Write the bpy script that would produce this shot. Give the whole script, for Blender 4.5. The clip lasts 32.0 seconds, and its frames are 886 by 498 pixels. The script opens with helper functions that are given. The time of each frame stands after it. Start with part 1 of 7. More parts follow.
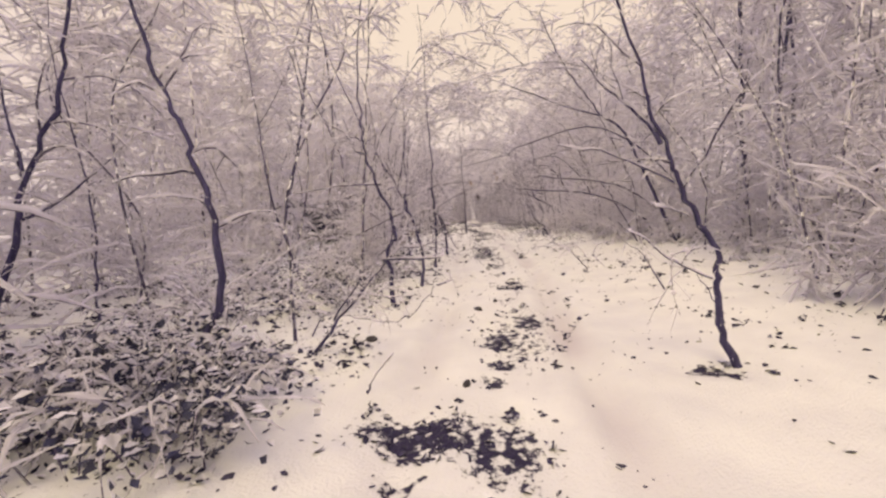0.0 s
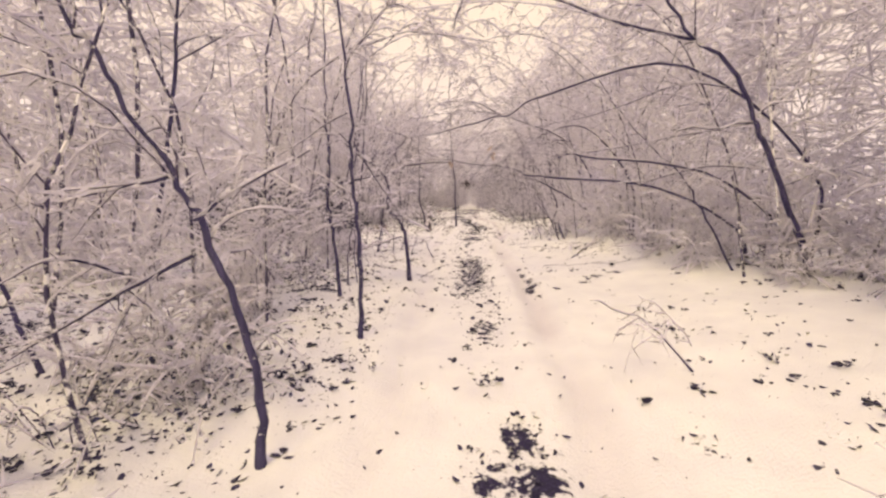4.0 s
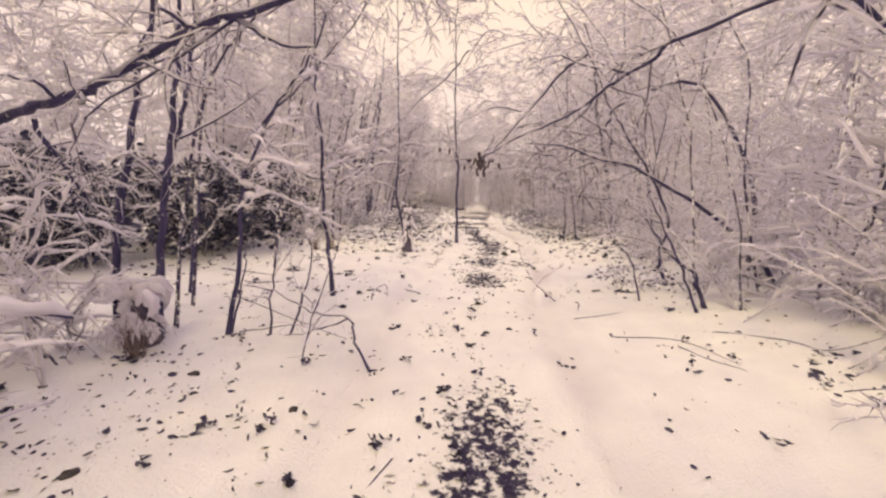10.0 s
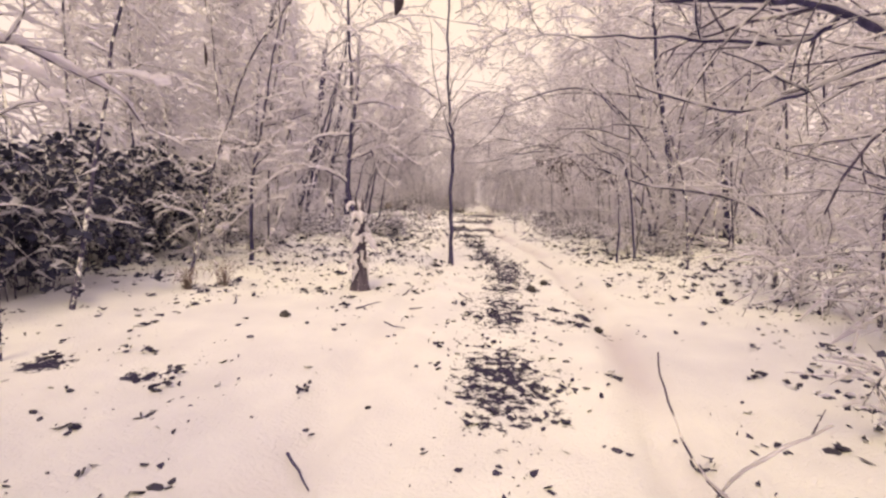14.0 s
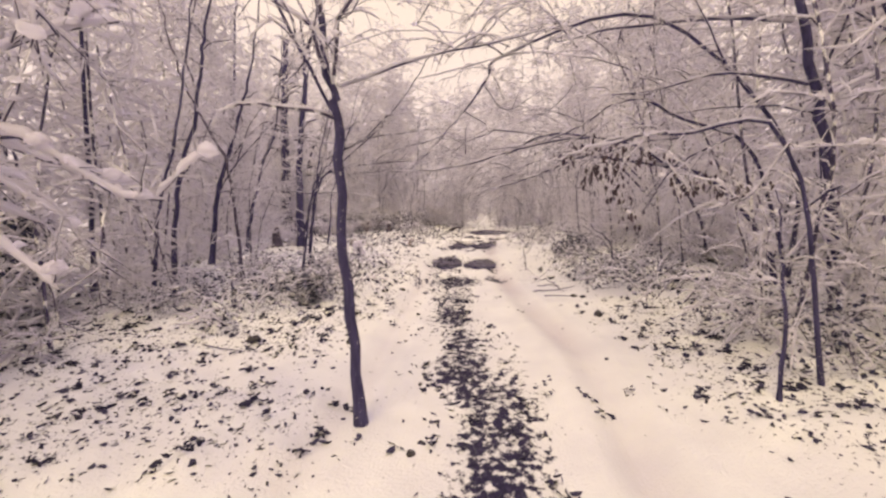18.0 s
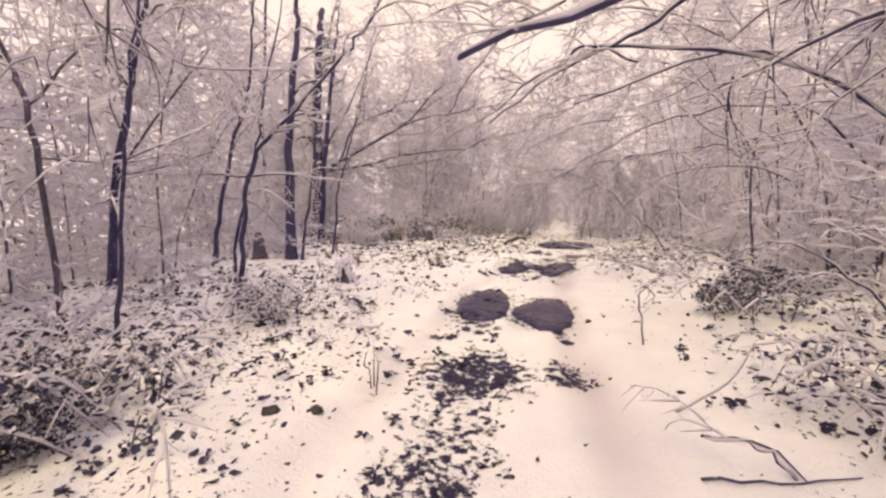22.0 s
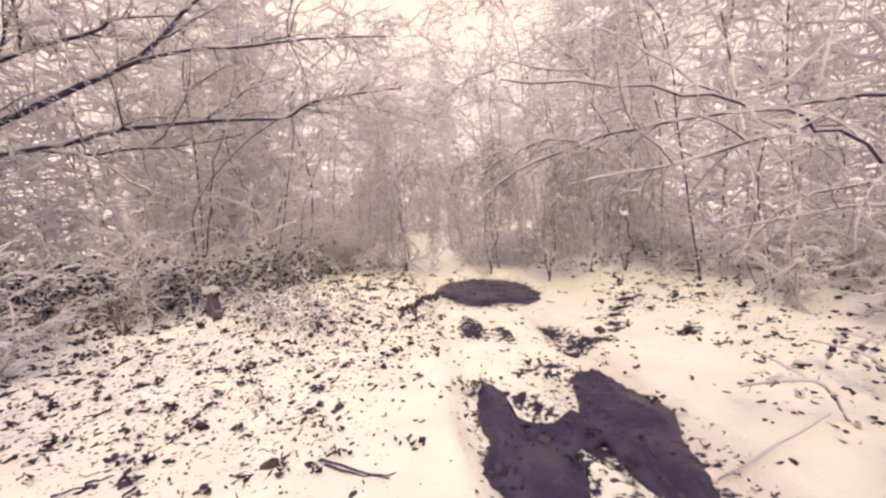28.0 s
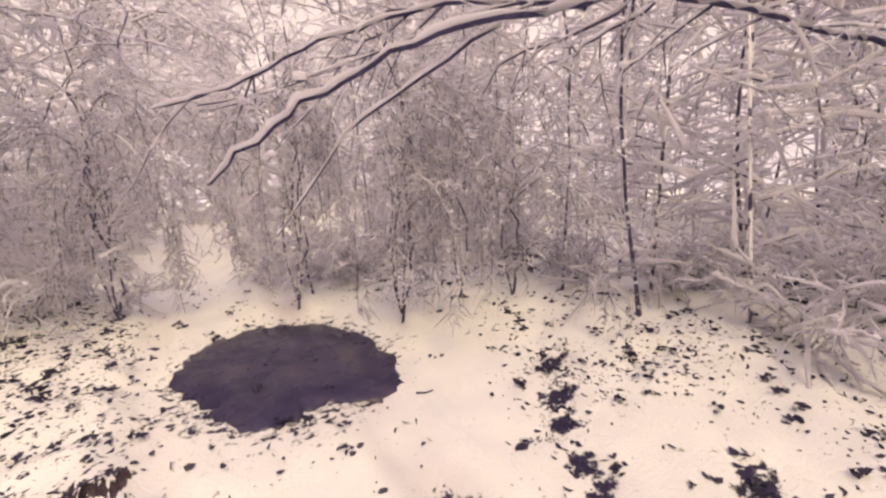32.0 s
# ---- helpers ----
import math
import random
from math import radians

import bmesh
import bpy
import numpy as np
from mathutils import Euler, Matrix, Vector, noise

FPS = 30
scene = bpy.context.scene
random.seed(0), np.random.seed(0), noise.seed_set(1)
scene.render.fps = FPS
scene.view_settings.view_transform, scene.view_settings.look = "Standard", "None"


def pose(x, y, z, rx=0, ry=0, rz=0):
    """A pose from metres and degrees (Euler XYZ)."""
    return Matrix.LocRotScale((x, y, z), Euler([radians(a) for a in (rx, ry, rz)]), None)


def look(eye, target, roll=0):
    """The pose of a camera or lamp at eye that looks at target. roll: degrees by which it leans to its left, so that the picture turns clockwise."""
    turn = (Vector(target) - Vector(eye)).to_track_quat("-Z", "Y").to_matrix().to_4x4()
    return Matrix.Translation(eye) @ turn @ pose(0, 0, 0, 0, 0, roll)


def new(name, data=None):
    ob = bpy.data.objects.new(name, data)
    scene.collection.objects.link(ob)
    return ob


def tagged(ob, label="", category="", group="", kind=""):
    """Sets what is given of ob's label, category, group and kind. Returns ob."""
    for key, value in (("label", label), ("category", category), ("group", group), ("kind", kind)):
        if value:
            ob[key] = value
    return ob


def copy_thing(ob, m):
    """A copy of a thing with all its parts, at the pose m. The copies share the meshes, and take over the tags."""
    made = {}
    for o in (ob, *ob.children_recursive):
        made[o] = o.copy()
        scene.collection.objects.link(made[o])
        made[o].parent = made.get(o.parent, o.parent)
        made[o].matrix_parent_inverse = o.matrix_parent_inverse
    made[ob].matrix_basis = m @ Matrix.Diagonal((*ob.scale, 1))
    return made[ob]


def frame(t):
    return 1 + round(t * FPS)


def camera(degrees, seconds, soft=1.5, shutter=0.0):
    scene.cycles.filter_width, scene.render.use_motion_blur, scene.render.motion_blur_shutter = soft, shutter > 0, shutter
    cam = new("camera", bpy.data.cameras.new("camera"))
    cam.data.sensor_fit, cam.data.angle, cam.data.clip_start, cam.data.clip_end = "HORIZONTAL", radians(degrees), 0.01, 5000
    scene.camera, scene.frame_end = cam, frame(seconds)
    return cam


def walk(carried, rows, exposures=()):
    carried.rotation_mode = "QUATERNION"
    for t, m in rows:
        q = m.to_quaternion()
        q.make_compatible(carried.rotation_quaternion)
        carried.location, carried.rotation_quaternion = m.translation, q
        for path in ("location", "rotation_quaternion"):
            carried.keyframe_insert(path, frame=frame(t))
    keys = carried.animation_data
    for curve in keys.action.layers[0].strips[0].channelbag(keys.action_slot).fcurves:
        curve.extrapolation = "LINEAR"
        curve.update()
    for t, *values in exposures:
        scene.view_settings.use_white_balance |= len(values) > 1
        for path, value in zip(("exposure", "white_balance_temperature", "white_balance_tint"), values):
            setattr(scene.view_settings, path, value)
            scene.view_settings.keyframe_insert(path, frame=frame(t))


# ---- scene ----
cam = camera(95.5, 32.0, soft=2.5)
EXPOSURE, KELVIN, TINT = 0.34, 7950, 17
PATH = [
    (0, (0.018, -0.178, 1.261), (-0.144, 1.807, 1.076), -2.5),
    (0.5, (0.107, 0.347, 1.287), (-0.063, 2.324, 1.039), -2.2),
    (1, (0.115, 0.961, 1.377), (-0.076, 2.934, 1.106), -2.2),
    (1.5, (0.038, 1.579, 1.455), (-0.154, 3.55, 1.174), -2.0),
    (2, (0.038, 2.166, 1.474), (-0.152, 4.137, 1.197), -1.8),
    (2.5, (0.099, 2.761, 1.495), (-0.091, 4.732, 1.212), -1.6),
    (3, (0.187, 3.395, 1.534), (-0.005, 5.365, 1.244), -1.5),
    (3.5, (0.315, 4.062, 1.587), (0.138, 6.033, 1.296), -1.5),
    (4, (0.384, 4.678, 1.609), (0.224, 6.651, 1.321), -1.5),
    (4.5, (0.422, 5.337, 1.674), (0.271, 7.31, 1.386), -1.5),
    (6.5, (0.409, 7.463, 1.888), (0.242, 9.436, 1.601), 1.1),
    (7, (0.434, 8.136, 1.8), (0.25, 10.105, 1.5), 1.2),
    (7.5, (0.434, 8.755, 1.734), (0.24, 10.719, 1.409), 1.0),
    (8, (0.46, 9.35, 1.693), (0.258, 11.311, 1.355), 1.1),
    (8.5, (0.35, 9.94, 1.693), (0.161, 11.902, 1.355), 1.3),
    (9, (0.303, 10.551, 1.642), (0.115, 12.514, 1.31), 1.1),
    (9.5, (0.294, 11.189, 1.539), (0.107, 13.156, 1.227), 1.1),
    (10, (0.187, 11.796, 1.495), (0.008, 13.765, 1.195), 1.5),
    (10.5, (0.143, 12.362, 1.54), (-0.039, 14.33, 1.236), 1.4),
    (11, (0.158, 12.929, 1.54), (-0.034, 14.895, 1.226), 1.1),
    (11.5, (0.021, 13.396, 1.504), (-0.147, 15.365, 1.198), 1.5),
    (12, (-0.157, 13.9, 1.491), (-0.282, 15.872, 1.185), 2.2),
    (12.5, (-0.149, 14.385, 1.493), (-0.275, 16.356, 1.18), 2.1),
    (13, (-0.084, 14.965, 1.295), (-0.21, 16.943, 1.028), 1.9),
    (13.5, (-0.025, 15.542, 1.31), (-0.167, 17.517, 1.023), 1.9),
    (15.5, (0.231, 17.319, 1.34), (-0.072, 19.274, 1.046), -1.5),
    (16, (0.177, 18.004, 1.507), (-0.122, 19.96, 1.214), -1.8),
    (16.5, (0.232, 18.719, 1.637), (-0.072, 20.674, 1.342), -2.1),
    (17, (0.294, 19.372, 1.634), (-0.009, 21.329, 1.358), -2.3),
    (17.5, (0.414, 20.022, 1.63), (0.124, 21.983, 1.361), -2.3),
    (18, (0.556, 20.709, 1.641), (0.296, 22.674, 1.372), -2.0),
    (18.5, (0.654, 21.332, 1.653), (0.396, 23.296, 1.377), -2.0),
    (19, (0.737, 21.942, 1.622), (0.438, 23.903, 1.363), -2.6),
    (19.5, (0.701, 22.525, 1.659), (0.352, 24.478, 1.405), -2.4),
    (20, (0.662, 22.994, 1.602), (0.223, 24.931, 1.368), -1.5),
    (20.5, (0.612, 23.531, 1.646), (0.12, 25.457, 1.419), -1.4),
    (21, (0.605, 24.114, 1.572), (0.047, 26.023, 1.362), -1.1),
    (21.5, (0.685, 24.701, 1.457), (0.077, 26.596, 1.256), -1.9),
    (22, (0.561, 25.408, 1.373), (-0.063, 27.294, 1.139), -1.4),
    (22.5, (0.448, 25.998, 1.39), (-0.177, 27.875, 1.097), -1.7),
    (23, (0.308, 26.55, 1.47), (-0.311, 28.426, 1.158), -1.7),
    (23.5, (0.083, 27.081, 1.482), (-0.524, 28.957, 1.151), -1.3),
    (24, (-0.154, 27.583, 1.508), (-0.754, 29.461, 1.167), -1.0),
    (24.5, (-0.438, 28.069, 1.565), (-1.017, 29.952, 1.22), -0.5),
    (26.5, (-1.2, 30.552, 1.667), (-1.297, 32.525, 1.359), -3.4),
    (27, (-1.418, 31.011, 1.639), (-1.373, 32.992, 1.366), -3.2),
    (27.5, (-1.532, 31.464, 1.642), (-1.366, 33.44, 1.386), -3.5),
    (28, (-1.59, 31.923, 1.618), (-1.294, 33.885, 1.371), -3.4),
    (28.5, (-1.564, 32.46, 1.638), (-1.125, 34.394, 1.382), -3.2),
    (29, (-1.5, 32.963, 1.637), (-0.989, 34.88, 1.38), -3.2),
    (29.5, (-1.472, 33.463, 1.629), (-0.91, 35.364, 1.361), -3.3),
    (30, (-1.335, 33.884, 1.623), (-0.706, 35.762, 1.348), -3.2),
    (30.5, (-1.228, 34.257, 1.619), (-0.523, 36.108, 1.338), -3.4),
    (31, (-1.093, 34.66, 1.598), (-0.239, 36.443, 1.299), -2.6),
    (31.5, (-0.823, 35.05, 1.608), (0.195, 36.737, 1.269), -2.1),
    (32, (-0.544, 35.345, 1.594), (0.579, 36.957, 1.217), -1.5),
]
walk(cam, [(t, look(*p)) for t, *p in PATH], [(t, EXPOSURE + e, KELVIN + k, TINT + 2.5 * min(1, max(0, (t - 28) / 2)) - (t < 20) - 1.5 * (t < 5)) for t, e, k in ((0, -0.32, -300), (1, -0.12, 200), (2, -0.04, 300), (4, -0.06, 100), (7, -0.08, 150), (10, -0.08, 100), (12, -0.03, 100), (13, 0.0, 100), (16, 0, 0), (18, -0.1, -200), (20.5, -0.12, -300), (22, 0.06, -200), (24, 0.1, 0), (28, 0.14, 0), (30, 0.08, -50), (32, -0.02, -300))])

# ---- sky and sun: a bright overcast with the sun high behind thin cloud ----
SUN_ELEVATION = radians(56)
world = bpy.data.worlds.new("winter_sky")
scene.world = world
world.use_nodes = True
wn, wl = world.node_tree.nodes, world.node_tree.links
wn.clear()
sky = wn.new("ShaderNodeTexSky")
sky.sky_type = "NISHITA"
sky.sun_disc = False
sky.sun_elevation = SUN_ELEVATION
sky.sun_rotation = radians(193)
sky.dust_density = 4.0
sky.air_density = 1.2
cloud = wn.new("ShaderNodeMix")
cloud.data_type = "RGBA"
cloud.inputs["Factor"].default_value = 0.85
cloud.inputs["B"].default_value = (7.1, 6.35, 9.3, 1)
back = wn.new("ShaderNodeBackground")
back.inputs["Strength"].default_value = 0.15
wout = wn.new("ShaderNodeOutputWorld")
wl.new(sky.outputs["Color"], cloud.inputs["A"])
wl.new(cloud.outputs["Result"], back.inputs["Color"])
wl.new(back.outputs["Background"], wout.inputs["Surface"])

sun_data = bpy.data.lights.new("sun", "SUN")
sun_data.energy = 1.8
sun_data.angle = radians(25)
sun_data.color = (1.0, 0.91, 0.46)
sun = new("sun", sun_data)
sun.matrix_basis = look((-9, -39, 59), (0, 0, 0))


# ---- materials ----
def nodes_of(name):
    m = bpy.data.materials.new(name)
    m.use_nodes = True
    n, l = m.node_tree.nodes, m.node_tree.links
    return m, n, l, n["Principled BSDF"]


def noise_node(n, l, scale, detail=4.0, rough=0.55, coord="Object"):
    tc = n.new("ShaderNodeTexCoord")
    t = n.new("ShaderNodeTexNoise")
    t.inputs["Scale"].default_value = scale
    t.inputs["Detail"].default_value = detail
    t.inputs["Roughness"].default_value = rough
    l.new(tc.outputs[coord], t.inputs["Vector"])
    return t.outputs["Fac"]


def ramp(n, l, fac, stops):
    r = n.new("ShaderNodeValToRGB")
    while len(r.color_ramp.elements) < len(stops):
        r.color_ramp.elements.new(0.5)
    for e, (p, c) in zip(r.color_ramp.elements, stops):
        e.position, e.color = p, (*c, 1)
    l.new(fac, r.inputs["Fac"])
    return r.outputs["Color"]


def mixed(n, l, fac, a, b, kind="MIX"):
    m = n.new("ShaderNodeMix")
    m.data_type, m.blend_type = "RGBA", kind
    for key, v in (("Factor", fac), ("A", a), ("B", b)):
        if hasattr(v, "is_linked"):
            l.new(v, m.inputs[key])
        else:
            m.inputs[key].default_value = v if key == "Factor" else (*v, 1)
    return m.outputs["Result"]


def bumped(n, l, p, height, strength, distance=0.02):
    b = n.new("ShaderNodeBump")
    b.inputs["Strength"].default_value = strength
    b.inputs["Distance"].default_value = distance
    l.new(height, b.inputs["Height"])
    l.new(b.outputs["Normal"], p.inputs["Normal"])


def two_tone(name, a, b, scale, rough, bump=0.4, fine=6.0):
    """A surface whose colour wanders between a and b at two scales."""
    m, n, l, p = nodes_of(name)
    big = noise_node(n, l, scale)
    small = noise_node(n, l, scale * fine, 5)
    c = ramp(n, l, big, [(0.3, a), (0.7, b)])
    mid = tuple(0.6 * (u + v) / 2 for u, v in zip(a, b))
    f = ramp(n, l, small, [(0.42, (0, 0, 0)), (0.62, (1, 1, 1))])
    l.new(mixed(n, l, f, mid, c), p.inputs["Base Color"])
    p.inputs["Roughness"].default_value = rough
    bumped(n, l, p, small, bump)
    return m


SNOW = (0.87, 0.86, 0.87)


def snow_material():
    m, n, l, p = nodes_of("snow")
    big, small = noise_node(n, l, 1.3), noise_node(n, l, 55, 3)
    l.new(ramp(n, l, big, [(0.3, (0.88, 0.865, 0.92)), (0.7, (0.95, 0.935, 0.97))]), p.inputs["Base Color"])
    p.inputs["Roughness"].default_value = 0.65
    p.inputs["Specular IOR Level"].default_value = 0.25
    bumped(n, l, p, small, 0.35, 0.01)
    through_light, both, out = n.new("ShaderNodeBsdfTranslucent"), n.new("ShaderNodeMixShader"), n["Material Output"]
    through_light.inputs["Color"].default_value = (0.94, 0.92, 0.97, 1)
    both.inputs["Fac"].default_value = 0.72
    l.new(p.outputs["BSDF"], both.inputs[1])
    l.new(through_light.outputs["BSDF"], both.inputs[2])
    l.new(both.outputs["Shader"], out.inputs["Surface"])
    return m


def ground_material():
    """Snow, broken open over dark soil and leaves where the sheet's own "mud" value says so."""
    m, n, l, p = nodes_of("snowy_ground")
    at = n.new("ShaderNodeAttribute")
    at.attribute_name = "mud"
    torn = noise_node(n, l, 13, 7, 0.7)
    fine = noise_node(n, l, 45, 4)
    lump = noise_node(n, l, 2.2, 4)
    add = n.new("ShaderNodeMath")
    add.operation = "MULTIPLY_ADD"
    l.new(torn, add.inputs[0])
    add.inputs[1].default_value = 2.1
    bareness = n.new("ShaderNodeMath")
    bareness.operation = "MULTIPLY"
    bareness.inputs[1].default_value = 0.82
    l.new(at.outputs["Fac"], bareness.inputs[0])
    l.new(bareness.outputs[0], add.inputs[2])
    sep = n.new("ShaderNodeMapRange")
    sep.inputs["From Min"].default_value, sep.inputs["From Max"].default_value = 1.56, 1.68
    l.new(add.outputs[0], sep.inputs["Value"])
    soil = ramp(n, l, fine, [(0.3, (0.009, 0.007, 0.025)), (0.55, (0.022, 0.017, 0.052)), (0.75, (0.068, 0.054, 0.1))])
    white = ramp(n, l, lump, [(0.3, (0.67, 0.67, 0.68)), (0.7, (0.76, 0.765, 0.75))])
    worn = n.new("ShaderNodeAttribute")
    worn.attribute_name = "slush"
    white = mixed(n, l, worn.outputs["Fac"], white, (0.5, 0.455, 0.48))
    strewn, speck, cut = n.new("ShaderNodeAttribute"), n.new("ShaderNodeMath"), n.new("ShaderNodeMapRange")
    strewn.attribute_name = "litter"
    speck.operation = "MULTIPLY_ADD"
    l.new(strewn.outputs["Fac"], speck.inputs[0])
    speck.inputs[1].default_value = 0.15
    l.new(noise_node(n, l, 24, 4, 0.6), speck.inputs[2])
    cut.inputs["From Min"].default_value, cut.inputs["From Max"].default_value = 0.735, 0.765
    l.new(speck.outputs[0], cut.inputs["Value"])
    bare = n.new("ShaderNodeMath")
    bare.operation = "MAXIMUM"
    l.new(sep.outputs["Result"], bare.inputs[0])
    l.new(cut.outputs["Result"], bare.inputs[1])
    l.new(mixed(n, l, bare.outputs[0], white, soil), p.inputs["Base Color"])
    p.inputs["Roughness"].default_value = 0.7
    p.inputs["Specular IOR Level"].default_value = 0.3
    h = n.new("ShaderNodeMath")
    h.operation = "SUBTRACT"
    l.new(fine, h.inputs[0])
    l.new(bare.outputs[0], h.inputs[1])
    bumped(n, l, p, h.outputs[0], 0.5, 0.03)
    return m


def bark_material(name, a, b, size=26, cover=0.66):
    """Bark with a stretched grain, and blown snow caught in it: the lower the cover value, the more."""
    m, n, l, p = nodes_of(name)
    tc, mp = n.new("ShaderNodeTexCoord"), n.new("ShaderNodeMapping")
    mp.inputs["Scale"].default_value = (28, 28, 5)
    grain = n.new("ShaderNodeTexNoise")
    grain.inputs["Detail"].default_value = 5
    grain.inputs["Scale"].default_value = 1.0
    l.new(tc.outputs["Object"], mp.inputs["Vector"])
    l.new(mp.outputs["Vector"], grain.inputs["Vector"])
    c = ramp(n, l, grain.outputs["Fac"], [(0.3, a), (0.7, b)])
    fleck = ramp(n, l, noise_node(n, l, size, 6, 0.7), [(cover - 0.03, (0, 0, 0)), (cover + 0.03, (1, 1, 1))])
    l.new(mixed(n, l, fleck, c, SNOW), p.inputs["Base Color"])
    p.inputs["Roughness"].default_value = 0.85
    bumped(n, l, p, grain.outputs["Fac"], 0.7, 0.01)
    return m


def rimed_twig(name, cover, size):
    """Thin wood whose snow has slid off in places: dark strokes between white ones."""
    m, n, l, p = nodes_of(name)
    c = ramp(n, l, noise_node(n, l, 30, 3), [(0.3, (0.03, 0.024, 0.06)), (0.7, (0.12, 0.095, 0.17))])
    white = ramp(n, l, noise_node(n, l, size, 3, 0.6), [(cover - 0.025, (0, 0, 0)), (cover + 0.025, (1, 1, 1))])
    l.new(mixed(n, l, white, c, SNOW), p.inputs["Base Color"])
    p.inputs["Roughness"].default_value = 0.8
    return m


SNOW_MAT = snow_material()
GROUND_MAT = ground_material()
BARK = bark_material("dark_bark", (0.021, 0.018, 0.062), (0.064, 0.054, 0.14))
BARK_GREY = bark_material("grey_bark", (0.042, 0.034, 0.062), (0.13, 0.105, 0.15))
BARK_RIMED = bark_material("snow_plastered_bark", (0.024, 0.019, 0.058), (0.085, 0.07, 0.14), 10, 0.54)
TWIG = rimed_twig("twig_bark", 0.56, 9)
TWIG_RIMED = rimed_twig("snow_crusted_twig", 0.47, 8)
LEAF = two_tone("wet_leaf", (0.012, 0.01, 0.04), (0.046, 0.037, 0.095), 4, 0.6, 0.3)
PALE_LEAF = two_tone("pale_withered_leaf", (0.3, 0.19, 0.12), (0.5, 0.34, 0.22), 14, 0.7, 0.3)
DRY_LEAF = two_tone("dry_brown_leaf", (0.034, 0.023, 0.045), (0.11, 0.07, 0.09), 9, 0.7, 0.3)
STONE = two_tone("dark_stone", (0.02, 0.017, 0.022), (0.09, 0.08, 0.085), 8, 0.7, 0.5)


def water_material():
    m, n, l, p = nodes_of("muddy_meltwater")
    l.new(ramp(n, l, noise_node(n, l, 2.5, 4), [(0.35, (0.024, 0.019, 0.056)), (0.55, (0.046, 0.038, 0.08)), (0.75, (0.082, 0.066, 0.088))]), p.inputs["Base Color"])
    l.new(ramp(n, l, noise_node(n, l, 4, 3), [(0.3, (0.16,) * 3), (0.7, (0.42,) * 3)]), p.inputs["Roughness"])
    p.inputs["IOR"].default_value = 1.33
    p.inputs["Specular IOR Level"].default_value = 0.4
    bumped(n, l, p, noise_node(n, l, 20, 3), 0.08, 0.01)
    return m


WATER = water_material()

# ---- plan: how the ground lies ----


def hashed(i, j, seed):
    h = (i * 374761393 + j * 668265263 + seed * 974634521) & 0xFFFFFFFF
    h = ((h ^ (h >> 13)) * 1274126177) & 0xFFFFFFFF
    return ((h ^ (h >> 16)) & 0xFFFF) / 65535.0


def vnoise(x, y, size, seed):
    """Smooth noise from 0 to 1 with lumps of that size."""
    x, y = np.asarray(x, float) / size, np.asarray(y, float) / size
    i, j = np.floor(x).astype(np.int64), np.floor(y).astype(np.int64)
    u, v = x - i, y - j
    u, v = u * u * (3 - 2 * u), v * v * (3 - 2 * v)
    a, b = hashed(i, j, seed), hashed(i + 1, j, seed)
    c, d = hashed(i, j + 1, seed), hashed(i + 1, j + 1, seed)
    return (a * (1 - u) + b * u) * (1 - v) + (c * (1 - u) + d * u) * v


# the lane: its middle, its two wheel ruts and the edges of the open snow, by the way along it
WAY = [-10, 0, 4, 8, 13, 17, 21, 25, 28, 31, 35, 39, 46, 60]
MIDDLE = [0.1, 0.2, 0.45, 0.45, 0.25, 0.15, 0.4, 0.15, -0.2, -0.4, -0.2, 0.0, 0.2, 1.0]
RUT_RIGHT = [0.8, 0.8, 0.95, 1.25, 1.25, 1.0, 1.55, 1.45, 0.8, 0.4, 0.4, 0.6, 0.9, 1.8]
RUT_LEFT = [-0.6, -0.6, -0.4, -0.3, -0.62, -0.9, -0.8, -0.7, -0.9, -1.0, -0.9, -0.8, -0.6, 0.2]
EDGE_LEFT = [-1.4, -1.2, -1.0, -1.5, -2.3, -2.2, -3.4, -3.6, -4.2, -5.6, -5.6, -4.0, -1.0, -0.8]
EDGE_RIGHT = [2.6, 2.7, 3.4, 4.6, 3.6, 2.9, 3.0, 2.9, 2.9, 2.9, 3.1, 2.6, 1.2, 1.6]


def along(values, y):
    return np.interp(y, WAY, values)


MUD = []  # (x, y, half width, half length, how bare)
POOLS = []  # outlines of the puddles


def mud(*patch):
    MUD.append(patch)


def ground_z(x, y):
    x, y = np.asarray(x, float), np.asarray(y, float)
    mid = along(MIDDLE, y)
    z = -0.1 + 0.1 * np.clip((mid - 0.6 - x) / 1.2, 0, 1) + 0.12 * np.clip((-2.5 - x) / 4, 0, 1)
    z += 0.36 * np.clip((x - mid - 1.3) / 3.2, 0, 1) ** 1.2
    near = np.clip(1 - np.abs(x - mid) / 3, 0, 1)
    for line, deep, wide in ((RUT_RIGHT, 0.075, 0.16), (RUT_LEFT, 0.045, 0.15)):
        d = (x - along(line, y) - 0.06 * (vnoise(y, y * 0, 1.3, 5) - 0.5)) / wide
        z -= deep * np.exp(-d * d) * (0.5 + vnoise(x, y, 0.9, 11))
        z += 0.026 * np.exp(-((np.abs(d) - 1.8) / 0.8) ** 2)
    z += 0.05 * (vnoise(x, y, 1.4, 3) - 0.5) + 0.1 * litter_at(x, y) * (vnoise(x, y, 0.24, 9) - 0.4) + 0.03 * (vnoise(x, y, 0.45, 4) - 0.5) * (1 - 0.4 * near)
    z += 0.5 * (vnoise(x, y, 9, 6) - 0.5) * np.clip((np.abs(x) - 6) / 8, 0, 1)
    return z


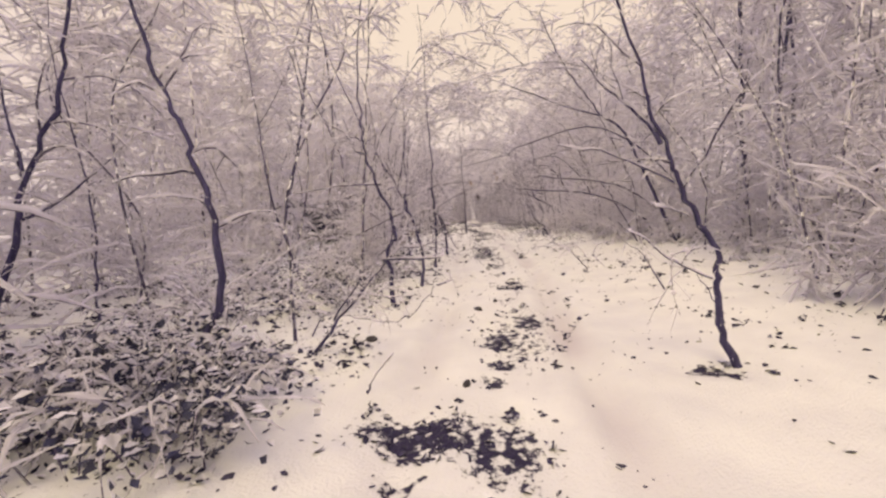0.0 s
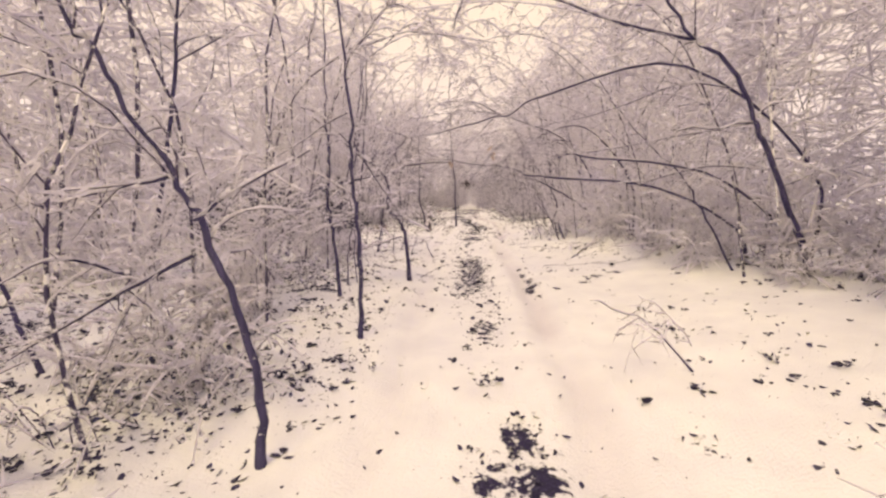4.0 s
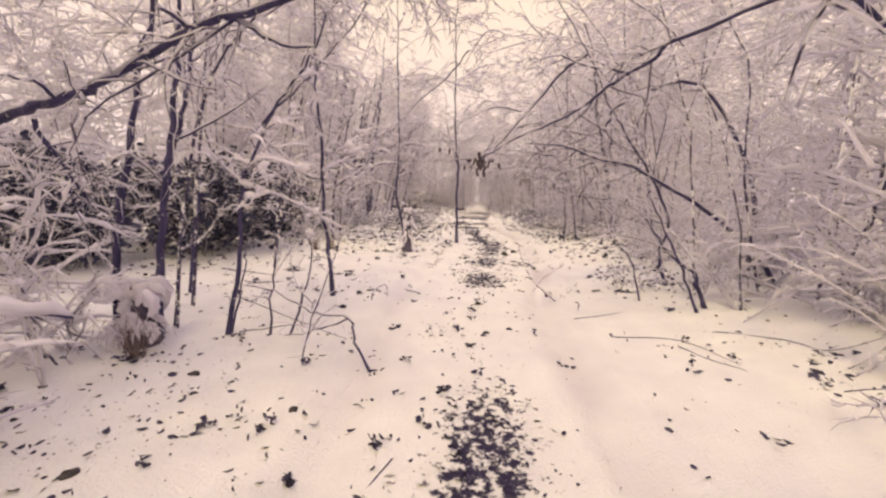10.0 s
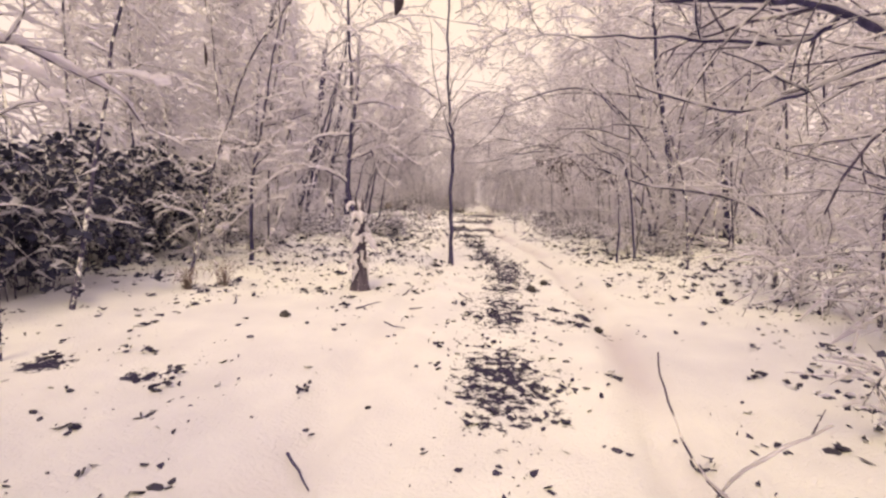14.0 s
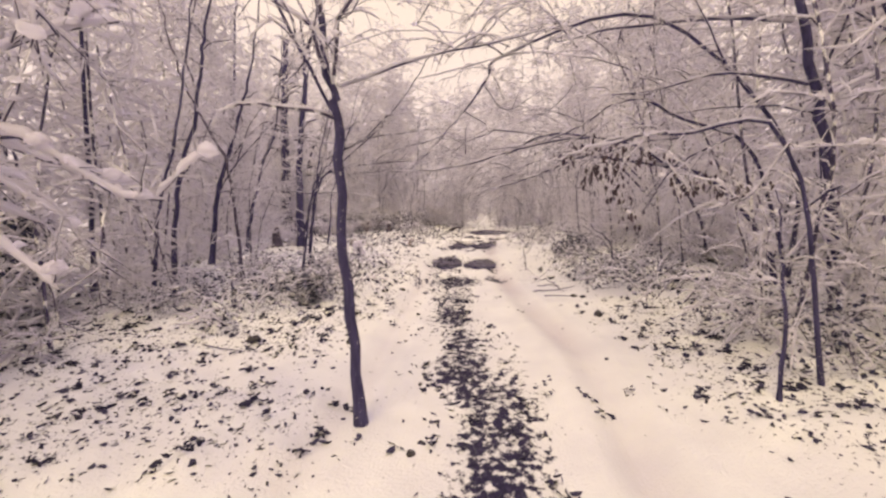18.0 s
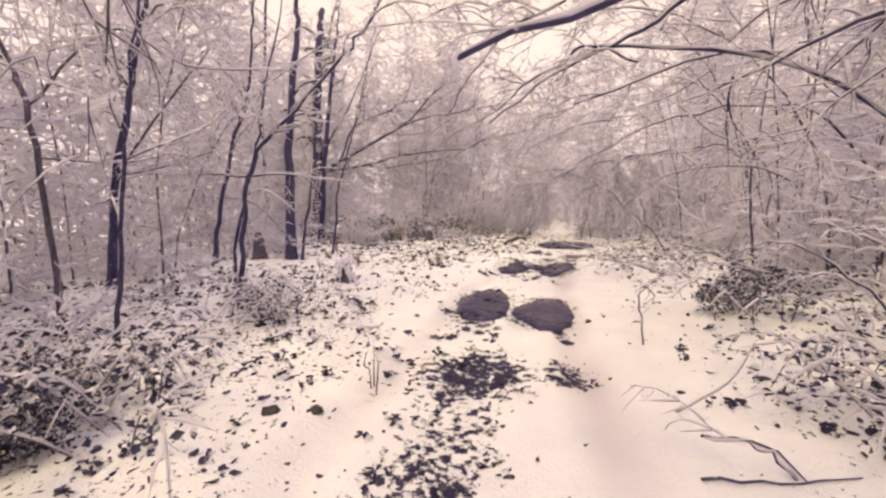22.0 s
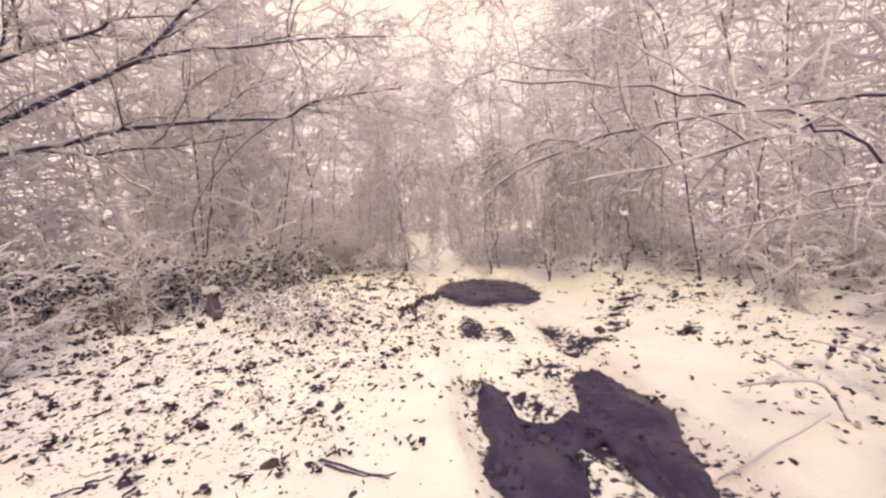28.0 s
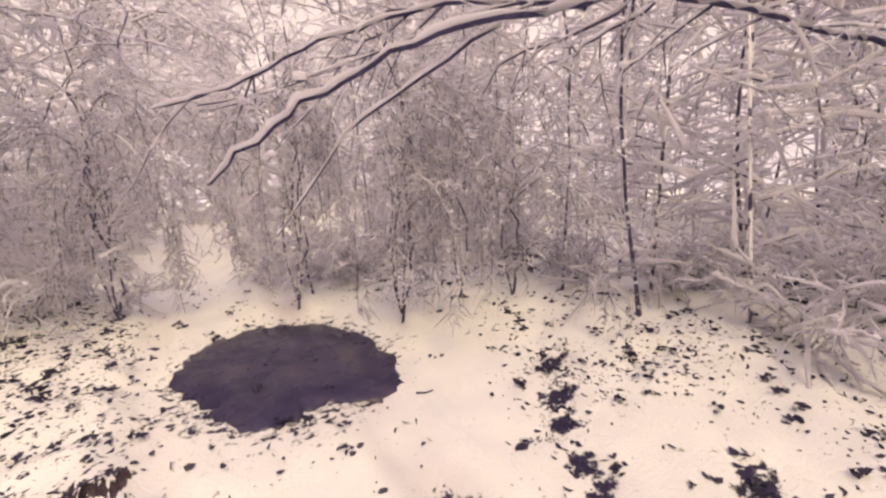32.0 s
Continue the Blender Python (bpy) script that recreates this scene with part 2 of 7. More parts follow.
def litter_at(x, y):
    """How thickly fallen leaves and tufts break the snow, from 0 to 1."""
    x, y = np.asarray(x, float), np.asarray(y, float)
    mid = along(MIDDLE, y)
    ragged = 0.9 * (vnoise(x, y, 1.1, 47) - 0.5)
    left, right = np.clip((mid - 0.75 - x + ragged) / 0.9, 0, 1), np.clip((x - mid - 1.5 + ragged) / 0.7, 0, 1)
    d = 0.05 + 0.36 * left * vnoise(x, y, 1.0, 40) + 0.35 * right * vnoise(x, y, 1.0, 48)
    d += left * 1.0 * np.clip(1.15 - np.abs(y - 26.0) / 5.2, 0, 1) * (0.42 + vnoise(x, y, 0.9, 41))
    d += right * 1.1 * np.clip(1.2 - np.abs(y - 25.4) / 5, 0, 1) * (0.35 + vnoise(x, y, 0.9, 42))
    d += left * 1.1 * np.clip(1.25 - np.abs(y - 38.8) / 4.8, 0, 1) * (0.5 + vnoise(x, y, 0.8, 43))
    d += left * 0.6 * np.clip(1.2 - np.abs(y - 31) / 4, 0, 1) * vnoise(x, y, 0.7, 44)
    d += left * 1.0 * np.clip(1.2 - np.abs(y - 3) / 4, 0, 1) * (0.05 + 0.6 * vnoise(x, y, 0.9, 45)) * (x < -0.9)
    d += left * 0.5 * np.clip(1.2 - np.abs(y - 11.0) / 3.5, 0, 1) * (0.15 + vnoise(x, y, 0.8, 49))
    d += left * 0.55 * np.clip(1.2 - np.abs(y - 7.4) / 2.6, 0, 1) * (0.25 + vnoise(x, y, 0.7, 52))
    d += 0.75 * right * np.clip(1 - np.abs(y - 37.5) / 5, 0, 1) * (0.3 + vnoise(x, y, 0.8, 50))
    d += 0.6 * np.clip((-0.5 - x) / 0.5, 0, 1) * np.clip(1.2 - np.abs(y - 37.3) / 2.6, 0, 1) * (0.3 + vnoise(x, y, 0.7, 51))
    d += 0.8 * np.clip((-0.7 - x) / 0.5, 0, 1) * np.clip(1.3 - np.abs(y - 39.6) / 2.4, 0, 1) * (0.35 + vnoise(x, y, 0.7, 53))
    d += 0.35 * np.clip(1 - np.abs(x - mid) / 0.9, 0, 1) * vnoise(x, y, 0.6, 46)
    return np.clip(d, 0, 1) * np.clip((9 - np.abs(x)) / 2, 0, 1)


def slush_at(x, y):
    d = (np.asarray(x, float) - along(RUT_RIGHT, y)) / 0.19
    e = (np.asarray(x, float) - along(RUT_LEFT, y)) / 0.16
    return 0.95 * np.exp(-d * d) * vnoise(x, y, 0.8, 61) + 0.35 * np.exp(-e * e) * vnoise(x, y, 0.7, 62)


def mud_at(x, y):
    x, y = np.asarray(x, float), np.asarray(y, float)
    m = np.zeros_like(x)
    for px, py, rx, ry, s in MUD:
        d = np.sqrt(((x - px) / (rx * 1.25 + 0.03)) ** 2 + ((y - py) / (ry * 1.25 + 0.03)) ** 2)
        m = np.maximum(m, s * np.clip(1.45 - d, 0, 1))
    return m


mud(-0.31, 2.18, 0.41, 0.20, 0.90)
mud(0.12, 2.05, 0.21, 0.31, 0.80)
mud(0.41, 4.04, 0.30, 0.83, 0.60)
mud(-0.41, 1.75, 0.09, 0.06, 0.80)
mud(0.23, 3.89, 0.15, 0.14, 0.90)
mud(0.21, 3.33, 0.11, 0.09, 0.90)
mud(0.62, 4.65, 0.19, 0.41, 0.70)
mud(0.12, 2.96, 0.08, 0.09, 0.80)
mud(1.86, 3.10, 0.15, 0.09, 0.80)
mud(1.99, 2.99, 0.05, 0.05, 0.90)
mud(0.65, 5.20, 0.37, 0.23, 0.50)
mud(0.62, 4.61, 0.14, 0.15, 0.90)
mud(0.23, 4.11, 0.13, 0.11, 0.90)
mud(0.54, 10.16, 0.19, 1.19, 0.40)
mud(0.65, 6.97, 0.23, 0.24, 0.60)
mud(0.43, 5.80, 0.12, 0.31, 0.50)
mud(0.25, 12.87, 0.22, 2.02, 0.70)
mud(0.50, 9.48, 0.14, 0.51, 0.70)
mud(0.44, 8.14, 0.05, 0.19, 0.60)
mud(0.67, 7.30, 0.11, 0.15, 0.90)
mud(0.42, 6.83, 0.07, 0.12, 0.80)
mud(0.74, 6.87, 0.12, 0.12, 0.95)
mud(1.89, 7.25, 0.09, 0.12, 0.60)
mud(0.37, 12.96, 0.22, 1.78, 0.75)
mud(0.27, 13.78, 0.28, 1.24, 0.75)
mud(0.22, 20.24, 0.34, 1.88, 0.50)
mud(0.30, 14.32, 0.31, 0.62, 0.70)
mud(-0.17, 16.09, 0.40, 0.39, 0.40)
mud(0.24, 18.85, 0.34, 0.47, 0.80)
mud(0.26, 18.92, 0.36, 0.66, 0.80)
mud(0.38, 21.83, 0.23, 2.02, 0.50)
mud(-0.20, 16.80, 0.06, 0.10, 0.50)
mud(0.57, 23.35, 0.31, 1.46, 0.75)
mud(0.37, 20.65, 0.24, 0.63, 0.80)
mud(0.98, 20.63, 0.40, 0.42, 0.45)
mud(-0.22, 26.99, 0.25, 1.75, 0.50)
mud(-0.15, 27.42, 0.28, 1.33, 0.50)
mud(0.52, 22.75, 0.21, 0.60, 0.85)
mud(0.42, 21.89, 0.24, 0.41, 0.75)
mud(1.10, 22.36, 0.08, 0.12, 0.90)
mud(0.84, 21.90, 0.09, 0.12, 0.95)
mud(-0.26, 27.95, 0.31, 1.09, 0.60)
mud(0.32, 24.60, 0.17, 0.59, 0.70)
mud(0.56, 23.24, 0.28, 0.42, 0.80)
mud(-0.34, 28.62, 0.41, 0.42, 0.80)
mud(-0.16, 27.24, 0.31, 0.72, 0.70)
mud(0.04, 26.13, 0.14, 0.28, 0.80)
mud(0.21, 25.44, 0.29, 0.35, 0.60)
mud(-0.24, 28.70, 0.41, 0.46, 0.90)
mud(-0.19, 27.58, 0.32, 0.43, 0.65)
mud(0.49, 28.81, 0.19, 0.20, 0.80)
mud(-0.26, 28.78, 0.38, 0.43, 0.80)
mud(0.49, 28.94, 0.18, 0.16, 0.80)
mud(-1.05, 30.60, 0.13, 0.14, 0.80)
mud(-0.60, 30.19, 0.24, 0.25, 0.60)
mud(-0.95, 33.45, 0.17, 0.14, 0.50)
mud(-0.49, 36.97, 0.15, 0.43, 0.90)
mud(-0.17, 36.64, 0.11, 0.35, 0.70)
mud(0.52, 36.28, 0.29, 0.43, 0.70)
mud(-0.10, 35.66, 0.26, 0.36, 0.60)
mud(-0.73, 35.23, 0.14, 0.26, 0.70)
mud(1.94, 37.27, 0.15, 0.49, 0.50)
mud(1.37, 36.84, 0.28, 0.15, 0.40)
mud(0.98, 36.22, 0.09, 0.05, 0.80)
mud(1.89, 35.93, 0.11, 0.05, 0.70)
for pool in ((-0.72, 31.2, 0.36, 0.85), (0.16, 30.95, 0.36, 0.7), (-0.74, 34.55, 0.27, 0.85), (0.18, 34.55, 0.33, 0.88), (-0.32, 34.56, 0.16, 0.13), (0.22, 39.1, 0.82, 0.98)):
    POOLS.append(pool)

mud(-0.28, 34.45, 0.26, 0.3, 0.95)
mud(-0.25, 34.4, 0.5, 0.9, 0.55)
mud(-1.1, 33.44, 0.09, 0.04, 0.95)
mud(-0.98, 33.41, 0.1, 0.04, 0.95)
mud(-0.85, 33.33, 0.08, 0.05, 0.95)
mud(-0.58, 33.18, 0.06, 0.07, 0.95)
mud(-1.13, 33.15, 0.06, 0.05, 0.95)
mud(-0.16, 33.1, 0.05, 0.12, 0.95)
mud(-0.09, 33.3, 0.04, 0.12, 0.95)
mud(-0.04, 33.48, 0.05, 0.08, 0.95)
mud(-0.42, 33.31, 0.05, 0.04, 0.95)
mud(-0.29, 35.58, 0.14, 0.05, 0.95)
mud(0.04, 35.68, 0.1, 0.05, 0.95)
mud(-0.49, 35.18, 0.06, 0.07, 0.95)
mud(-0.41, 34.95, 0.05, 0.12, 0.95)
mud(0.44, 36, 0.16, 0.06, 0.95)
mud(0.47, 36.62, 0.14, 0.08, 0.95)
mud(-0.56, 36.86, 0.12, 0.12, 0.95)
mud(2.05, 37.5, 0.2, 0.06, 0.95)
mud(1.7, 37.13, 0.16, 0.09, 0.95)
mud(1.5, 36.92, 0.14, 0.06, 0.95)
mud(1.3, 36.62, 0.1, 0.06, 0.95)
mud(1.3, 36.45, 0.07, 0.05, 0.95)
mud(1.16, 36.38, 0.07, 0.05, 0.95)
mud(1.17, 36.94, 0.08, 0.03, 0.95)
mud(-1.37, 37.2, 0.07, 0.06, 0.95)
mud(-1.75, 37.3, 0.05, 0.04, 0.95)
mud(-2.06, 37.86, 0.06, 0.05, 0.95)
mud(1.82, 35.91, 0.12, 0.07, 0.95)
mud(0.87, 36.13, 0.1, 0.07, 0.95)
mud(0.53, 36.2, 0.05, 0.08, 0.95)
mud(1.38, 11.86, 0.1, 0.12, 0.95)
mud(1.34, 11.58, 0.06, 0.08, 0.95)
mud(1.39, 12.3, 0.05, 0.14, 0.95)
mud(1.33, 12.84, 0.04, 0.16, 0.95)
mud(2.62, 12.2, 0.09, 0.04, 0.95)
mud(2.97, 12.38, 0.1, 0.04, 0.95)
mud(3.03, 12.26, 0.07, 0.04, 0.95)
mud(2.3, 11.87, 0.07, 0.05, 0.95)
mud(-2.13, 11.15, 0.16, 0.1, 0.95)
mud(-2.3, 11.4, 0.12, 0.1, 0.95)
mud(-2.6, 11.2, 0.15, 0.12, 0.95)
mud(-0.69, 30.2, 0.1, 0.1, 0.95)
mud(-0.5, 30.08, 0.08, 0.12, 0.95)
mud(-0.9, 29.62, 0.09, 0.06, 0.95)
mud(-0.72, 29.5, 0.09, 0.08, 0.95)
mud(-0.62, 29.75, 0.06, 0.06, 0.95)
mud(-0.46, 29.75, 0.05, 0.08, 0.95)
mud(-1.09, 30.72, 0.1, 0.06, 0.95)
mud(-0.16, 30.5, 0.1, 0.06, 0.95)
mud(0.38, 30.1, 0.04, 0.12, 0.95)
mud(0.5, 29.9, 0.04, 0.1, 0.95)
mud(-0.3, 29.95, 0.05, 0.06, 0.95)
mud(1.01, 20.92, 0.08, 0.06, 0.95)
mud(1.26, 20.64, 0.09, 0.14, 0.95)
mud(0.98, 20.4, 0.1, 0.04, 0.95)
mud(1.17, 20.32, 0.08, 0.05, 0.95)
mud(1.37, 20.26, 0.07, 0.05, 0.95)
mud(0.77, 20.49, 0.06, 0.04, 0.95)
mud(0.71, 20.99, 0.07, 0.04, 0.95)
mud(-3.19, 17.46, 0.12, 0.05, 0.95)
mud(-3, 17.57, 0.12, 0.05, 0.95)
mud(-3.07, 18.49, 0.14, 0.12, 0.95)
mud(-2.31, 18.45, 0.1, 0.05, 0.95)
mud(-1.87, 17.22, 0.06, 0.04, 0.95)
mud(-1.5, 17.28, 0.05, 0.04, 0.95)
mud(2.48, 18.25, 0.1, 0.08, 0.95)
mud(2.62, 18.22, 0.07, 0.05, 0.95)
for patch in ((0.16, 24.55, 0.24, 0.5), (0.14, 25.3, 0.2, 0.5), (-0.1, 26.5, 0.24, 0.6), (0.3, 24.2, 0.22, 0.4)):
    mud(*patch, 0.8)
mud(-0.3, 33.9, 0.3, 0.25, 0.6)
mud(-0.46, 37.05, 0.1, 0.42, 1.0)
mud(-0.12, 36.72, 0.06, 0.3, 0.95)
mud(0.48, 36.75, 0.12, 0.22, 1.0)
mud(0.66, 36.15, 0.12, 0.2, 0.95)



# ---- mesh helpers ----
def mesh_of(name, verts, faces, material, smooth=True):
    me = bpy.data.meshes.new(name)
    me.from_pydata(verts, [], faces)
    me.materials.append(material)
    if smooth:
        me.polygons.foreach_set("use_smooth", np.ones(len(me.polygons), bool))
    me.update()
    return me


def part(name, me, parent, label="", kind=""):
    ob = new(name, me)
    ob.parent = parent
    return tagged(ob, label, kind=kind)


def thing(name, place, label, category, group="", kind=""):
    ob = new(name)
    ob.empty_display_size = 0.1
    ob.location = place
    return tagged(ob, label, category, group, kind)


class Bag:
    """Gathers tubes and slabs of one material into one mesh."""

    def __init__(self):
        self.v, self.f, self.n = [], [], 0

    def add(self, verts, faces):
        self.v.append(verts)
        self.f.append(faces + self.n)
        self.n += len(verts)

    def rings(self, rings):
        """rings: (n, k, 3), closed round; the ends are drawn to their middles."""
        n, k = rings.shape[:2]
        i = np.arange(n - 1)[:, None] * k
        j = np.arange(k)[None, :]
        q = np.stack([i + j, i + (j + 1) % k, i + k + (j + 1) % k, i + k + j], -1).reshape(-1, 4)
        self.add(rings.reshape(-1, 3), q)

    def mesh(self, name, material):
        if not self.v:
            return None
        if len({f.shape[1] for f in self.f}) > 1:
            self.f = [np.concatenate([f[:, [0, 1, 2]], f[:, [0, 2, 3]]]) if f.shape[1] == 4 else f for f in self.f]
        v, f = np.concatenate(self.v).astype(np.float32), np.concatenate(self.f).astype(np.int32)
        me = bpy.data.meshes.new(name)
        me.vertices.add(len(v))
        me.vertices.foreach_set("co", v.ravel())
        me.loops.add(f.size)
        me.loops.foreach_set("vertex_index", f.ravel())
        me.polygons.add(len(f))
        me.polygons.foreach_set("loop_start", np.arange(len(f), dtype=np.int32) * f.shape[1])
        me.polygons.foreach_set("use_smooth", np.ones(len(f), bool))
        me.materials.append(material)
        me.update(calc_edges=True)
        return me


def smooth_line(pts, per):
    """A curve through the points with that many steps between two of them."""
    p = np.asarray(pts, float)
    if len(p) < 3:
        t = np.linspace(0, 1, per + 1)[:, None]
        return p[0] * (1 - t) + p[1] * t
    q = np.vstack([2 * p[0] - p[1], p, 2 * p[-1] - p[-2]])
    out = []
    for a, b, c, d in zip(q, q[1:], q[2:], q[3:]):
        for k in range(per):
            t = k / per
            out.append(0.5 * (2 * b + (c - a) * t + (2 * a - 5 * b + 4 * c - d) * t * t + (3 * b - a - 3 * c + d) * t ** 3))
    out.append(p[-1])
    return np.array(out)


def axes(p):
    t = np.gradient(p, axis=0)
    t /= np.linalg.norm(t, axis=1)[:, None] + 1e-9
    ref = np.array([0.31, 0.95, 0.05])
    a = np.cross(t, ref)
    a /= np.linalg.norm(a, axis=1)[:, None] + 1e-9
    return t, a, np.cross(t, a)


def tube(bag, p, r, sides=3):
    t, a, b = axes(p)
    w = np.arange(sides) * 2 * np.pi / sides
    ring = p[:, None] + r[:, None, None] * (np.cos(w)[None, :, None] * a[:, None] + np.sin(w)[None, :, None] * b[:, None])
    bag.rings(ring)


def lumpy(p, r, step=0.04):
    """The same line with points close enough together for clots of snow."""
    d = np.concatenate([[0], np.cumsum(np.linalg.norm(np.diff(p, axis=0), axis=1))])
    u = np.linspace(0, d[-1], max(3, int(d[-1] / step)))
    return np.stack([np.interp(u, d, p[:, k]) for k in range(3)], 1), np.interp(u, d, r)


def lay_snow(bag, p, r, depth, rng, arch=False, wrap=0.33):
    """Snow that lies along the top of a branch: thick where it is level, thin or gone where it is steep."""
    t, a, b = axes(p)
    level = np.sqrt(np.clip(1 - t[:, 2] ** 2, 0.02, 1))
    side = np.stack([-t[:, 1], t[:, 0], 0 * t[:, 0]], 1)
    flat = np.linalg.norm(side, axis=1)[:, None]
    side = np.where(flat > 0.12, side / (flat + 1e-9), np.array([1.0, 0, 0]))
    up = np.cross(side, t)
    up[up[:, 2] < 0] *= -1
    s = depth * np.clip(level * 1.2 - 0.2, 0.06, 1) * rng.uniform(0.45, 1.35, len(p))
    s[rng.random(len(p)) < 0.1] *= 0.1
    s[0] = s[-1] = 0.001
    lying = np.clip(level * 2.2 - 0.55, 0, 1)
    w = (r * 0.98 + s * (0.22 if arch else 0.34)) * (0.85 if arch else 1) * (0.25 + 0.75 * lying)
    s = s * lying - r * 0.9 * (1 - lying)
    low = np.full(len(p), 0.25)
    if arch:
        wraps = rng.random(len(p)) < wrap
        low = np.where(wraps, -0.7, 0.55)
        w = w * np.where(wraps, 1.4, 1.0)
        w2, h = np.array([-1, -0.75, 0, 0.75, 1.0]), np.array([-0.1, 0.62, 1.0, 0.62, -0.1])
    else:
        w2, h = np.array([-1, 0, 1.0]), np.array([0.0, 1.0, 0.0])
    ring = p[:, None] + w[:, None, None] * w2[None, :, None] * side[:, None] + ((r * low)[:, None, None] + (r * (1 - low) + s)[:, None, None] * h[None, :, None]) * up[:, None]
    bag.rings(ring)


# the way the lens goes, kept free of twigs
def blocked(p):
    x = np.interp(p[:, 1], [-2, 0, 5, 8, 12, 15, 18, 21, 24, 26, 28, 31, 33, 35, 36.5], [0, 0, 0.4, 0.4, 0.15, 0, 0.1, 0.55, 0.55, 0.4, -0.4, -1.3, -1.5, -1.1, -0.4])
    return (np.abs(p[:, 0] - x) < 0.7) & (p[:, 2] < 2.5) & (p[:, 2] > 0.9) & (p[:, 1] > -2) & (p[:, 1] < 36.8)


def in_the_way(p):
    return bool(np.any(blocked(p)))


def spikes(bag, o, w, long, thick, rng):
    """Many fine pointed twigs at once, from their feet along their ways."""
    n = len(o)
    a = np.cross(w, rng.normal(size=(n, 3)))
    a /= np.linalg.norm(a, axis=1)[:, None] + 1e-9
    c = np.cross(w, a)
    v = [o + thick[:, None] * (np.cos(k) * a + np.sin(k) * c) for k in (0, 2.1, 4.2)] + [o + w * long[:, None]]
    i = np.arange(n)[:, None] * 4
    bag.add(np.stack(v, 1).reshape(-1, 3), np.concatenate([i + np.array([[0, 1, 3]]), i + np.array([[1, 2, 3]]), i + np.array([[2, 0, 3]])]))


def fuzz(lines, rng, per_metre, length, sag, wood, white, base, thick=0.0028, snow=0.012, guard=False):
    """The finest twigs of all, strewn along the lines, most of them under snow."""
    if not lines:
        return
    a, e = np.concatenate([p[:-1] for p, r in lines]), np.concatenate([p[1:] for p, r in lines])
    size = np.linalg.norm(e - a, axis=1) + 1e-9
    n = rng.poisson(size.sum() * per_metre)
    k = rng.choice(len(a), n, p=size / size.sum())
    t = (e - a)[k] / size[k][:, None]
    o = a[k] + (e - a)[k] * rng.random((n, 1))
    turn = rng.normal(size=(n, 3))
    turn -= t * (turn * t).sum(1)[:, None]
    w = t * 0.7 + turn / (np.linalg.norm(turn, axis=1)[:, None] + 1e-9) * rng.uniform(0.5, 1.1, (n, 1)) + [0, 0, -sag]
    w /= np.linalg.norm(w, axis=1)[:, None]
    long = length * rng.uniform(0.4, 1.4, n)
    q = o + w * long[:, None]
    ok = q[:, 2] > 0.03 + (0 if guard else base[2])
    if guard:
        ok &= ~blocked(q) & ~blocked(o)
    o, w, long, n = o[ok] - base, w[ok], long[ok], int(ok.sum())
    dark = rng.random(n) < 0.35
    spikes(wood, o[dark], w[dark], long[dark], np.full(dark.sum(), thick), rng)
    s = rng.uniform(0.5, 1.3, n) * snow * np.clip(1.3 - np.abs(w[:, 2]), 0.5, 1)
    spikes(white, o + [0, 0, snow * 0.7], w, long * rng.uniform(0.6, 0.95, n), s, rng)


def clots(lines, rng, per_metre, size, white, base, guard=False):
    """Rounded clots of snow that sit on the twigs."""
    if not lines:
        return
    a, e = np.concatenate([p[:-1] for p, r in lines]), np.concatenate([p[1:] for p, r in lines])
    long = np.linalg.norm(e - a, axis=1) + 1e-9
    flat = long * np.clip(1.1 - np.abs(e - a)[:, 2] / long, 0.05, 1)
    n = rng.poisson(flat.sum() * per_metre)
    k = rng.choice(len(a), n, p=flat / flat.sum())
    u = rng.random((n, 1))
    o = a[k] + (e - a)[k] * u
    if guard:
        o = o[~blocked(o)]
        n = len(o)
    s = size * rng.uniform(0.4, 1.0, n) ** 1.5
    o = o - base + np.stack([0 * s, 0 * s, s * 0.4], 1)
    way = np.array([[1.0, 0, 0], [0, 1, 0], [-1, 0, 0], [0, -1, 0], [0, 0, 0.75], [0, 0, -0.5]])
    f = np.array([[0, 1, 4], [1, 2, 4], [2, 3, 4], [3, 0, 4], [1, 0, 5], [2, 1, 5], [3, 2, 5], [0, 3, 5]])
    if guard:  # rounder ones by the lane
        w = np.arange(6) * np.pi / 3
        way = np.concatenate([np.stack([0.8 * np.cos(w), 0.8 * np.sin(w), 0 * w - 0.15], 1), np.stack([0.62 * np.cos(w + 0.5), 0.62 * np.sin(w + 0.5), 0 * w + 0.45], 1), [[0, 0, 0.72], [0, 0, -0.5]]])
        f = np.array([[k, (k + 1) % 6, 6 + k] for k in range(6)] + [[(k + 1) % 6, 6 + (k + 1) % 6, 6 + k] for k in range(6)] + [[6 + k, 6 + (k + 1) % 6, 12] for k in range(6)] + [[(k + 1) % 6, k, 13] for k in range(6)])
    turn = rng.uniform(0, 2 * np.pi, n)
    c, d = np.cos(turn)[:, None], np.sin(turn)[:, None]
    x, y = way[None, :, 0] * rng.uniform(0.8, 1.7, (n, 1)), way[None, :, 1]
    v = np.stack([c * x - d * y, d * x + c * y, way[None, :, 2] + 0 * x], -1) * s[:, None, None] * rng.uniform(0.8, 1.2, (n, len(way), 1)) + o[:, None]
    if n:
        white.add(v.reshape(-1, 3), (np.arange(n)[:, None, None] * len(way) + f[None]).reshape(-1, 3))


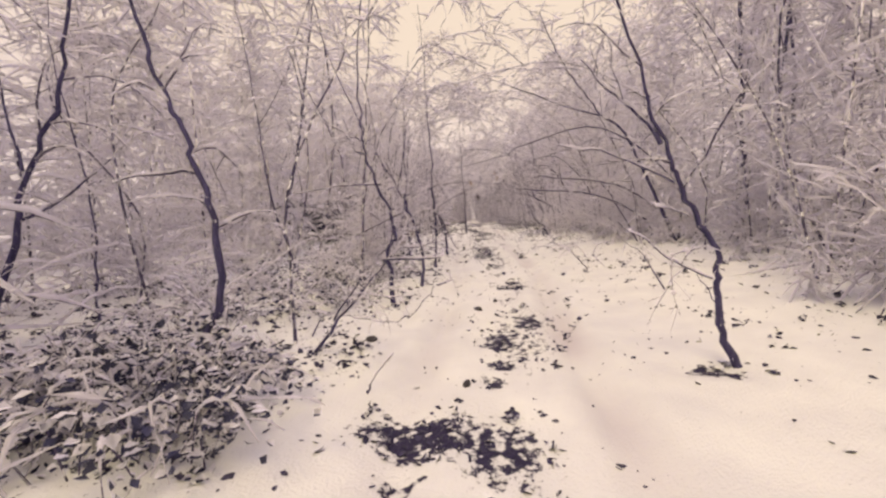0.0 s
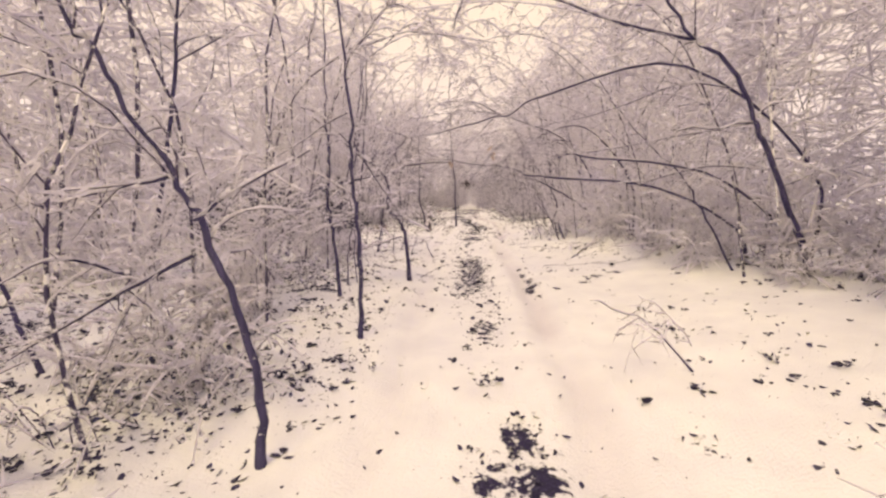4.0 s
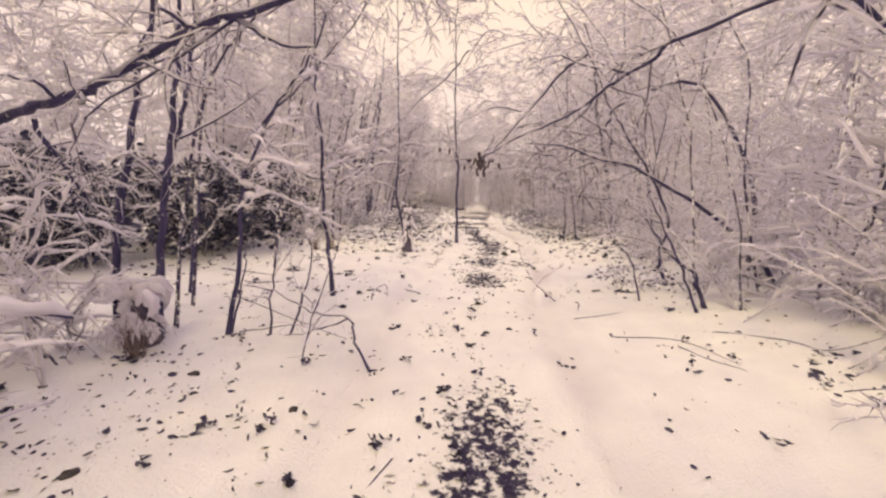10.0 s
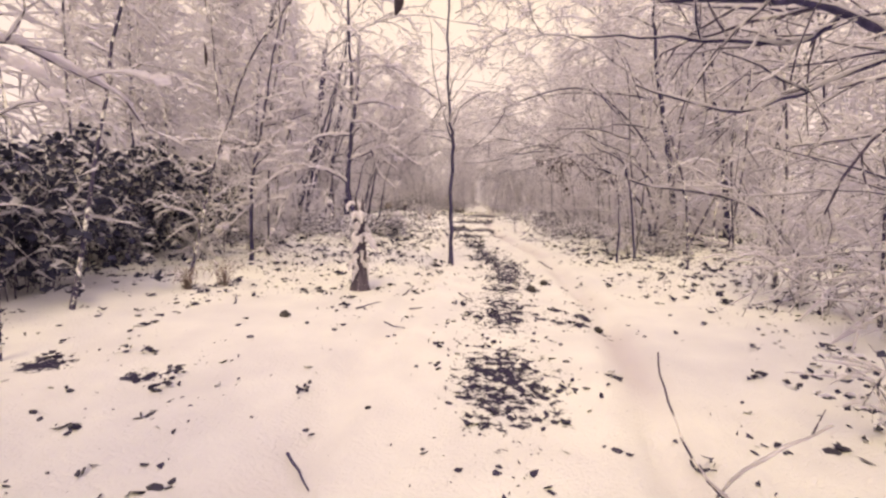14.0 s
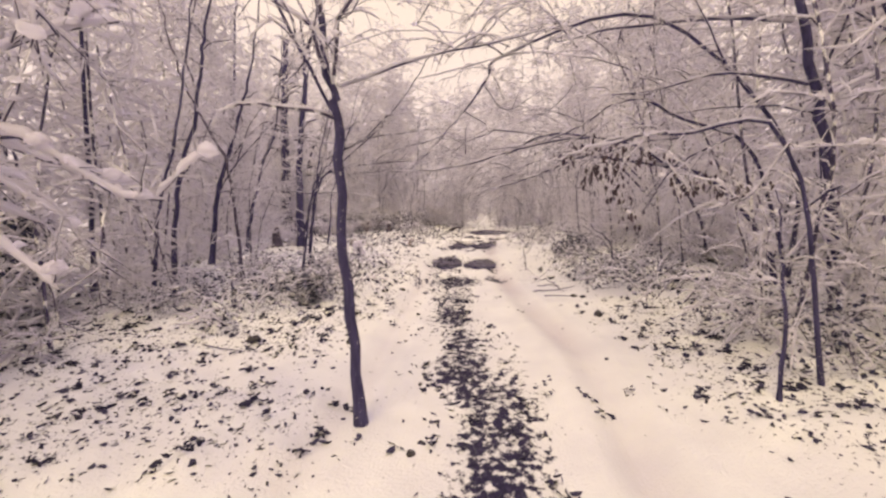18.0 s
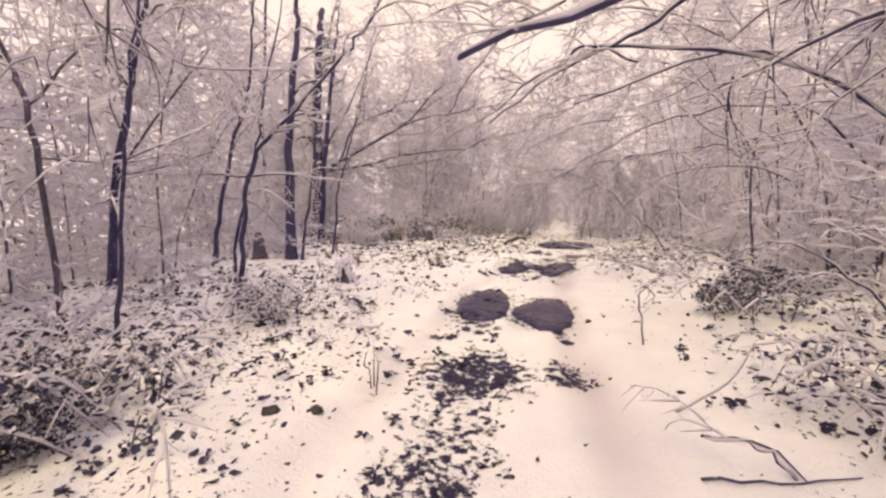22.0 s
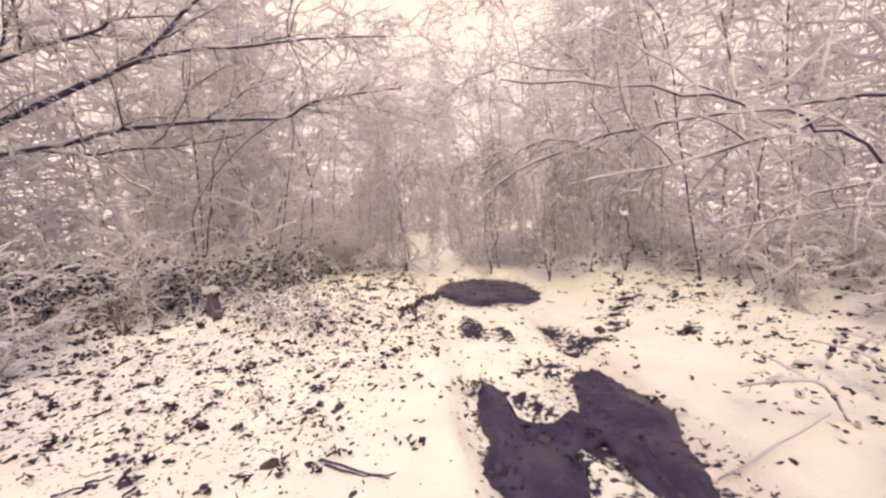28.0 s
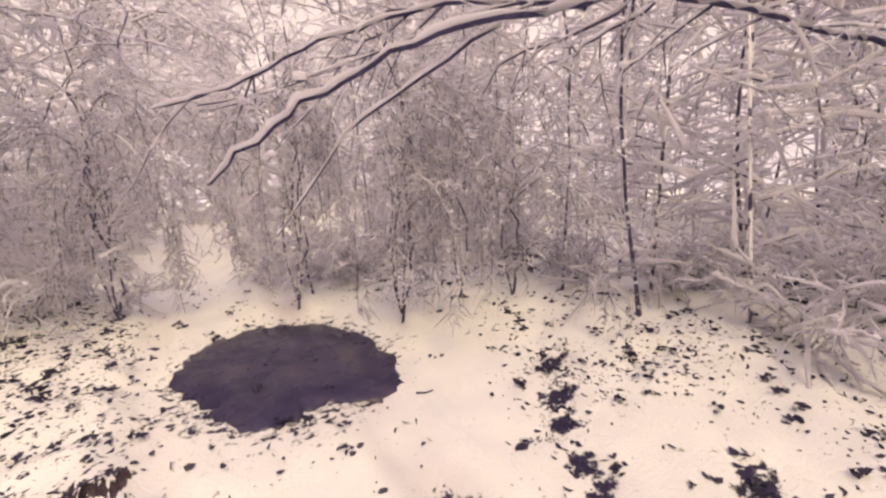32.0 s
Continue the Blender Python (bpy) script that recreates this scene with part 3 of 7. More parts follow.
def sprout(lines, rng, per_metre, length, thick, sag, first=0.2, steps=4, spread=0.9, guard=False):
    """Side twigs off each (points, radii) line: their points and radii."""
    out = []
    for p, r in lines:
        d = np.linalg.norm(np.diff(p, axis=0), axis=1).sum()
        n = rng.poisson(per_metre * d * (1 - first))
        for _ in range(n):
            u = first + (1 - first) * rng.random()
            k = min(int(u * (len(p) - 1)), len(p) - 2)
            t = p[k + 1] - p[k]
            size = np.linalg.norm(t) + 1e-9
            t = t / size
            o = p[k] + (p[k + 1] - p[k]) * rng.random()
            turn = rng.normal(size=3)
            turn -= t * (turn @ t)
            turn /= np.linalg.norm(turn) + 1e-9
            way = t * (1.2 - spread * 0.6) + turn * spread * rng.uniform(0.6, 1.2)
            way /= np.linalg.norm(way)
            long = length * rng.uniform(0.45, 1.3) * (1.15 - 0.6 * u)
            q = [o]
            for s in range(steps):
                way = way + rng.normal(size=3) * 0.2 + np.array([0, 0, -sag * (s + 0.5) / steps])
                way /= np.linalg.norm(way)
                q.append(q[-1] + way * long / steps)
            q = np.array(q)
            if q[:, 2].min() < 0.03 or (guard and in_the_way(q)):
                continue
            r0 = min(thick, r[k] * 0.7)
            out.append((q, np.linspace(r0, max(r0 * 0.35, 0.0014), len(q))))
    return out


# ---- the ground: one sheet, fine along the lane, coarse far off ----
def steps(*runs):
    out = []
    for a, b, s in runs:
        out += list(np.arange(a, b - 1e-6, s))
    return np.array(out + [runs[-1][1]])


def build_ground():
    xs = steps((-90, -30, 12), (-30, -8, 2), (-8, -5.6, 0.3), (-5.6, -2.4, 0.1), (-2.4, 2.4, 0.06), (2.4, 4.4, 0.1), (4.4, 8, 0.3), (8, 30, 2), (30, 90, 12))
    ys = steps((-60, -12, 8), (-12, -1, 0.8), (-1, 42, 0.07), (42, 50, 0.4), (50, 110, 6))
    X, Y = np.meshgrid(xs, ys)
    Z, M = ground_z(X, Y), mud_at(X, Y)
    Z -= 0.03 * np.clip(M * 1.4, 0, 1)
    for px, py, rx, ry in POOLS:
        d = np.sqrt(((X - px) / (rx * 1.25)) ** 2 + ((Y - py) / (ry * 1.25)) ** 2)
        w = np.clip(2.6 - 2 * d, 0, 1)
        Z = Z * (1 - w) + (float(ground_z(px, py)) - 0.1) * w
        M = np.maximum(M, 0.62 * np.clip(2.4 - 1.6 * d, 0, 1))
    nx, ny = len(xs), len(ys)
    i = np.arange(ny - 1)[:, None] * nx + np.arange(nx - 1)[None, :]
    bag = Bag()
    bag.add(np.stack([X, Y, Z], -1).reshape(-1, 3), np.stack([i, i + 1, i + nx + 1, i + nx], -1).reshape(-1, 4))
    me = bag.mesh("ground", GROUND_MAT)
    me.attributes.new("mud", "FLOAT", "POINT").data.foreach_set("value", M.ravel().astype(np.float32))
    for key, values in (("litter", litter_at(X, Y)), ("slush", slush_at(X, Y))):
        me.attributes.new(key, "FLOAT", "POINT").data.foreach_set("value", values.ravel().astype(np.float32))
    tagged(new("ground", me), "snow-covered woodland lane with muddy middle strip and wheel ruts", "ground", kind="structure")


build_ground()


# ---- puddles: dark meltwater in hollows of the lane ----
def puddle(outline, label):
    x = np.array([p[0] for p in outline])
    y = np.array([p[1] for p in outline])
    cx, cy = x.mean(), y.mean()
    z = float(ground_z(cx, cy)) - 0.062
    line = smooth_line([(a, b, 0) for a, b in outline] + [(x[0], y[0], 0)], 7)[:-1]
    rng = np.random.default_rng(int(abs(cx * 100 + cy * 10)))
    c = np.array([cx, cy, 0])
    line = c + (line - c) * (1.05 + 0.035 * rng.normal(size=(len(line), 1)).clip(-1.5, 1.5))
    n = len(line)
    v = [(0, 0, 0.0)] + [tuple(p - c) for p in c + (line - c) * 0.6] + [tuple(p - c) for p in line] + [tuple(p - c - np.array([0, 0, 0.03])) for p in c + (line - c) * 1.03]
    f = [(0, 1 + k, 1 + (k + 1) % n) for k in range(n)]
    for ring in (1, 1 + n):
        f += [(ring + k, ring + n + k, ring + n + (k + 1) % n, ring + (k + 1) % n) for k in range(n)]
    ob = new("puddle", mesh_of("puddle", v, f, WATER))
    ob.location = (cx, cy, z)
    tagged(ob, label, "puddle", "puddles on the lane", "structure")


puddle([(-0.84, 32.1), (-0.56, 31.9), (-0.36, 31.16), (-0.37, 30.54), (-0.58, 30.36), (-0.92, 30.59), (-1.11, 31.34)], "dark muddy puddle in the middle of the lane")
puddle([(0.05, 31.64), (0.36, 31.62), (0.52, 30.87), (0.45, 30.36), (0.23, 30.2), (0.01, 30.48), (-0.22, 30.79), (-0.21, 31.11)], "dark muddy puddle in the wheel rut")
puddle([(-0.74, 35.52), (-0.62, 35.2), (-0.64, 34.82), (-0.42, 34.66), (-0.18, 34.8), (-0.2, 34.4), (-0.46, 34.3), (-0.46, 34.1), (-0.57, 33.9), (-0.77, 33.77), (-0.9, 33.83), (-0.97, 34.05), (-1.02, 34.32), (-0.91, 34.57), (-0.91, 34.95)], "long brown puddle in the left wheel rut")
puddle([(-0.11, 34.74), (0.0, 35.0), (0.13, 35.34), (0.38, 35.4), (0.45, 35.02), (0.55, 34.66), (0.36, 34.28), (0.28, 34.0), (0.14, 33.72), (-0.03, 33.68), (-0.07, 33.86), (-0.13, 34.03), (-0.12, 34.32)], "long brown puddle in the right wheel rut")
puddle([(-0.63, 39.34), (-0.4, 39.85), (-0.08, 40.09), (0.35, 40.1), (0.81, 39.77), (1.03, 39.13), (0.98, 38.34), (0.67, 38.07), (0.29, 38.3), (0.05, 38.2), (-0.24, 38.31), (-0.42, 38.77)], "large round puddle of dark meltwater with leaves at its rim")



# ---- trees ----
def finish(name, root, bark, trunk, limbs, twigs, rng, snow_depth, twiggy, fine_snow, trunk_sides=8):
    base = np.array(root.location)
    bag = Bag()
    p, r = trunk
    tube(bag, p - base, r, trunk_sides)
    part("trunk", bag.mesh("trunk", bark), root)
    for p, r in limbs:
        bag = Bag()
        tube(bag, p - base, r, 5)
        part("branch", bag.mesh("branch", bark), root)
    bag, white = Bag(), Bag()
    for p, r in twigs:
        tube(bag, p - base, r, 3)
    fuzz(twigs + limbs, rng, 7.5 * twiggy, 0.2, 0.12, bag, white, base, snow=fine_snow, guard=True)
    if bag.v:
        part("twig_spray", bag.mesh("twig_spray", TWIG), root, "thin dark twigs", kind="stuff")
    for p, r in [trunk] + limbs:
        if snow_depth >= 0.03:
            p, r = lumpy(p, r)
        lay_snow(white, p - base, r, snow_depth * (0.6 + 9 * r.mean()), rng, True, 0.12 if snow_depth < 0.012 else 0.22)
    for p, r in twigs:
        if snow_depth >= 0.03:
            p, r = lumpy(p, r, 0.05)
        lay_snow(white, p - base, r, snow_depth * (0.55 + 30 * r.mean()), rng)
    if snow_depth >= 0.035:
        for p, r in limbs + [(p, r) for p, r in twigs if r[0] > 0.007]:
            p, r = lumpy(p, r, 0.045)
            level = np.sqrt(np.clip(1 - axes(p)[0][:, 2] ** 2, 0, 1))
            thick = (0.35 * snow_depth + 0.6 * r) * rng.uniform(0.6, 1.3, len(p)) * (0.35 + 0.65 * level) * np.sin(np.linspace(0.5, 2.9, len(p)))
            tube(white, p - base + np.stack([0 * thick, 0 * thick, thick * 0.9], 1), thick, 6)
    clots(limbs + twigs if snow_depth > 0.012 else [], rng, 3.5 if snow_depth < 0.03 else 8.0, min(0.06, 0.012 + snow_depth), white, base, True)
    part("snow_cover", white.mesh("snow_cover", SNOW_MAT), root, "fresh white snow lying along the branches", kind="stuff")
    return root


COUNT = [0]


def tree(r, pts, limbs=(), label="slender bare tree with snow along its dark branches", name="tree", grey=False, twiggy=1.0, snow=0.017, low=0.3, sag=0.3, crook=0.012, taper=0.8, fine_snow=0.0075, rimed=False, fine_r=0.006, shoots=0.0):
    """A tree by the lane: its trunk from the ground up, and its larger branches, each a radius and the points it runs through."""
    COUNT[0] += 1
    rng = np.random.default_rng(100 + COUNT[0])
    pts = [np.array(p, float) for p in pts]
    z0 = float(ground_z(pts[0][0], pts[0][1]))
    pts[0][2] = z0 - 0.06
    last = pts[-1] - pts[-2]
    last /= np.linalg.norm(last)
    if last[2] > 0.45 and pts[-1][2] > 1.9:
        last = last + np.array([0, 0, 0.15])
        pts += [pts[-1] + last * 0.9, pts[-1] + last * 2.0 + rng.normal(size=3) * 0.15]
    p = smooth_line(pts, 5)
    h = np.linspace(0, 1, len(p))
    p[:, 1] += 0.05 * np.sin(h * 9 + COUNT[0]) * h
    p[1:, :2] += rng.normal(size=(len(p) - 1, 2)) * r * 0.12
    p[3:] += np.cumsum(rng.normal(size=(len(p) - 3, 3)) * crook, axis=0) * 0.5 + rng.normal(size=(len(p) - 3, 3)) * crook
    rad = r * (1 - taper * h ** (0.75 if taper > 0.85 else 1.0)) * (1 + 0.45 * np.exp(-h * 30)) * rng.uniform(0.9, 1.1, len(p))
    root = thing(name, (pts[0][0], pts[0][1], z0), label, "tree", "trees along the lane")
    lines = []
    for b in limbs:
        q = smooth_line(b[1:], 4)
        q += np.cumsum(rng.normal(size=q.shape) * 0.008, axis=0) * (np.arange(len(q)) > 0)[:, None]
        lines.append((q, np.linspace(b[0], b[0] * 0.3, len(q))))
    stout = (p, rad)
    if shoots:
        long = 0.75 if r < 0.1 else 1.9
        lines += sprout(lines + [(p[len(p) // 2:], rad[len(p) // 2:])] * (r < 0.1), rng, shoots, long, 0.0075 if r < 0.1 else 0.02, -0.05, 0.15, 5, 0.75, True)
    extra = sprout([stout], rng, 1.6 * twiggy, 1.1, r * 0.4, 0.35, low, 6, 0.8, True)
    fine = sprout([(q, s) for q, s in lines], rng, 6.0 * twiggy, 0.55 + 25 * max(0, fine_r - 0.006), fine_r, sag, 0.1, 4, 0.9, True)
    fine += sprout(extra, rng, 4.5 * twiggy, 0.45, 0.005, sag, 0.15, 4, 0.9, True)
    return finish(name, root, BARK_RIMED if rimed else BARK_GREY if grey else BARK, stout, lines, extra + fine, rng, snow, twiggy, fine_snow)


def bough(side, limbs, label="leaning tree whose long snowy bough hangs over the lane", snow=0.01):
    """A tree on that side of the lane with one great bough reaching over it; the first limb is the bough."""
    r, pts = limbs[0][0], list(limbs[0][1:])
    if pts[-1][0] * side > pts[0][0] * side:
        pts = pts[::-1]
    end = pts[0]
    edge = float(along(EDGE_RIGHT if side > 0 else EDGE_LEFT, end[1]))
    foot = max(abs(edge) + 1.5, end[0] * side + 1.6) * side
    rise = [(foot, end[1] + 0.3, 0), (foot - 0.25 * side, end[1] + 0.28, end[2] * 0.45), (0.55 * foot + 0.45 * end[0], end[1] + 0.15, end[2] * 0.86)]
    if pts[0][2] > pts[1][2] + 0.05:  # it comes down from a taller stem
        rise = [(foot, end[1] + 0.3, 0), (foot - 0.1 * side, end[1] + 0.28, end[2] * 0.6), (0.5 * foot + 0.5 * end[0], end[1] + 0.15, end[2] + 0.35)]
    return tree(r * (1.9 if r < 0.02 else 1.4), rise + pts, limbs[1:], label, twiggy=1.2, snow=snow, sag=0.4, crook=0.005, taper=0.84 if snow < 0.015 else 0.9, fine_snow=0.008, fine_r=0.006, shoots=0.9)


def canopy(seed, start, gap, low, high, sag=0.3):
    """Slim trees bowed over the lane from both sides, their twigs meeting high above it."""
    rng = np.random.default_rng(seed)
    for k, y in enumerate(np.arange(start, 50, gap)):
        side = 1 if k % 2 else -1
        if side < 0 and 31 < y < 40.2:
            continue
        edge = abs(float(along(EDGE_RIGHT if side > 0 else EDGE_LEFT, y))) + rng.uniform(0.2, 1.0)
        top, reach = rng.uniform(low, high), edge + rng.uniform(-0.6, 1.2)
        pts = [(side * (edge - reach * u), y + rng.normal() * 0.2, top * h) for u, h in ((0, 0), (0.06, 0.42), (0.25, 0.8), (0.6, 1.0), (1.0, 0.93))]
        limbs = []
        for u in (0.3, 0.5, 0.7, 0.85):
            x0, z0 = side * (edge - reach * u), top * (0.86 + 0.13 * min(1, u * 1.5))
            dx, dy = -side * rng.uniform(0.3, 1.2), rng.choice([-1, 1]) * rng.uniform(0.4, 1.1)
            limbs.append((0.009, (x0, y, z0), (x0 + dx * 0.5, y + dy * 0.5, z0 + rng.uniform(0.1, 0.4)), (x0 + dx, y + dy, z0 + rng.uniform(-0.3, 0.5))))
        tree(rng.uniform(0.012, 0.02), pts, limbs, "slim tree bowed over the lane under its snow", twiggy=1.15, snow=0.026, low=0.12, sag=sag, crook=0.012, fine_snow=0.013 if sag < 1 else 0.017, rimed=True)


tree(0.033, [(-1.96, 2.60, 0.00), (-1.98, 2.60, 0.39), (-1.83, 2.60, 0.65), (-1.77, 2.60, 1.14), (-1.83, 2.60, 1.47), (-1.96, 2.60, 1.88), (-2.12, 2.60, 2.31), (-2.25, 2.60, 2.82)], [(0.012, (-1.94, 2.60, 0.52), (-2.29, 2.85, 0.69))])
tree(0.030, [(2.10, 3.13, -0.07), (1.98, 3.13, 0.19), (1.90, 3.13, 0.56), (1.90, 3.13, 0.80), (1.73, 3.13, 1.18), (1.57, 3.13, 1.52), (1.49, 3.13, 1.76), (1.37, 3.13, 2.08), (1.30, 3.13, 2.24)], [(0.021, (1.48, 3.13, 1.71), (1.35, 3.38, 2.03), (1.18, 3.63, 2.31), (1.08, 3.88, 2.58)), (0.009, (1.58, 3.13, 1.41), (1.16, 2.88, 1.56), (0.83, 2.63, 1.61), (0.60, 2.38, 1.60)), (0.007, (1.69, 3.13, 1.15), (1.66, 3.38, 1.20), (1.65, 3.63, 1.25)), (0.007, (1.88, 3.13, 0.64), (1.51, 2.88, 0.82), (1.22, 2.63, 1.01), (0.96, 2.38, 1.14))], label="dark leaning forked tree at the edge of the lane")
tree(0.036, [(-4.75, 3.30, 0.00), (-4.60, 3.30, 0.50), (-4.29, 3.30, 1.30), (-4.11, 3.30, 1.87), (-3.74, 3.30, 2.46), (-3.58, 3.30, 2.98)], [(0.018, (-4.25, 3.30, 1.35), (-3.79, 3.30, 1.54), (-3.24, 3.30, 1.88)), (0.016, (-4.15, 3.30, 1.80), (-4.40, 3.40, 2.30), (-4.55, 3.50, 2.90))], snow=0.012, label="dark crooked tree behind the bramble")
tree(0.018, [(-4.70, 4.40, 0.00), (-4.79, 4.50, 0.41), (-4.75, 4.50, 1.42), (-4.85, 4.50, 2.30)], snow=0.012)
tree(0.07, [(6.50, 10.00, 0.00), (6.45, 10.00, 1.60), (6.30, 10.00, 3.40), (6.20, 10.00, 5.60)], twiggy=0.7, low=0.4, label="dark upright trunk in the wood")
tree(0.055, [(7.30, 10.40, 0.00), (7.45, 10.40, 1.80), (7.40, 10.40, 3.60), (7.55, 10.40, 5.60)], twiggy=0.7, low=0.4, label="dark upright trunk in the wood")
tree(0.06, [(8.30, 11.20, 0.00), (8.20, 11.20, 1.80), (8.35, 11.20, 3.60), (8.20, 11.20, 5.80)], twiggy=0.7, low=0.4, label="dark upright trunk in the wood")
tree(0.021, [(-3.66, 7.94, 0.03), (-4.07, 7.94, 1.24), (-4.26, 7.94, 2.45), (-4.29, 7.94, 3.22), (-4.50, 7.94, 4.81)], [(0.012, (-4.29, 7.94, 3.22), (-3.92, 8.19, 3.98), (-3.54, 8.44, 4.95))])
tree(0.030, [(-1.19, 5.45, 0.00), (-1.21, 5.45, 0.73), (-1.08, 5.45, 0.96), (-1.12, 5.45, 1.28), (-1.28, 5.45, 1.68), (-1.44, 5.45, 2.11), (-1.44, 5.45, 2.52)], [(0.015, (-1.28, 5.45, 1.68), (-2.05, 5.70, 1.71), (-2.91, 5.95, 1.63)), (0.013, (-1.45, 5.45, 2.09), (-1.61, 5.20, 2.14), (-1.54, 4.95, 2.00)), (0.018, (-1.48, 5.45, 2.28), (-1.87, 5.70, 2.52), (-2.30, 5.95, 2.80)), (0.011, (-1.11, 5.45, 0.87), (-0.65, 5.20, 1.17), (-0.29, 4.95, 1.38), (0.06, 4.70, 1.54)), (0.009, (-1.22, 5.45, 0.80), (-1.69, 5.70, 0.44), (-2.37, 5.95, 0.09)), (0.009, (-1.12, 5.45, 0.77), (-0.68, 5.20, 0.83), (-0.31, 4.95, 1.03))])
tree(0.027, [(-0.96, 6.85, 0.00), (-0.93, 6.85, 0.49), (-1.06, 6.85, 1.05), (-1.20, 6.85, 1.48), (-1.35, 6.85, 1.80), (-1.62, 6.85, 2.32), (-1.81, 6.85, 2.68)], [(0.015, (-1.23, 6.85, 1.28), (-2.11, 7.10, 0.91), (-3.29, 7.35, 0.35)), (0.012, (-1.66, 6.85, 1.17), (-1.75, 6.60, 1.29), (-1.84, 6.35, 1.21)), (0.012, (-1.32, 6.85, 1.73), (-1.91, 7.10, 1.69), (-2.77, 7.35, 1.61)), (0.011, (-1.20, 6.85, 1.48), (-0.75, 6.60, 1.63), (-0.27, 6.35, 1.78))])
tree(0.027, [(-0.92, 8.92, 0.00), (-0.86, 8.92, 0.76), (-0.87, 8.92, 1.38), (-0.92, 8.92, 1.80), (-0.92, 8.92, 2.65), (-0.94, 8.92, 3.41)], [(0.009, (-0.87, 8.92, 2.14), (-0.62, 9.17, 1.61), (-0.43, 9.42, 1.20)), (0.009, (-0.92, 8.92, 2.43), (-1.40, 8.67, 2.08), (-2.00, 8.42, 1.70)), (0.007, (-0.86, 8.92, 1.38), (-1.44, 9.17, 1.18), (-2.14, 9.42, 0.81))])
tree(0.045, [(-6.46, 12.50, 0.00), (-5.78, 12.50, 2.40), (-5.38, 12.50, 4.10), (-5.13, 12.50, 5.31), (-4.70, 12.50, 7.65)], [(0.018, (-5.34, 12.50, 4.21), (-4.43, 12.75, 4.76), (-4.08, 13.00, 5.10))])
tree(0.045, [(5.22, 10.70, 0.00), (4.81, 10.70, 1.15), (4.44, 10.70, 2.01), (4.17, 10.70, 2.55), (3.76, 10.70, 3.23), (3.34, 10.70, 3.54), (2.75, 10.70, 4.35)], [(0.027, (3.34, 10.70, 3.54), (2.49, 10.95, 3.86), (1.51, 11.20, 4.36), (0.52, 11.45, 4.85)), (0.012, (3.82, 10.70, 2.90), (3.38, 11.10, 3.05), (2.29, 11.50, 2.73), (0.98, 11.90, 2.57)), (0.012, (4.29, 10.70, 2.43), (3.47, 11.20, 2.30), (1.90, 11.70, 2.14), (-0.43, 12.20, 2.36)), (0.013, (4.50, 10.70, 1.78), (3.78, 10.97, 1.86), (3.10, 11.23, 1.69), (2.59, 11.50, 1.65)), (0.012, (4.63, 10.70, 1.54), (5.54, 10.95, 1.76), (6.45, 11.20, 1.58))])
tree(0.018, [(4.55, 11.40, 0.00), (4.06, 11.40, 1.03), (3.63, 11.40, 1.75), (3.14, 11.40, 2.20)])
tree(0.027, [(-1.78, 10.78, 0.00), (-1.81, 10.78, 0.91), (-1.86, 10.78, 1.41), (-1.83, 10.78, 2.15), (-1.85, 10.78, 2.63), (-1.81, 10.78, 3.18)], [(0.012, (-1.83, 10.78, 1.49), (-2.48, 11.03, 1.18), (-3.34, 11.28, 0.59)), (0.009, (-1.84, 10.78, 2.34), (-1.36, 10.53, 2.48), (-0.88, 10.28, 2.58)), (0.012, (-1.84, 10.78, 1.53), (-1.58, 11.03, 1.78), (-1.26, 11.28, 1.96))], snow=0.035, twiggy=1.4)
tree(0.036, [(-0.84, 11.95, 0.00), (-0.89, 11.95, 0.72), (-0.96, 11.95, 1.00), (-1.05, 11.95, 1.18), (-1.15, 11.95, 1.36), (-1.14, 11.95, 1.76), (-1.27, 11.95, 2.00), (-1.37, 11.95, 2.10), (-1.53, 11.95, 2.21)], [(0.009, (-0.96, 11.95, 0.79), (-1.61, 12.20, 0.57), (-2.37, 12.45, 0.34)), (0.018, (-1.12, 11.95, 1.27), (-1.07, 11.70, 1.29), (-0.87, 11.45, 1.27)), (0.018, (-0.97, 11.95, 1.17), (-1.01, 12.20, 1.22), (-0.90, 12.45, 1.23), (-0.82, 12.70, 1.17)), (0.018, (-1.14, 11.95, 1.43), (-1.11, 11.70, 1.57), (-0.90, 11.45, 1.59)), (0.012, (-1.12, 11.95, 1.72), (-1.18, 12.20, 1.95), (-0.99, 12.45, 2.01)), (0.011, (-0.97, 11.95, 1.14), (-0.66, 11.70, 1.04), (-0.38, 11.45, 0.96))], label="crooked tree bent at an elbow under its snow", snow=0.035)
tree(0.013, [(-1.88, 11.49, 0.00), (-1.81, 11.49, 0.83), (-1.75, 11.49, 1.39), (-1.79, 11.49, 1.62)], [(0.007, (-1.77, 11.49, 1.25), (-2.34, 11.74, 1.34), (-3.02, 11.99, 1.50))], snow=0.009, twiggy=0.8)
tree(0.010, [(-1.72, 11.54, 0.00), (-1.74, 11.54, 0.82), (-1.69, 11.54, 1.11), (-1.78, 11.54, 1.24)], snow=0.009, twiggy=0.8)
tree(0.042, [(-3.32, 15.28, 0.02), (-3.29, 15.28, 0.62), (-3.12, 15.28, 1.43), (-2.93, 15.28, 2.19), (-2.74, 15.28, 3.03)], [(0.012, (-3.07, 15.28, 1.59), (-3.85, 15.53, 1.42), (-4.76, 15.78, 1.64))])
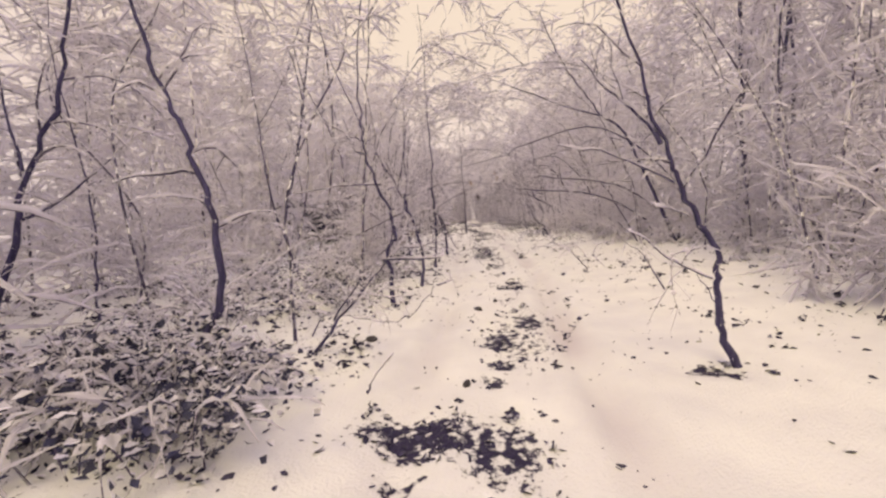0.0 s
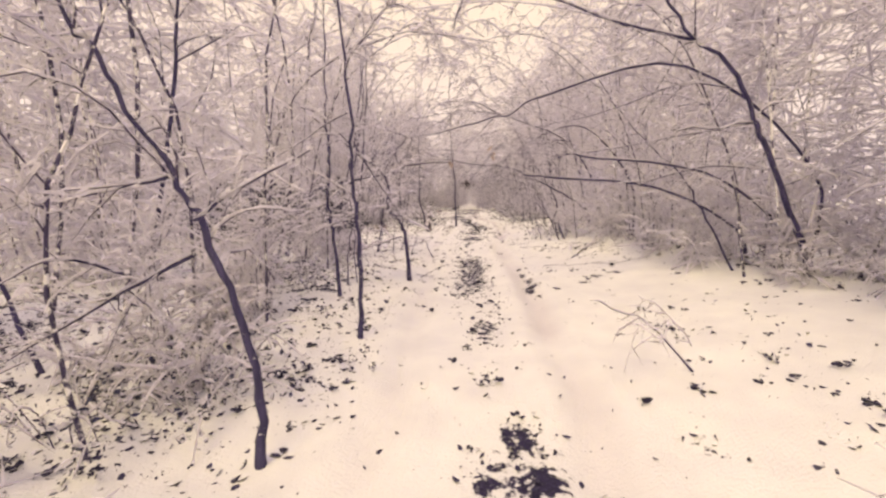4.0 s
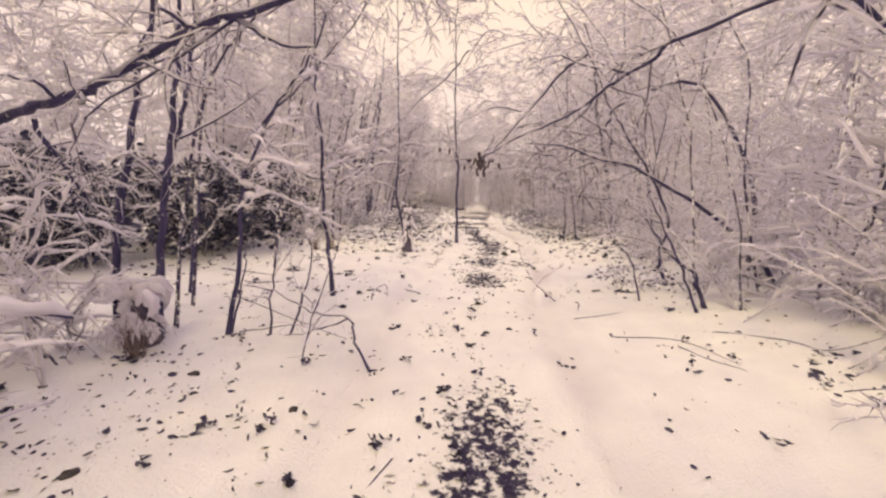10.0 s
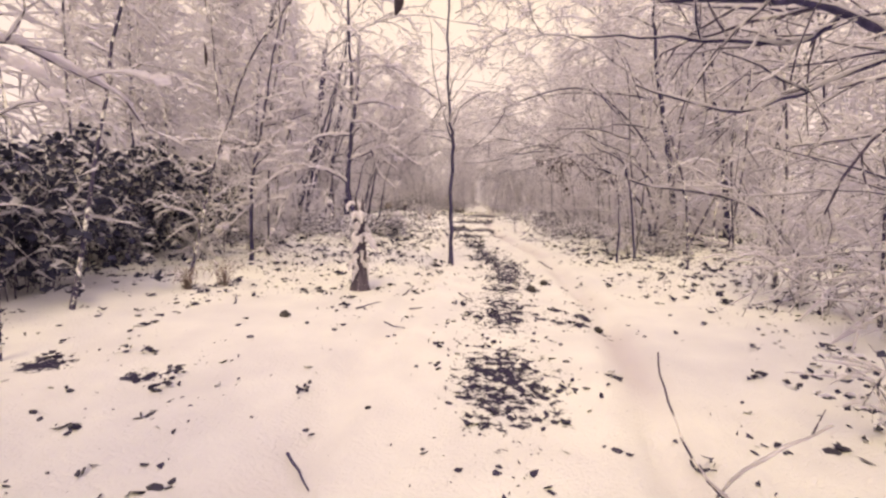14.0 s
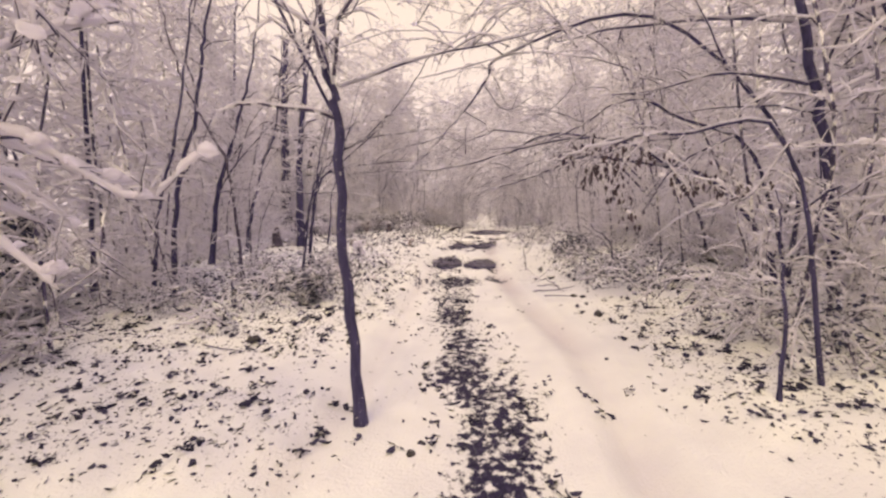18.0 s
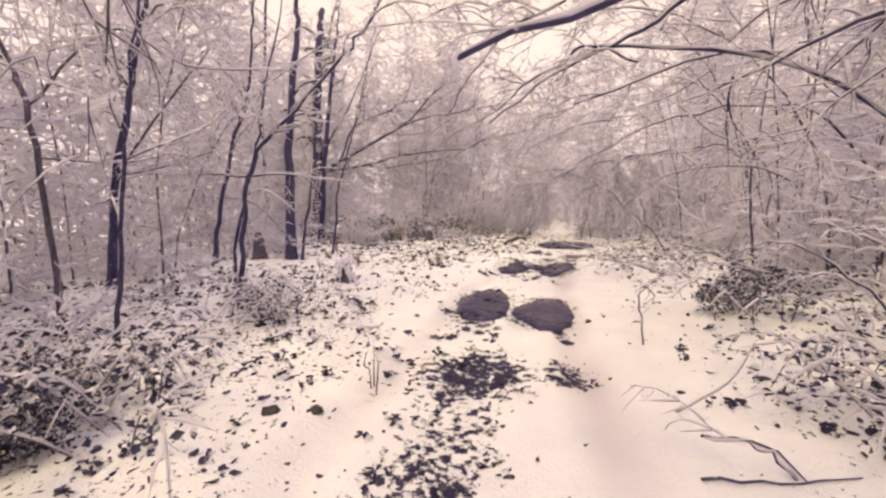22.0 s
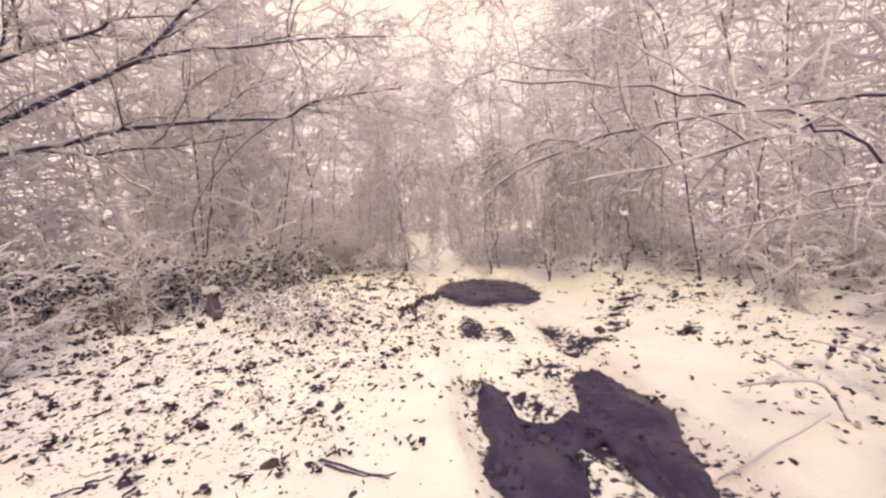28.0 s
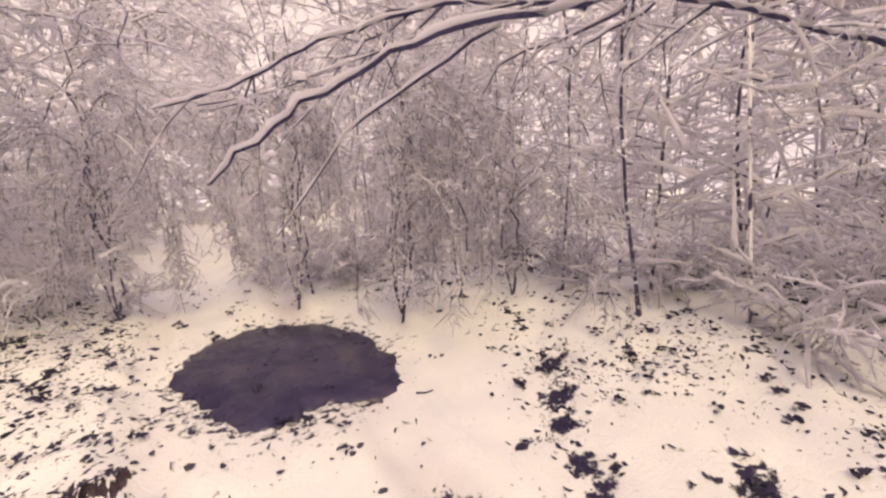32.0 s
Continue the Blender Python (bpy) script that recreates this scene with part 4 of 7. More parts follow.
tree(0.039, [(-2.92, 15.30, 0.01), (-2.83, 15.30, 0.69), (-2.68, 15.30, 1.44), (-2.54, 15.30, 2.20), (-2.44, 15.30, 3.03)], [(0.012, (-2.62, 15.30, 1.85), (-2.26, 15.55, 2.15), (-1.99, 15.80, 2.46))])
tree(0.021, [(-2.30, 15.45, 0.00), (-2.14, 15.45, 0.83), (-2.10, 15.45, 1.34), (-2.02, 15.45, 1.64), (-1.75, 15.45, 2.14), (-1.45, 15.45, 2.57), (-1.29, 15.45, 2.82)], [(0.012, (-2.05, 15.45, 1.49), (-1.88, 15.70, 1.90), (-1.68, 15.95, 2.26)), (0.011, (-2.07, 15.45, 1.49), (-1.55, 15.20, 1.37), (-0.90, 14.95, 1.16)), (0.012, (-2.06, 15.45, 1.49), (-2.52, 15.70, 1.73), (-2.99, 15.95, 1.86))], snow=0.035)
tree(0.036, [(-3.44, 15.90, 0.00), (-3.30, 15.90, 1.05), (-3.06, 15.90, 2.04), (-2.90, 15.90, 2.54), (-2.78, 15.90, 3.08)])
tree(0.013, [(-0.70, 15.08, -0.07), (-0.87, 15.08, 0.14), (-0.93, 15.08, 0.35), (-1.21, 15.08, 0.40), (-1.49, 15.08, 0.53), (-1.74, 15.08, 0.62)], [(0.008, (-0.93, 15.08, 0.35), (-1.38, 15.33, 0.15), (-1.99, 15.58, -0.03)), (0.007, (-1.40, 15.08, -0.46), (-1.20, 14.83, 0.20), (-0.97, 14.58, 0.72), (-0.73, 14.33, 1.16)), (0.007, (-1.24, 15.08, 0.47), (-1.50, 15.33, 0.66), (-1.67, 15.58, 0.94))], snow=0.009, twiggy=0.7)
tree(0.027, [(-1.78, 17.00, 0.00), (-1.84, 17.00, 0.76), (-1.87, 17.00, 1.35), (-1.87, 17.00, 1.91), (-1.91, 17.00, 2.56), (-1.93, 17.00, 3.02)], [(0.012, (-1.86, 17.00, 1.57), (-2.34, 17.25, 1.70), (-2.90, 17.50, 2.15), (-3.46, 17.75, 2.60), (-4.10, 18.00, 3.20)), (0.012, (-1.85, 17.00, 1.44), (-1.34, 16.75, 1.69), (-1.12, 16.50, 2.06))], snow=0.04, twiggy=1.5)
tree(0.024, [(-3.64, 16.70, 0.00), (-3.46, 16.70, 1.17), (-3.19, 16.70, 1.51), (-2.57, 16.70, 2.15), (-1.97, 16.70, 2.67), (-1.76, 16.70, 2.88)], [(0.015, (-2.57, 16.70, 2.15), (-2.94, 16.95, 2.53), (-3.33, 17.20, 2.87))])
tree(0.018, [(2.92, 16.87, 0.04), (2.64, 16.87, 0.58), (2.28, 16.87, 1.32), (2.13, 16.87, 1.57)])
tree(0.030, [(3.10, 17.06, 0.06), (2.89, 17.06, 0.51), (2.62, 17.06, 0.67), (2.30, 17.06, 1.09), (2.19, 17.06, 1.30)])
tree(0.041, [(-0.48, 23.45, 0.00), (-0.52, 23.45, 1.01), (-0.51, 23.45, 2.06), (-0.55, 23.45, 2.50), (-0.63, 23.45, 3.48), (-0.63, 23.45, 4.66)], [(0.012, (-0.48, 23.45, 2.39), (0.26, 23.70, 2.64), (0.95, 23.95, 2.80)), (0.013, (-0.55, 23.45, 2.25), (-0.69, 23.20, 2.74), (-0.79, 22.95, 3.32), (-0.81, 22.70, 3.93))])
tree(0.036, [(-1.75, 22.08, 0.00), (-1.84, 22.08, 0.62), (-1.99, 22.08, 1.31), (-1.96, 22.08, 1.97), (-1.94, 22.08, 2.71), (-1.96, 22.08, 3.43), (-1.97, 22.08, 4.24)], [(0.019, (-2.00, 22.08, 1.38), (-2.23, 22.05, 1.51), (-2.50, 22.02, 1.58), (-2.87, 21.99, 1.57), (-3.23, 21.96, 1.40), (-3.57, 21.93, 0.99), (-4.10, 21.90, 0.45)), (0.014, (-2.52, 22.05, 1.58), (-2.78, 22.02, 1.38), (-3.02, 21.99, 0.97), (-3.18, 21.96, 0.65), (-3.40, 21.93, 0.25)), (0.008, (-2.23, 22.05, 1.51), (-2.27, 22.05, 1.19), (-2.32, 22.05, 0.96)), (0.015, (-1.97, 22.08, 1.72), (-1.65, 22.11, 1.89), (-1.34, 22.14, 1.92), (-1.01, 22.17, 1.67), (-0.80, 22.20, 1.63)), (0.012, (-1.65, 22.10, 1.89), (-1.51, 22.13, 1.52), (-1.22, 22.16, 1.29))] + [(0.014, (-1.94, 22.08, 2.54), (-1.55, 22.13, 2.57), (-1.27, 22.18, 2.48), (-1.17, 22.23, 2.32)), (0.013, (-1.96, 22.08, 2.09), (-2.30, 22.05, 2.07), (-2.60, 22.02, 1.91), (-2.85, 21.99, 1.70)), (0.012, (-1.94, 22.08, 2.70), (-2.45, 22.15, 2.95), (-2.90, 22.20, 2.80)), (0.012, (-1.95, 22.08, 3.00), (-1.40, 22.25, 3.10), (-1.00, 22.35, 2.85)), (0.010, (-1.97, 22.08, 2.30), (-1.55, 21.95, 2.25), (-1.15, 21.85, 2.00))], label="slender alder with thick snow piled along its boughs", snow=0.055, twiggy=1.8, crook=0.004)
tree(0.034, [(-3.84, 22.46, -0.02), (-3.81, 22.46, 0.61), (-3.79, 22.46, 1.31), (-3.65, 22.46, 1.85), (-3.56, 22.46, 2.16), (-3.41, 22.46, 2.76)], [(0.016, (-3.64, 22.46, 1.99), (-4.03, 22.46, 1.89), (-4.48, 22.46, 1.59), (-4.77, 22.46, 1.44)), (0.016, (-3.69, 22.46, 1.95), (-4.39, 22.46, 2.01), (-5.03, 22.46, 2.01)), (0.016, (-3.52, 22.46, 2.27), (-2.95, 22.46, 2.42), (-2.56, 22.46, 2.52)), (0.016, (-3.73, 22.46, 1.59), (-3.41, 22.46, 1.91), (-3.17, 22.46, 2.62))], label="slender alder with thick snow piled along its boughs", snow=0.05, twiggy=1.7, crook=0.005)
tree(0.042, [(-9.50, 26.48, 0.12), (-9.57, 26.48, 1.98), (-9.39, 26.48, 4.17), (-9.27, 26.48, 5.97), (-9.11, 26.48, 7.56)], [(0.012, (-9.50, 26.48, 3.16), (-10.86, 26.73, 3.13), (-12.41, 26.98, 3.09))])
tree(0.042, [(-6.47, 26.78, 0.12), (-6.18, 26.78, 2.13), (-5.89, 26.78, 4.61), (-5.48, 26.78, 5.74), (-5.15, 26.78, 6.83)], [(0.018, (-5.89, 26.78, 4.61), (-6.31, 27.03, 5.57), (-6.52, 27.28, 6.54))])
tree(0.072, [(4.71, 26.10, 0.00), (4.49, 26.10, 1.58), (4.26, 26.10, 2.56), (4.02, 26.10, 3.69), (3.83, 26.10, 4.75)], [(0.030, (3.98, 26.10, 3.48), (3.16, 26.35, 3.68), (2.24, 26.60, 3.79), (1.41, 26.85, 3.74)), (0.021, (4.18, 26.10, 2.76), (3.20, 25.85, 2.85), (2.45, 25.60, 2.69), (1.79, 25.35, 2.56)), (0.018, (4.27, 26.10, 2.44), (3.80, 26.35, 2.58), (2.85, 26.60, 2.58)), (0.018, (3.59, 26.10, 2.67), (3.13, 25.85, 3.07), (2.69, 25.60, 3.59))], label="tall straight dark trunk beyond the brambles")
tree(0.072, [(6.29, 26.80, 0.00), (6.15, 26.80, 1.11), (5.92, 26.80, 2.26), (5.58, 26.80, 3.47), (5.37, 26.80, 4.23), (5.03, 26.80, 5.52)], [(0.018, (5.92, 26.80, 2.26), (5.45, 27.05, 2.42), (5.03, 27.30, 2.19)), (0.018, (5.58, 26.80, 3.47), (4.78, 26.55, 3.79), (4.29, 26.30, 4.20))], label="tall straight dark trunk beyond the brambles")
tree(0.017, [(2.67, 23.87, 0.00), (2.64, 23.87, 0.71), (2.63, 23.87, 1.09), (2.56, 23.87, 1.33), (2.50, 23.87, 1.58)], [(0.010, (2.63, 23.87, 1.09), (2.93, 24.12, 1.31), (3.25, 24.37, 1.55)), (0.006, (2.62, 23.87, 0.92), (2.27, 23.62, 1.02), (1.92, 23.37, 1.14)), (0.006, (2.68, 23.87, 0.40), (2.95, 24.12, 0.59), (3.19, 24.37, 0.80))])
tree(0.033, [(-4.47, 28.02, 0.06), (-4.47, 28.02, 1.18), (-4.55, 28.02, 2.40), (-4.82, 28.02, 2.90), (-5.22, 28.02, 3.91), (-5.40, 28.02, 4.68)], [(0.018, (-4.55, 28.02, 2.40), (-4.24, 28.27, 2.91), (-3.92, 28.52, 3.23), (-3.36, 28.77, 2.87), (-2.24, 29.02, 2.73)), (0.015, (-4.82, 28.02, 2.90), (-5.29, 27.77, 2.82), (-5.87, 27.52, 2.75)), (0.012, (-4.52, 28.02, 1.90), (-3.99, 28.27, 1.82), (-3.41, 28.52, 1.89))], label="grey-barked tree with spreading snowy branches", grey=True)
tree(0.021, [(-3.02, 27.58, 0.02), (-2.85, 27.58, 0.92), (-2.72, 27.58, 1.59), (-2.51, 27.58, 2.27)])
tree(0.030, [(-5.20, 27.21, 0.08), (-5.22, 27.21, 0.52), (-5.41, 27.21, 0.78)])
tree(0.042, [(-4.74, 26.62, 0.07), (-4.63, 26.62, 1.10), (-4.46, 26.62, 1.95), (-4.05, 26.62, 2.97), (-3.87, 26.62, 3.81), (-3.75, 26.62, 4.34)], [(0.012, (-4.46, 26.62, 1.95), (-4.11, 26.87, 2.60), (-3.99, 27.12, 3.29))])
tree(0.030, [(-4.83, 26.22, 0.07), (-4.54, 26.22, 1.16), (-4.35, 26.22, 1.75), (-4.00, 26.22, 2.59), (-3.77, 26.22, 3.31)])
tree(0.012, [(-4.44, 26.49, 0.06), (-4.38, 26.49, 0.66), (-4.23, 26.49, 1.31)])
tree(0.036, [(-3.93, 29.80, 0.00), (-3.76, 29.80, 1.12), (-3.57, 29.80, 1.89), (-3.32, 29.80, 2.26), (-2.91, 29.80, 2.54), (-2.13, 29.80, 3.12), (-1.81, 29.80, 3.43)], [(0.015, (-3.59, 29.80, 1.77), (-4.82, 30.05, 1.87), (-6.51, 30.30, 1.92), (-8.16, 30.55, 1.57)), (0.015, (-3.55, 29.80, 1.77), (-2.58, 29.55, 1.72), (-1.62, 29.30, 1.62)), (0.012, (-2.84, 29.80, 2.56), (-2.60, 30.05, 2.52), (-2.18, 30.30, 2.50))], label="double-stemmed young tree bowed towards the lane")
tree(0.027, [(-4.11, 29.89, 0.05), (-3.98, 29.89, 0.98), (-3.62, 29.89, 1.96), (-3.40, 29.89, 2.61)], label="double-stemmed young tree bowed towards the lane")
tree(0.060, [(-6.45, 29.73, 0.12), (-6.06, 29.73, 1.81), (-5.61, 29.73, 2.93), (-5.27, 29.73, 3.59), (-5.05, 29.73, 4.21)], [(0.024, (-6.17, 29.73, 1.61), (-5.76, 29.98, 2.49), (-4.94, 30.23, 3.42), (-4.84, 30.48, 3.82)), (0.018, (-6.04, 29.73, 1.88), (-4.80, 29.48, 1.93), (-3.63, 29.23, 2.05))])
tree(0.102, [(-12.89, 40.41, 0.12), (-12.78, 40.41, 2.14), (-12.68, 40.41, 5.10), (-12.34, 40.41, 7.64), (-11.92, 40.41, 10.80)], label="stout dark-barked trunk standing back in the wood")
tree(0.120, [(-5.86, 33.30, 0.00), (-5.72, 33.30, 2.10), (-5.63, 33.30, 3.20), (-5.39, 33.30, 4.98)], label="stout dark-barked trunk standing back in the wood")
tree(0.054, [(-7.23, 32.40, 0.00), (-7.01, 32.40, 1.06), (-6.45, 32.40, 2.68), (-6.06, 32.40, 3.54), (-5.79, 32.40, 4.47)], [(0.018, (-6.85, 32.40, 1.58), (-6.17, 32.65, 1.40), (-5.46, 32.90, 0.51))])
tree(0.036, [(-5.61, 33.35, 0.09), (-5.35, 33.35, 1.28), (-5.01, 33.35, 2.42), (-4.65, 33.35, 2.81)])
tree(0.007, [(1.22, 29.68, -0.05), (1.18, 29.70, 0.36), (1.24, 29.70, 0.50), (1.36, 29.70, 0.61), (1.62, 29.70, 0.70), (1.83, 29.72, 0.77), (2.20, 29.80, 0.78), (2.75, 30.00, 0.62)], [(0.008, (1.36, 29.70, 0.61), (1.19, 29.70, 0.67), (0.94, 29.70, 0.72), (0.51, 29.70, 0.79), (0.25, 29.70, 0.71)), (0.008, (2.40, 30.10, 0.60), (2.07, 30.40, 0.69), (1.96, 30.40, 0.78), (1.75, 30.40, 0.78), (1.62, 30.40, 0.72), (1.16, 30.40, 0.76), (0.80, 30.40, 0.90), (0.47, 30.40, 0.94)), (0.007, (2.40, 30.10, 0.60), (1.97, 30.40, 0.64), (1.70, 30.40, 0.73), (1.57, 30.40, 0.82), (1.44, 30.40, 0.91), (1.15, 30.40, 0.93)), (0.006, (1.24, 29.70, 0.50), (1.30, 29.80, 0.35), (1.22, 29.85, 0.22)), (0.006, (1.39, 30.00, 0.58), (1.17, 30.30, 0.63), (0.71, 30.40, 0.77), (0.33, 30.40, 0.84))], "thin low branch bent down to the snow", twiggy=0.8, snow=0.006, low=0.2, sag=0.15, fine_snow=0.005, fine_r=0.0045)
tree(0.016, [(2.75, 31.40, 0.00), (2.65, 31.40, 1.08), (2.62, 31.40, 1.70), (2.67, 31.40, 2.17)], [(0.011, (2.62, 31.40, 1.70), (2.26, 31.40, 2.01), (1.95, 31.40, 1.95), (1.09, 31.40, 1.98)), (0.012, (3.02, 31.40, 1.52), (2.64, 31.40, 1.68), (1.92, 31.40, 1.66), (1.49, 31.40, 1.47), (1.16, 31.40, 1.15)), (0.009, (2.68, 31.40, 0.55), (2.22, 31.10, 0.62), (1.72, 31.00, 0.80), (1.19, 31.00, 0.70), (0.55, 31.00, 0.86))], "slim sapling with arching dark side shoots", twiggy=0.8, snow=0.009, crook=0.003)
tree(0.013, [(3.46, 32.90, 0.16), (3.37, 32.90, 0.96), (3.34, 32.90, 1.73), (2.87, 32.90, 2.17), (2.43, 32.90, 2.48)])
tree(0.026, [(3.20, 18.40, 0.00), (3.02, 18.40, 0.55), (3.13, 18.40, 1.03), (2.81, 18.40, 1.73), (2.54, 18.40, 2.11), (2.22, 18.40, 2.60), (2.07, 18.40, 2.84)], [(0.010, (3.13, 18.40, 1.03), (2.83, 18.40, 1.06), (2.49, 18.40, 1.27), (2.18, 18.40, 1.35), (1.81, 18.40, 1.52)), (0.012, (2.81, 18.40, 1.73), (2.87, 18.40, 2.36), (2.91, 18.40, 2.84)), (0.009, (2.54, 18.40, 2.11), (2.06, 18.40, 2.27), (1.73, 18.40, 2.18), (1.38, 18.40, 2.21))], "dark leaning tree over the lane's edge", twiggy=1.1, snow=0.009, crook=0.006, fine_snow=0.006, shoots=0.9)
tree(0.011, [(2.50, 17.60, 0.00), (2.35, 17.60, 0.47), (2.12, 17.60, 0.83), (1.92, 17.60, 1.10), (1.72, 17.60, 1.34)], [(0.007, (2.12, 17.60, 0.83), (1.87, 17.60, 0.93), (1.61, 17.60, 0.88))], "thin bare sapling leaning over the snow", twiggy=1.0, snow=0.008, fine_snow=0.006)
tree(0.015, [(2.50, 33.60, 0.00), (2.15, 33.50, 0.36), (1.78, 33.50, 0.86), (1.18, 33.50, 1.47), (0.80, 33.50, 1.67), (0.35, 33.50, 1.85), (-0.25, 33.50, 1.98), (-1.00, 33.50, 2.05)], [(0.007, (1.18, 33.50, 1.47), (0.70, 33.60, 1.50), (0.10, 33.70, 1.42)), (0.007, (0.35, 33.50, 1.85), (-0.20, 33.60, 1.72), (-0.70, 33.70, 1.66)), (0.006, (1.78, 33.50, 0.86), (1.50, 33.60, 0.80), (1.10, 33.70, 0.92))], "thin tree bowed in an arch over the lane", twiggy=1.2, snow=0.013, low=0.2, sag=0.3, crook=0.016, fine_snow=0.007, shoots=0.8)
tree(0.030, [(-5.35, 34.22, 0.08), (-5.13, 34.22, 1.00), (-5.03, 34.22, 1.74), (-4.73, 34.22, 2.51), (-4.50, 34.22, 3.14)], [(0.012, (-5.07, 34.22, 1.29), (-4.86, 34.47, 1.22), (-4.08, 34.72, 1.04))])
tree(0.102, [(-8.67, 38.50, 0.00), (-8.39, 38.50, 2.42), (-8.04, 38.50, 4.49), (-7.71, 38.50, 6.21)], label="stout dark-barked trunk standing back in the wood")
tree(0.014, [(2.45, 39.30, 0.00), (2.61, 39.30, 0.8), (2.44, 39.30, 1.7), (2.58, 39.30, 3.07), (2.60, 39.30, 4.35), (2.66, 39.30, 5.57)], [(0.024, (2.56, 39.30, 3.71), (2.27, 39.55, 4.19), (1.84, 39.80, 4.66)), (0.018, (2.49, 39.30, 3.87), (1.42, 39.05, 3.81), (0.46, 38.80, 3.93))], twiggy=2.0, snow=0.018, crook=0.02, rimed=True)
tree(0.014, [(1.11, 41.00, 0.00), (0.98, 41.00, 0.9), (1.2, 41.00, 1.9), (1.12, 41.00, 3.31), (1.25, 41.00, 4.83), (1.33, 41.00, 6.28)], [(0.018, (1.19, 41.00, 4.40), (0.40, 41.25, 4.13), (-0.18, 41.50, 3.63))], twiggy=2.0, snow=0.018, crook=0.02, rimed=True)
tree(0.018, [(-5.45, 41.16, 0.09), (-5.17, 41.16, 1.46), (-4.99, 41.16, 2.50), (-4.68, 41.16, 3.25)], [(0.007, (-5.04, 41.16, 2.41), (-4.60, 41.41, 2.01), (-4.05, 41.66, 1.89))])
tree(0.018, [(-4.01, 41.50, 0.00), (-3.71, 41.50, 1.55), (-3.53, 41.50, 2.28)])
tree(0.012, [(8.45, 41.00, 0.00), (7.69, 41.00, 1.38), (6.97, 41.00, 1.97)])
tree(0.018, [(10.98, 40.50, 0.00), (9.95, 40.50, 1.17), (8.62, 40.50, 1.94)])
tree(0.012, [(4.61, 38.60, 0.00), (4.06, 38.60, 0.39), (4.11, 38.60, 0.74), (4.28, 38.60, 0.91)])
tree(0.010, [(2.73, 5.74, -0.01), (2.37, 5.74, 0.54), (1.98, 5.74, 0.91)])
tree(0.011, [(2.34, 8.22, -0.05), (1.91, 8.22, 0.37), (1.37, 8.22, 0.62)], [(0.007, (2.27, 8.22, 0.20), (2.22, 8.47, 0.33), (2.05, 8.72, 0.48))])
tree(0.008, [(-1.78, 3.85, 0.00), (-1.57, 3.85, 0.23), (-1.22, 3.85, 0.18), (-0.77, 3.85, 0.14), (-0.50, 3.85, 0.35), (-0.36, 3.85, 0.60), (-0.38, 3.85, 0.73)], [(0.010, (-0.39, 3.85, 0.52), (-0.27, 4.10, 0.50), (-0.32, 4.35, 0.58))], snow=0.008)
tree(0.012, [(2.47, 13.97, -0.02), (2.90, 13.97, 0.27), (3.15, 13.97, 0.43)], [(0.007, (2.61, 13.97, 0.10), (2.55, 14.22, 0.29), (2.90, 14.47, 0.27))])
tree(0.010, [(1.87, 13.47, -0.07), (2.49, 13.47, -0.13), (3.21, 13.47, 0.04)])
tree(0.011, [(2.54, 14.03, -0.01), (3.00, 14.03, 0.29), (3.31, 14.03, 0.63)])
tree(0.018, [(-1.54, 3.31, 0.00), (-1.16, 3.31, 0.43), (-0.80, 3.31, 0.86), (-0.70, 3.31, 1.19)], [(0.012, (-0.80, 3.31, 0.86), (-0.31, 3.56, 0.84), (-0.30, 3.81, 0.91)), (0.010, (-1.29, 3.31, 0.32), (-0.94, 3.06, 0.73), (-0.95, 2.81, 0.89))], snow=0.012)
tree(0.008, [(2.58, 4.10, -0.03), (2.39, 4.10, 0.33), (2.19, 4.10, 0.61)])
tree(0.015, [(2.71, 28.03, 0.00), (2.52, 28.03, 0.71), (2.35, 28.03, 0.94), (2.06, 28.03, 1.17), (1.72, 28.03, 1.22)])
tree(0.013, [(3.11, 29.31, 0.12), (2.72, 29.31, 0.60), (2.09, 29.31, 0.97), (1.75, 29.31, 0.84)])
tree(0.010, [(1.68, 27.74, -0.06), (1.50, 27.74, 0.08), (1.22, 27.74, 0.09)])
tree(0.006, [(-0.98, 28.14, -0.08), (-0.99, 28.14, 0.11), (-0.98, 28.14, 0.27)])
tree(0.012, [(-1.86, 15.46, 0.00), (-1.80, 15.46, 0.51), (-1.77, 15.46, 0.96)], [(0.006, (-1.81, 15.46, 0.46), (-2.34, 15.71, 0.46), (-2.70, 15.96, 0.66))], snow=0.009, twiggy=0.8)
tree(0.012, [(-1.68, 15.48, 0.00), (-1.50, 15.48, 0.42), (-1.44, 15.48, 0.79), (-1.47, 15.48, 0.99)], [(0.006, (-1.45, 15.48, 0.79), (-1.39, 15.73, 0.79))], snow=0.009, twiggy=0.8)
tree(0.012, [(-2.29, 15.48, 0.00), (-2.11, 15.48, 0.61), (-2.11, 15.48, 0.85)], snow=0.009, twiggy=0.8)
tree(0.018, [(3.05, 24.00, 0.00), (2.69, 24.00, 1.94), (1.92, 24.00, 2.04), (1.31, 24.00, 1.94), (1.02, 24.00, 1.81)], [(0.012, (2.31, 24.00, 2.00), (2.03, 24.25, 1.78), (1.87, 24.50, 1.40)), (0.012, (2.69, 24.00, 1.94), (2.31, 23.75, 1.58), (1.90, 23.50, 1.49)), (0.011, (3.05, 24.00, 1.60), (2.97, 24.25, 1.43), (2.76, 24.50, 1.28))])
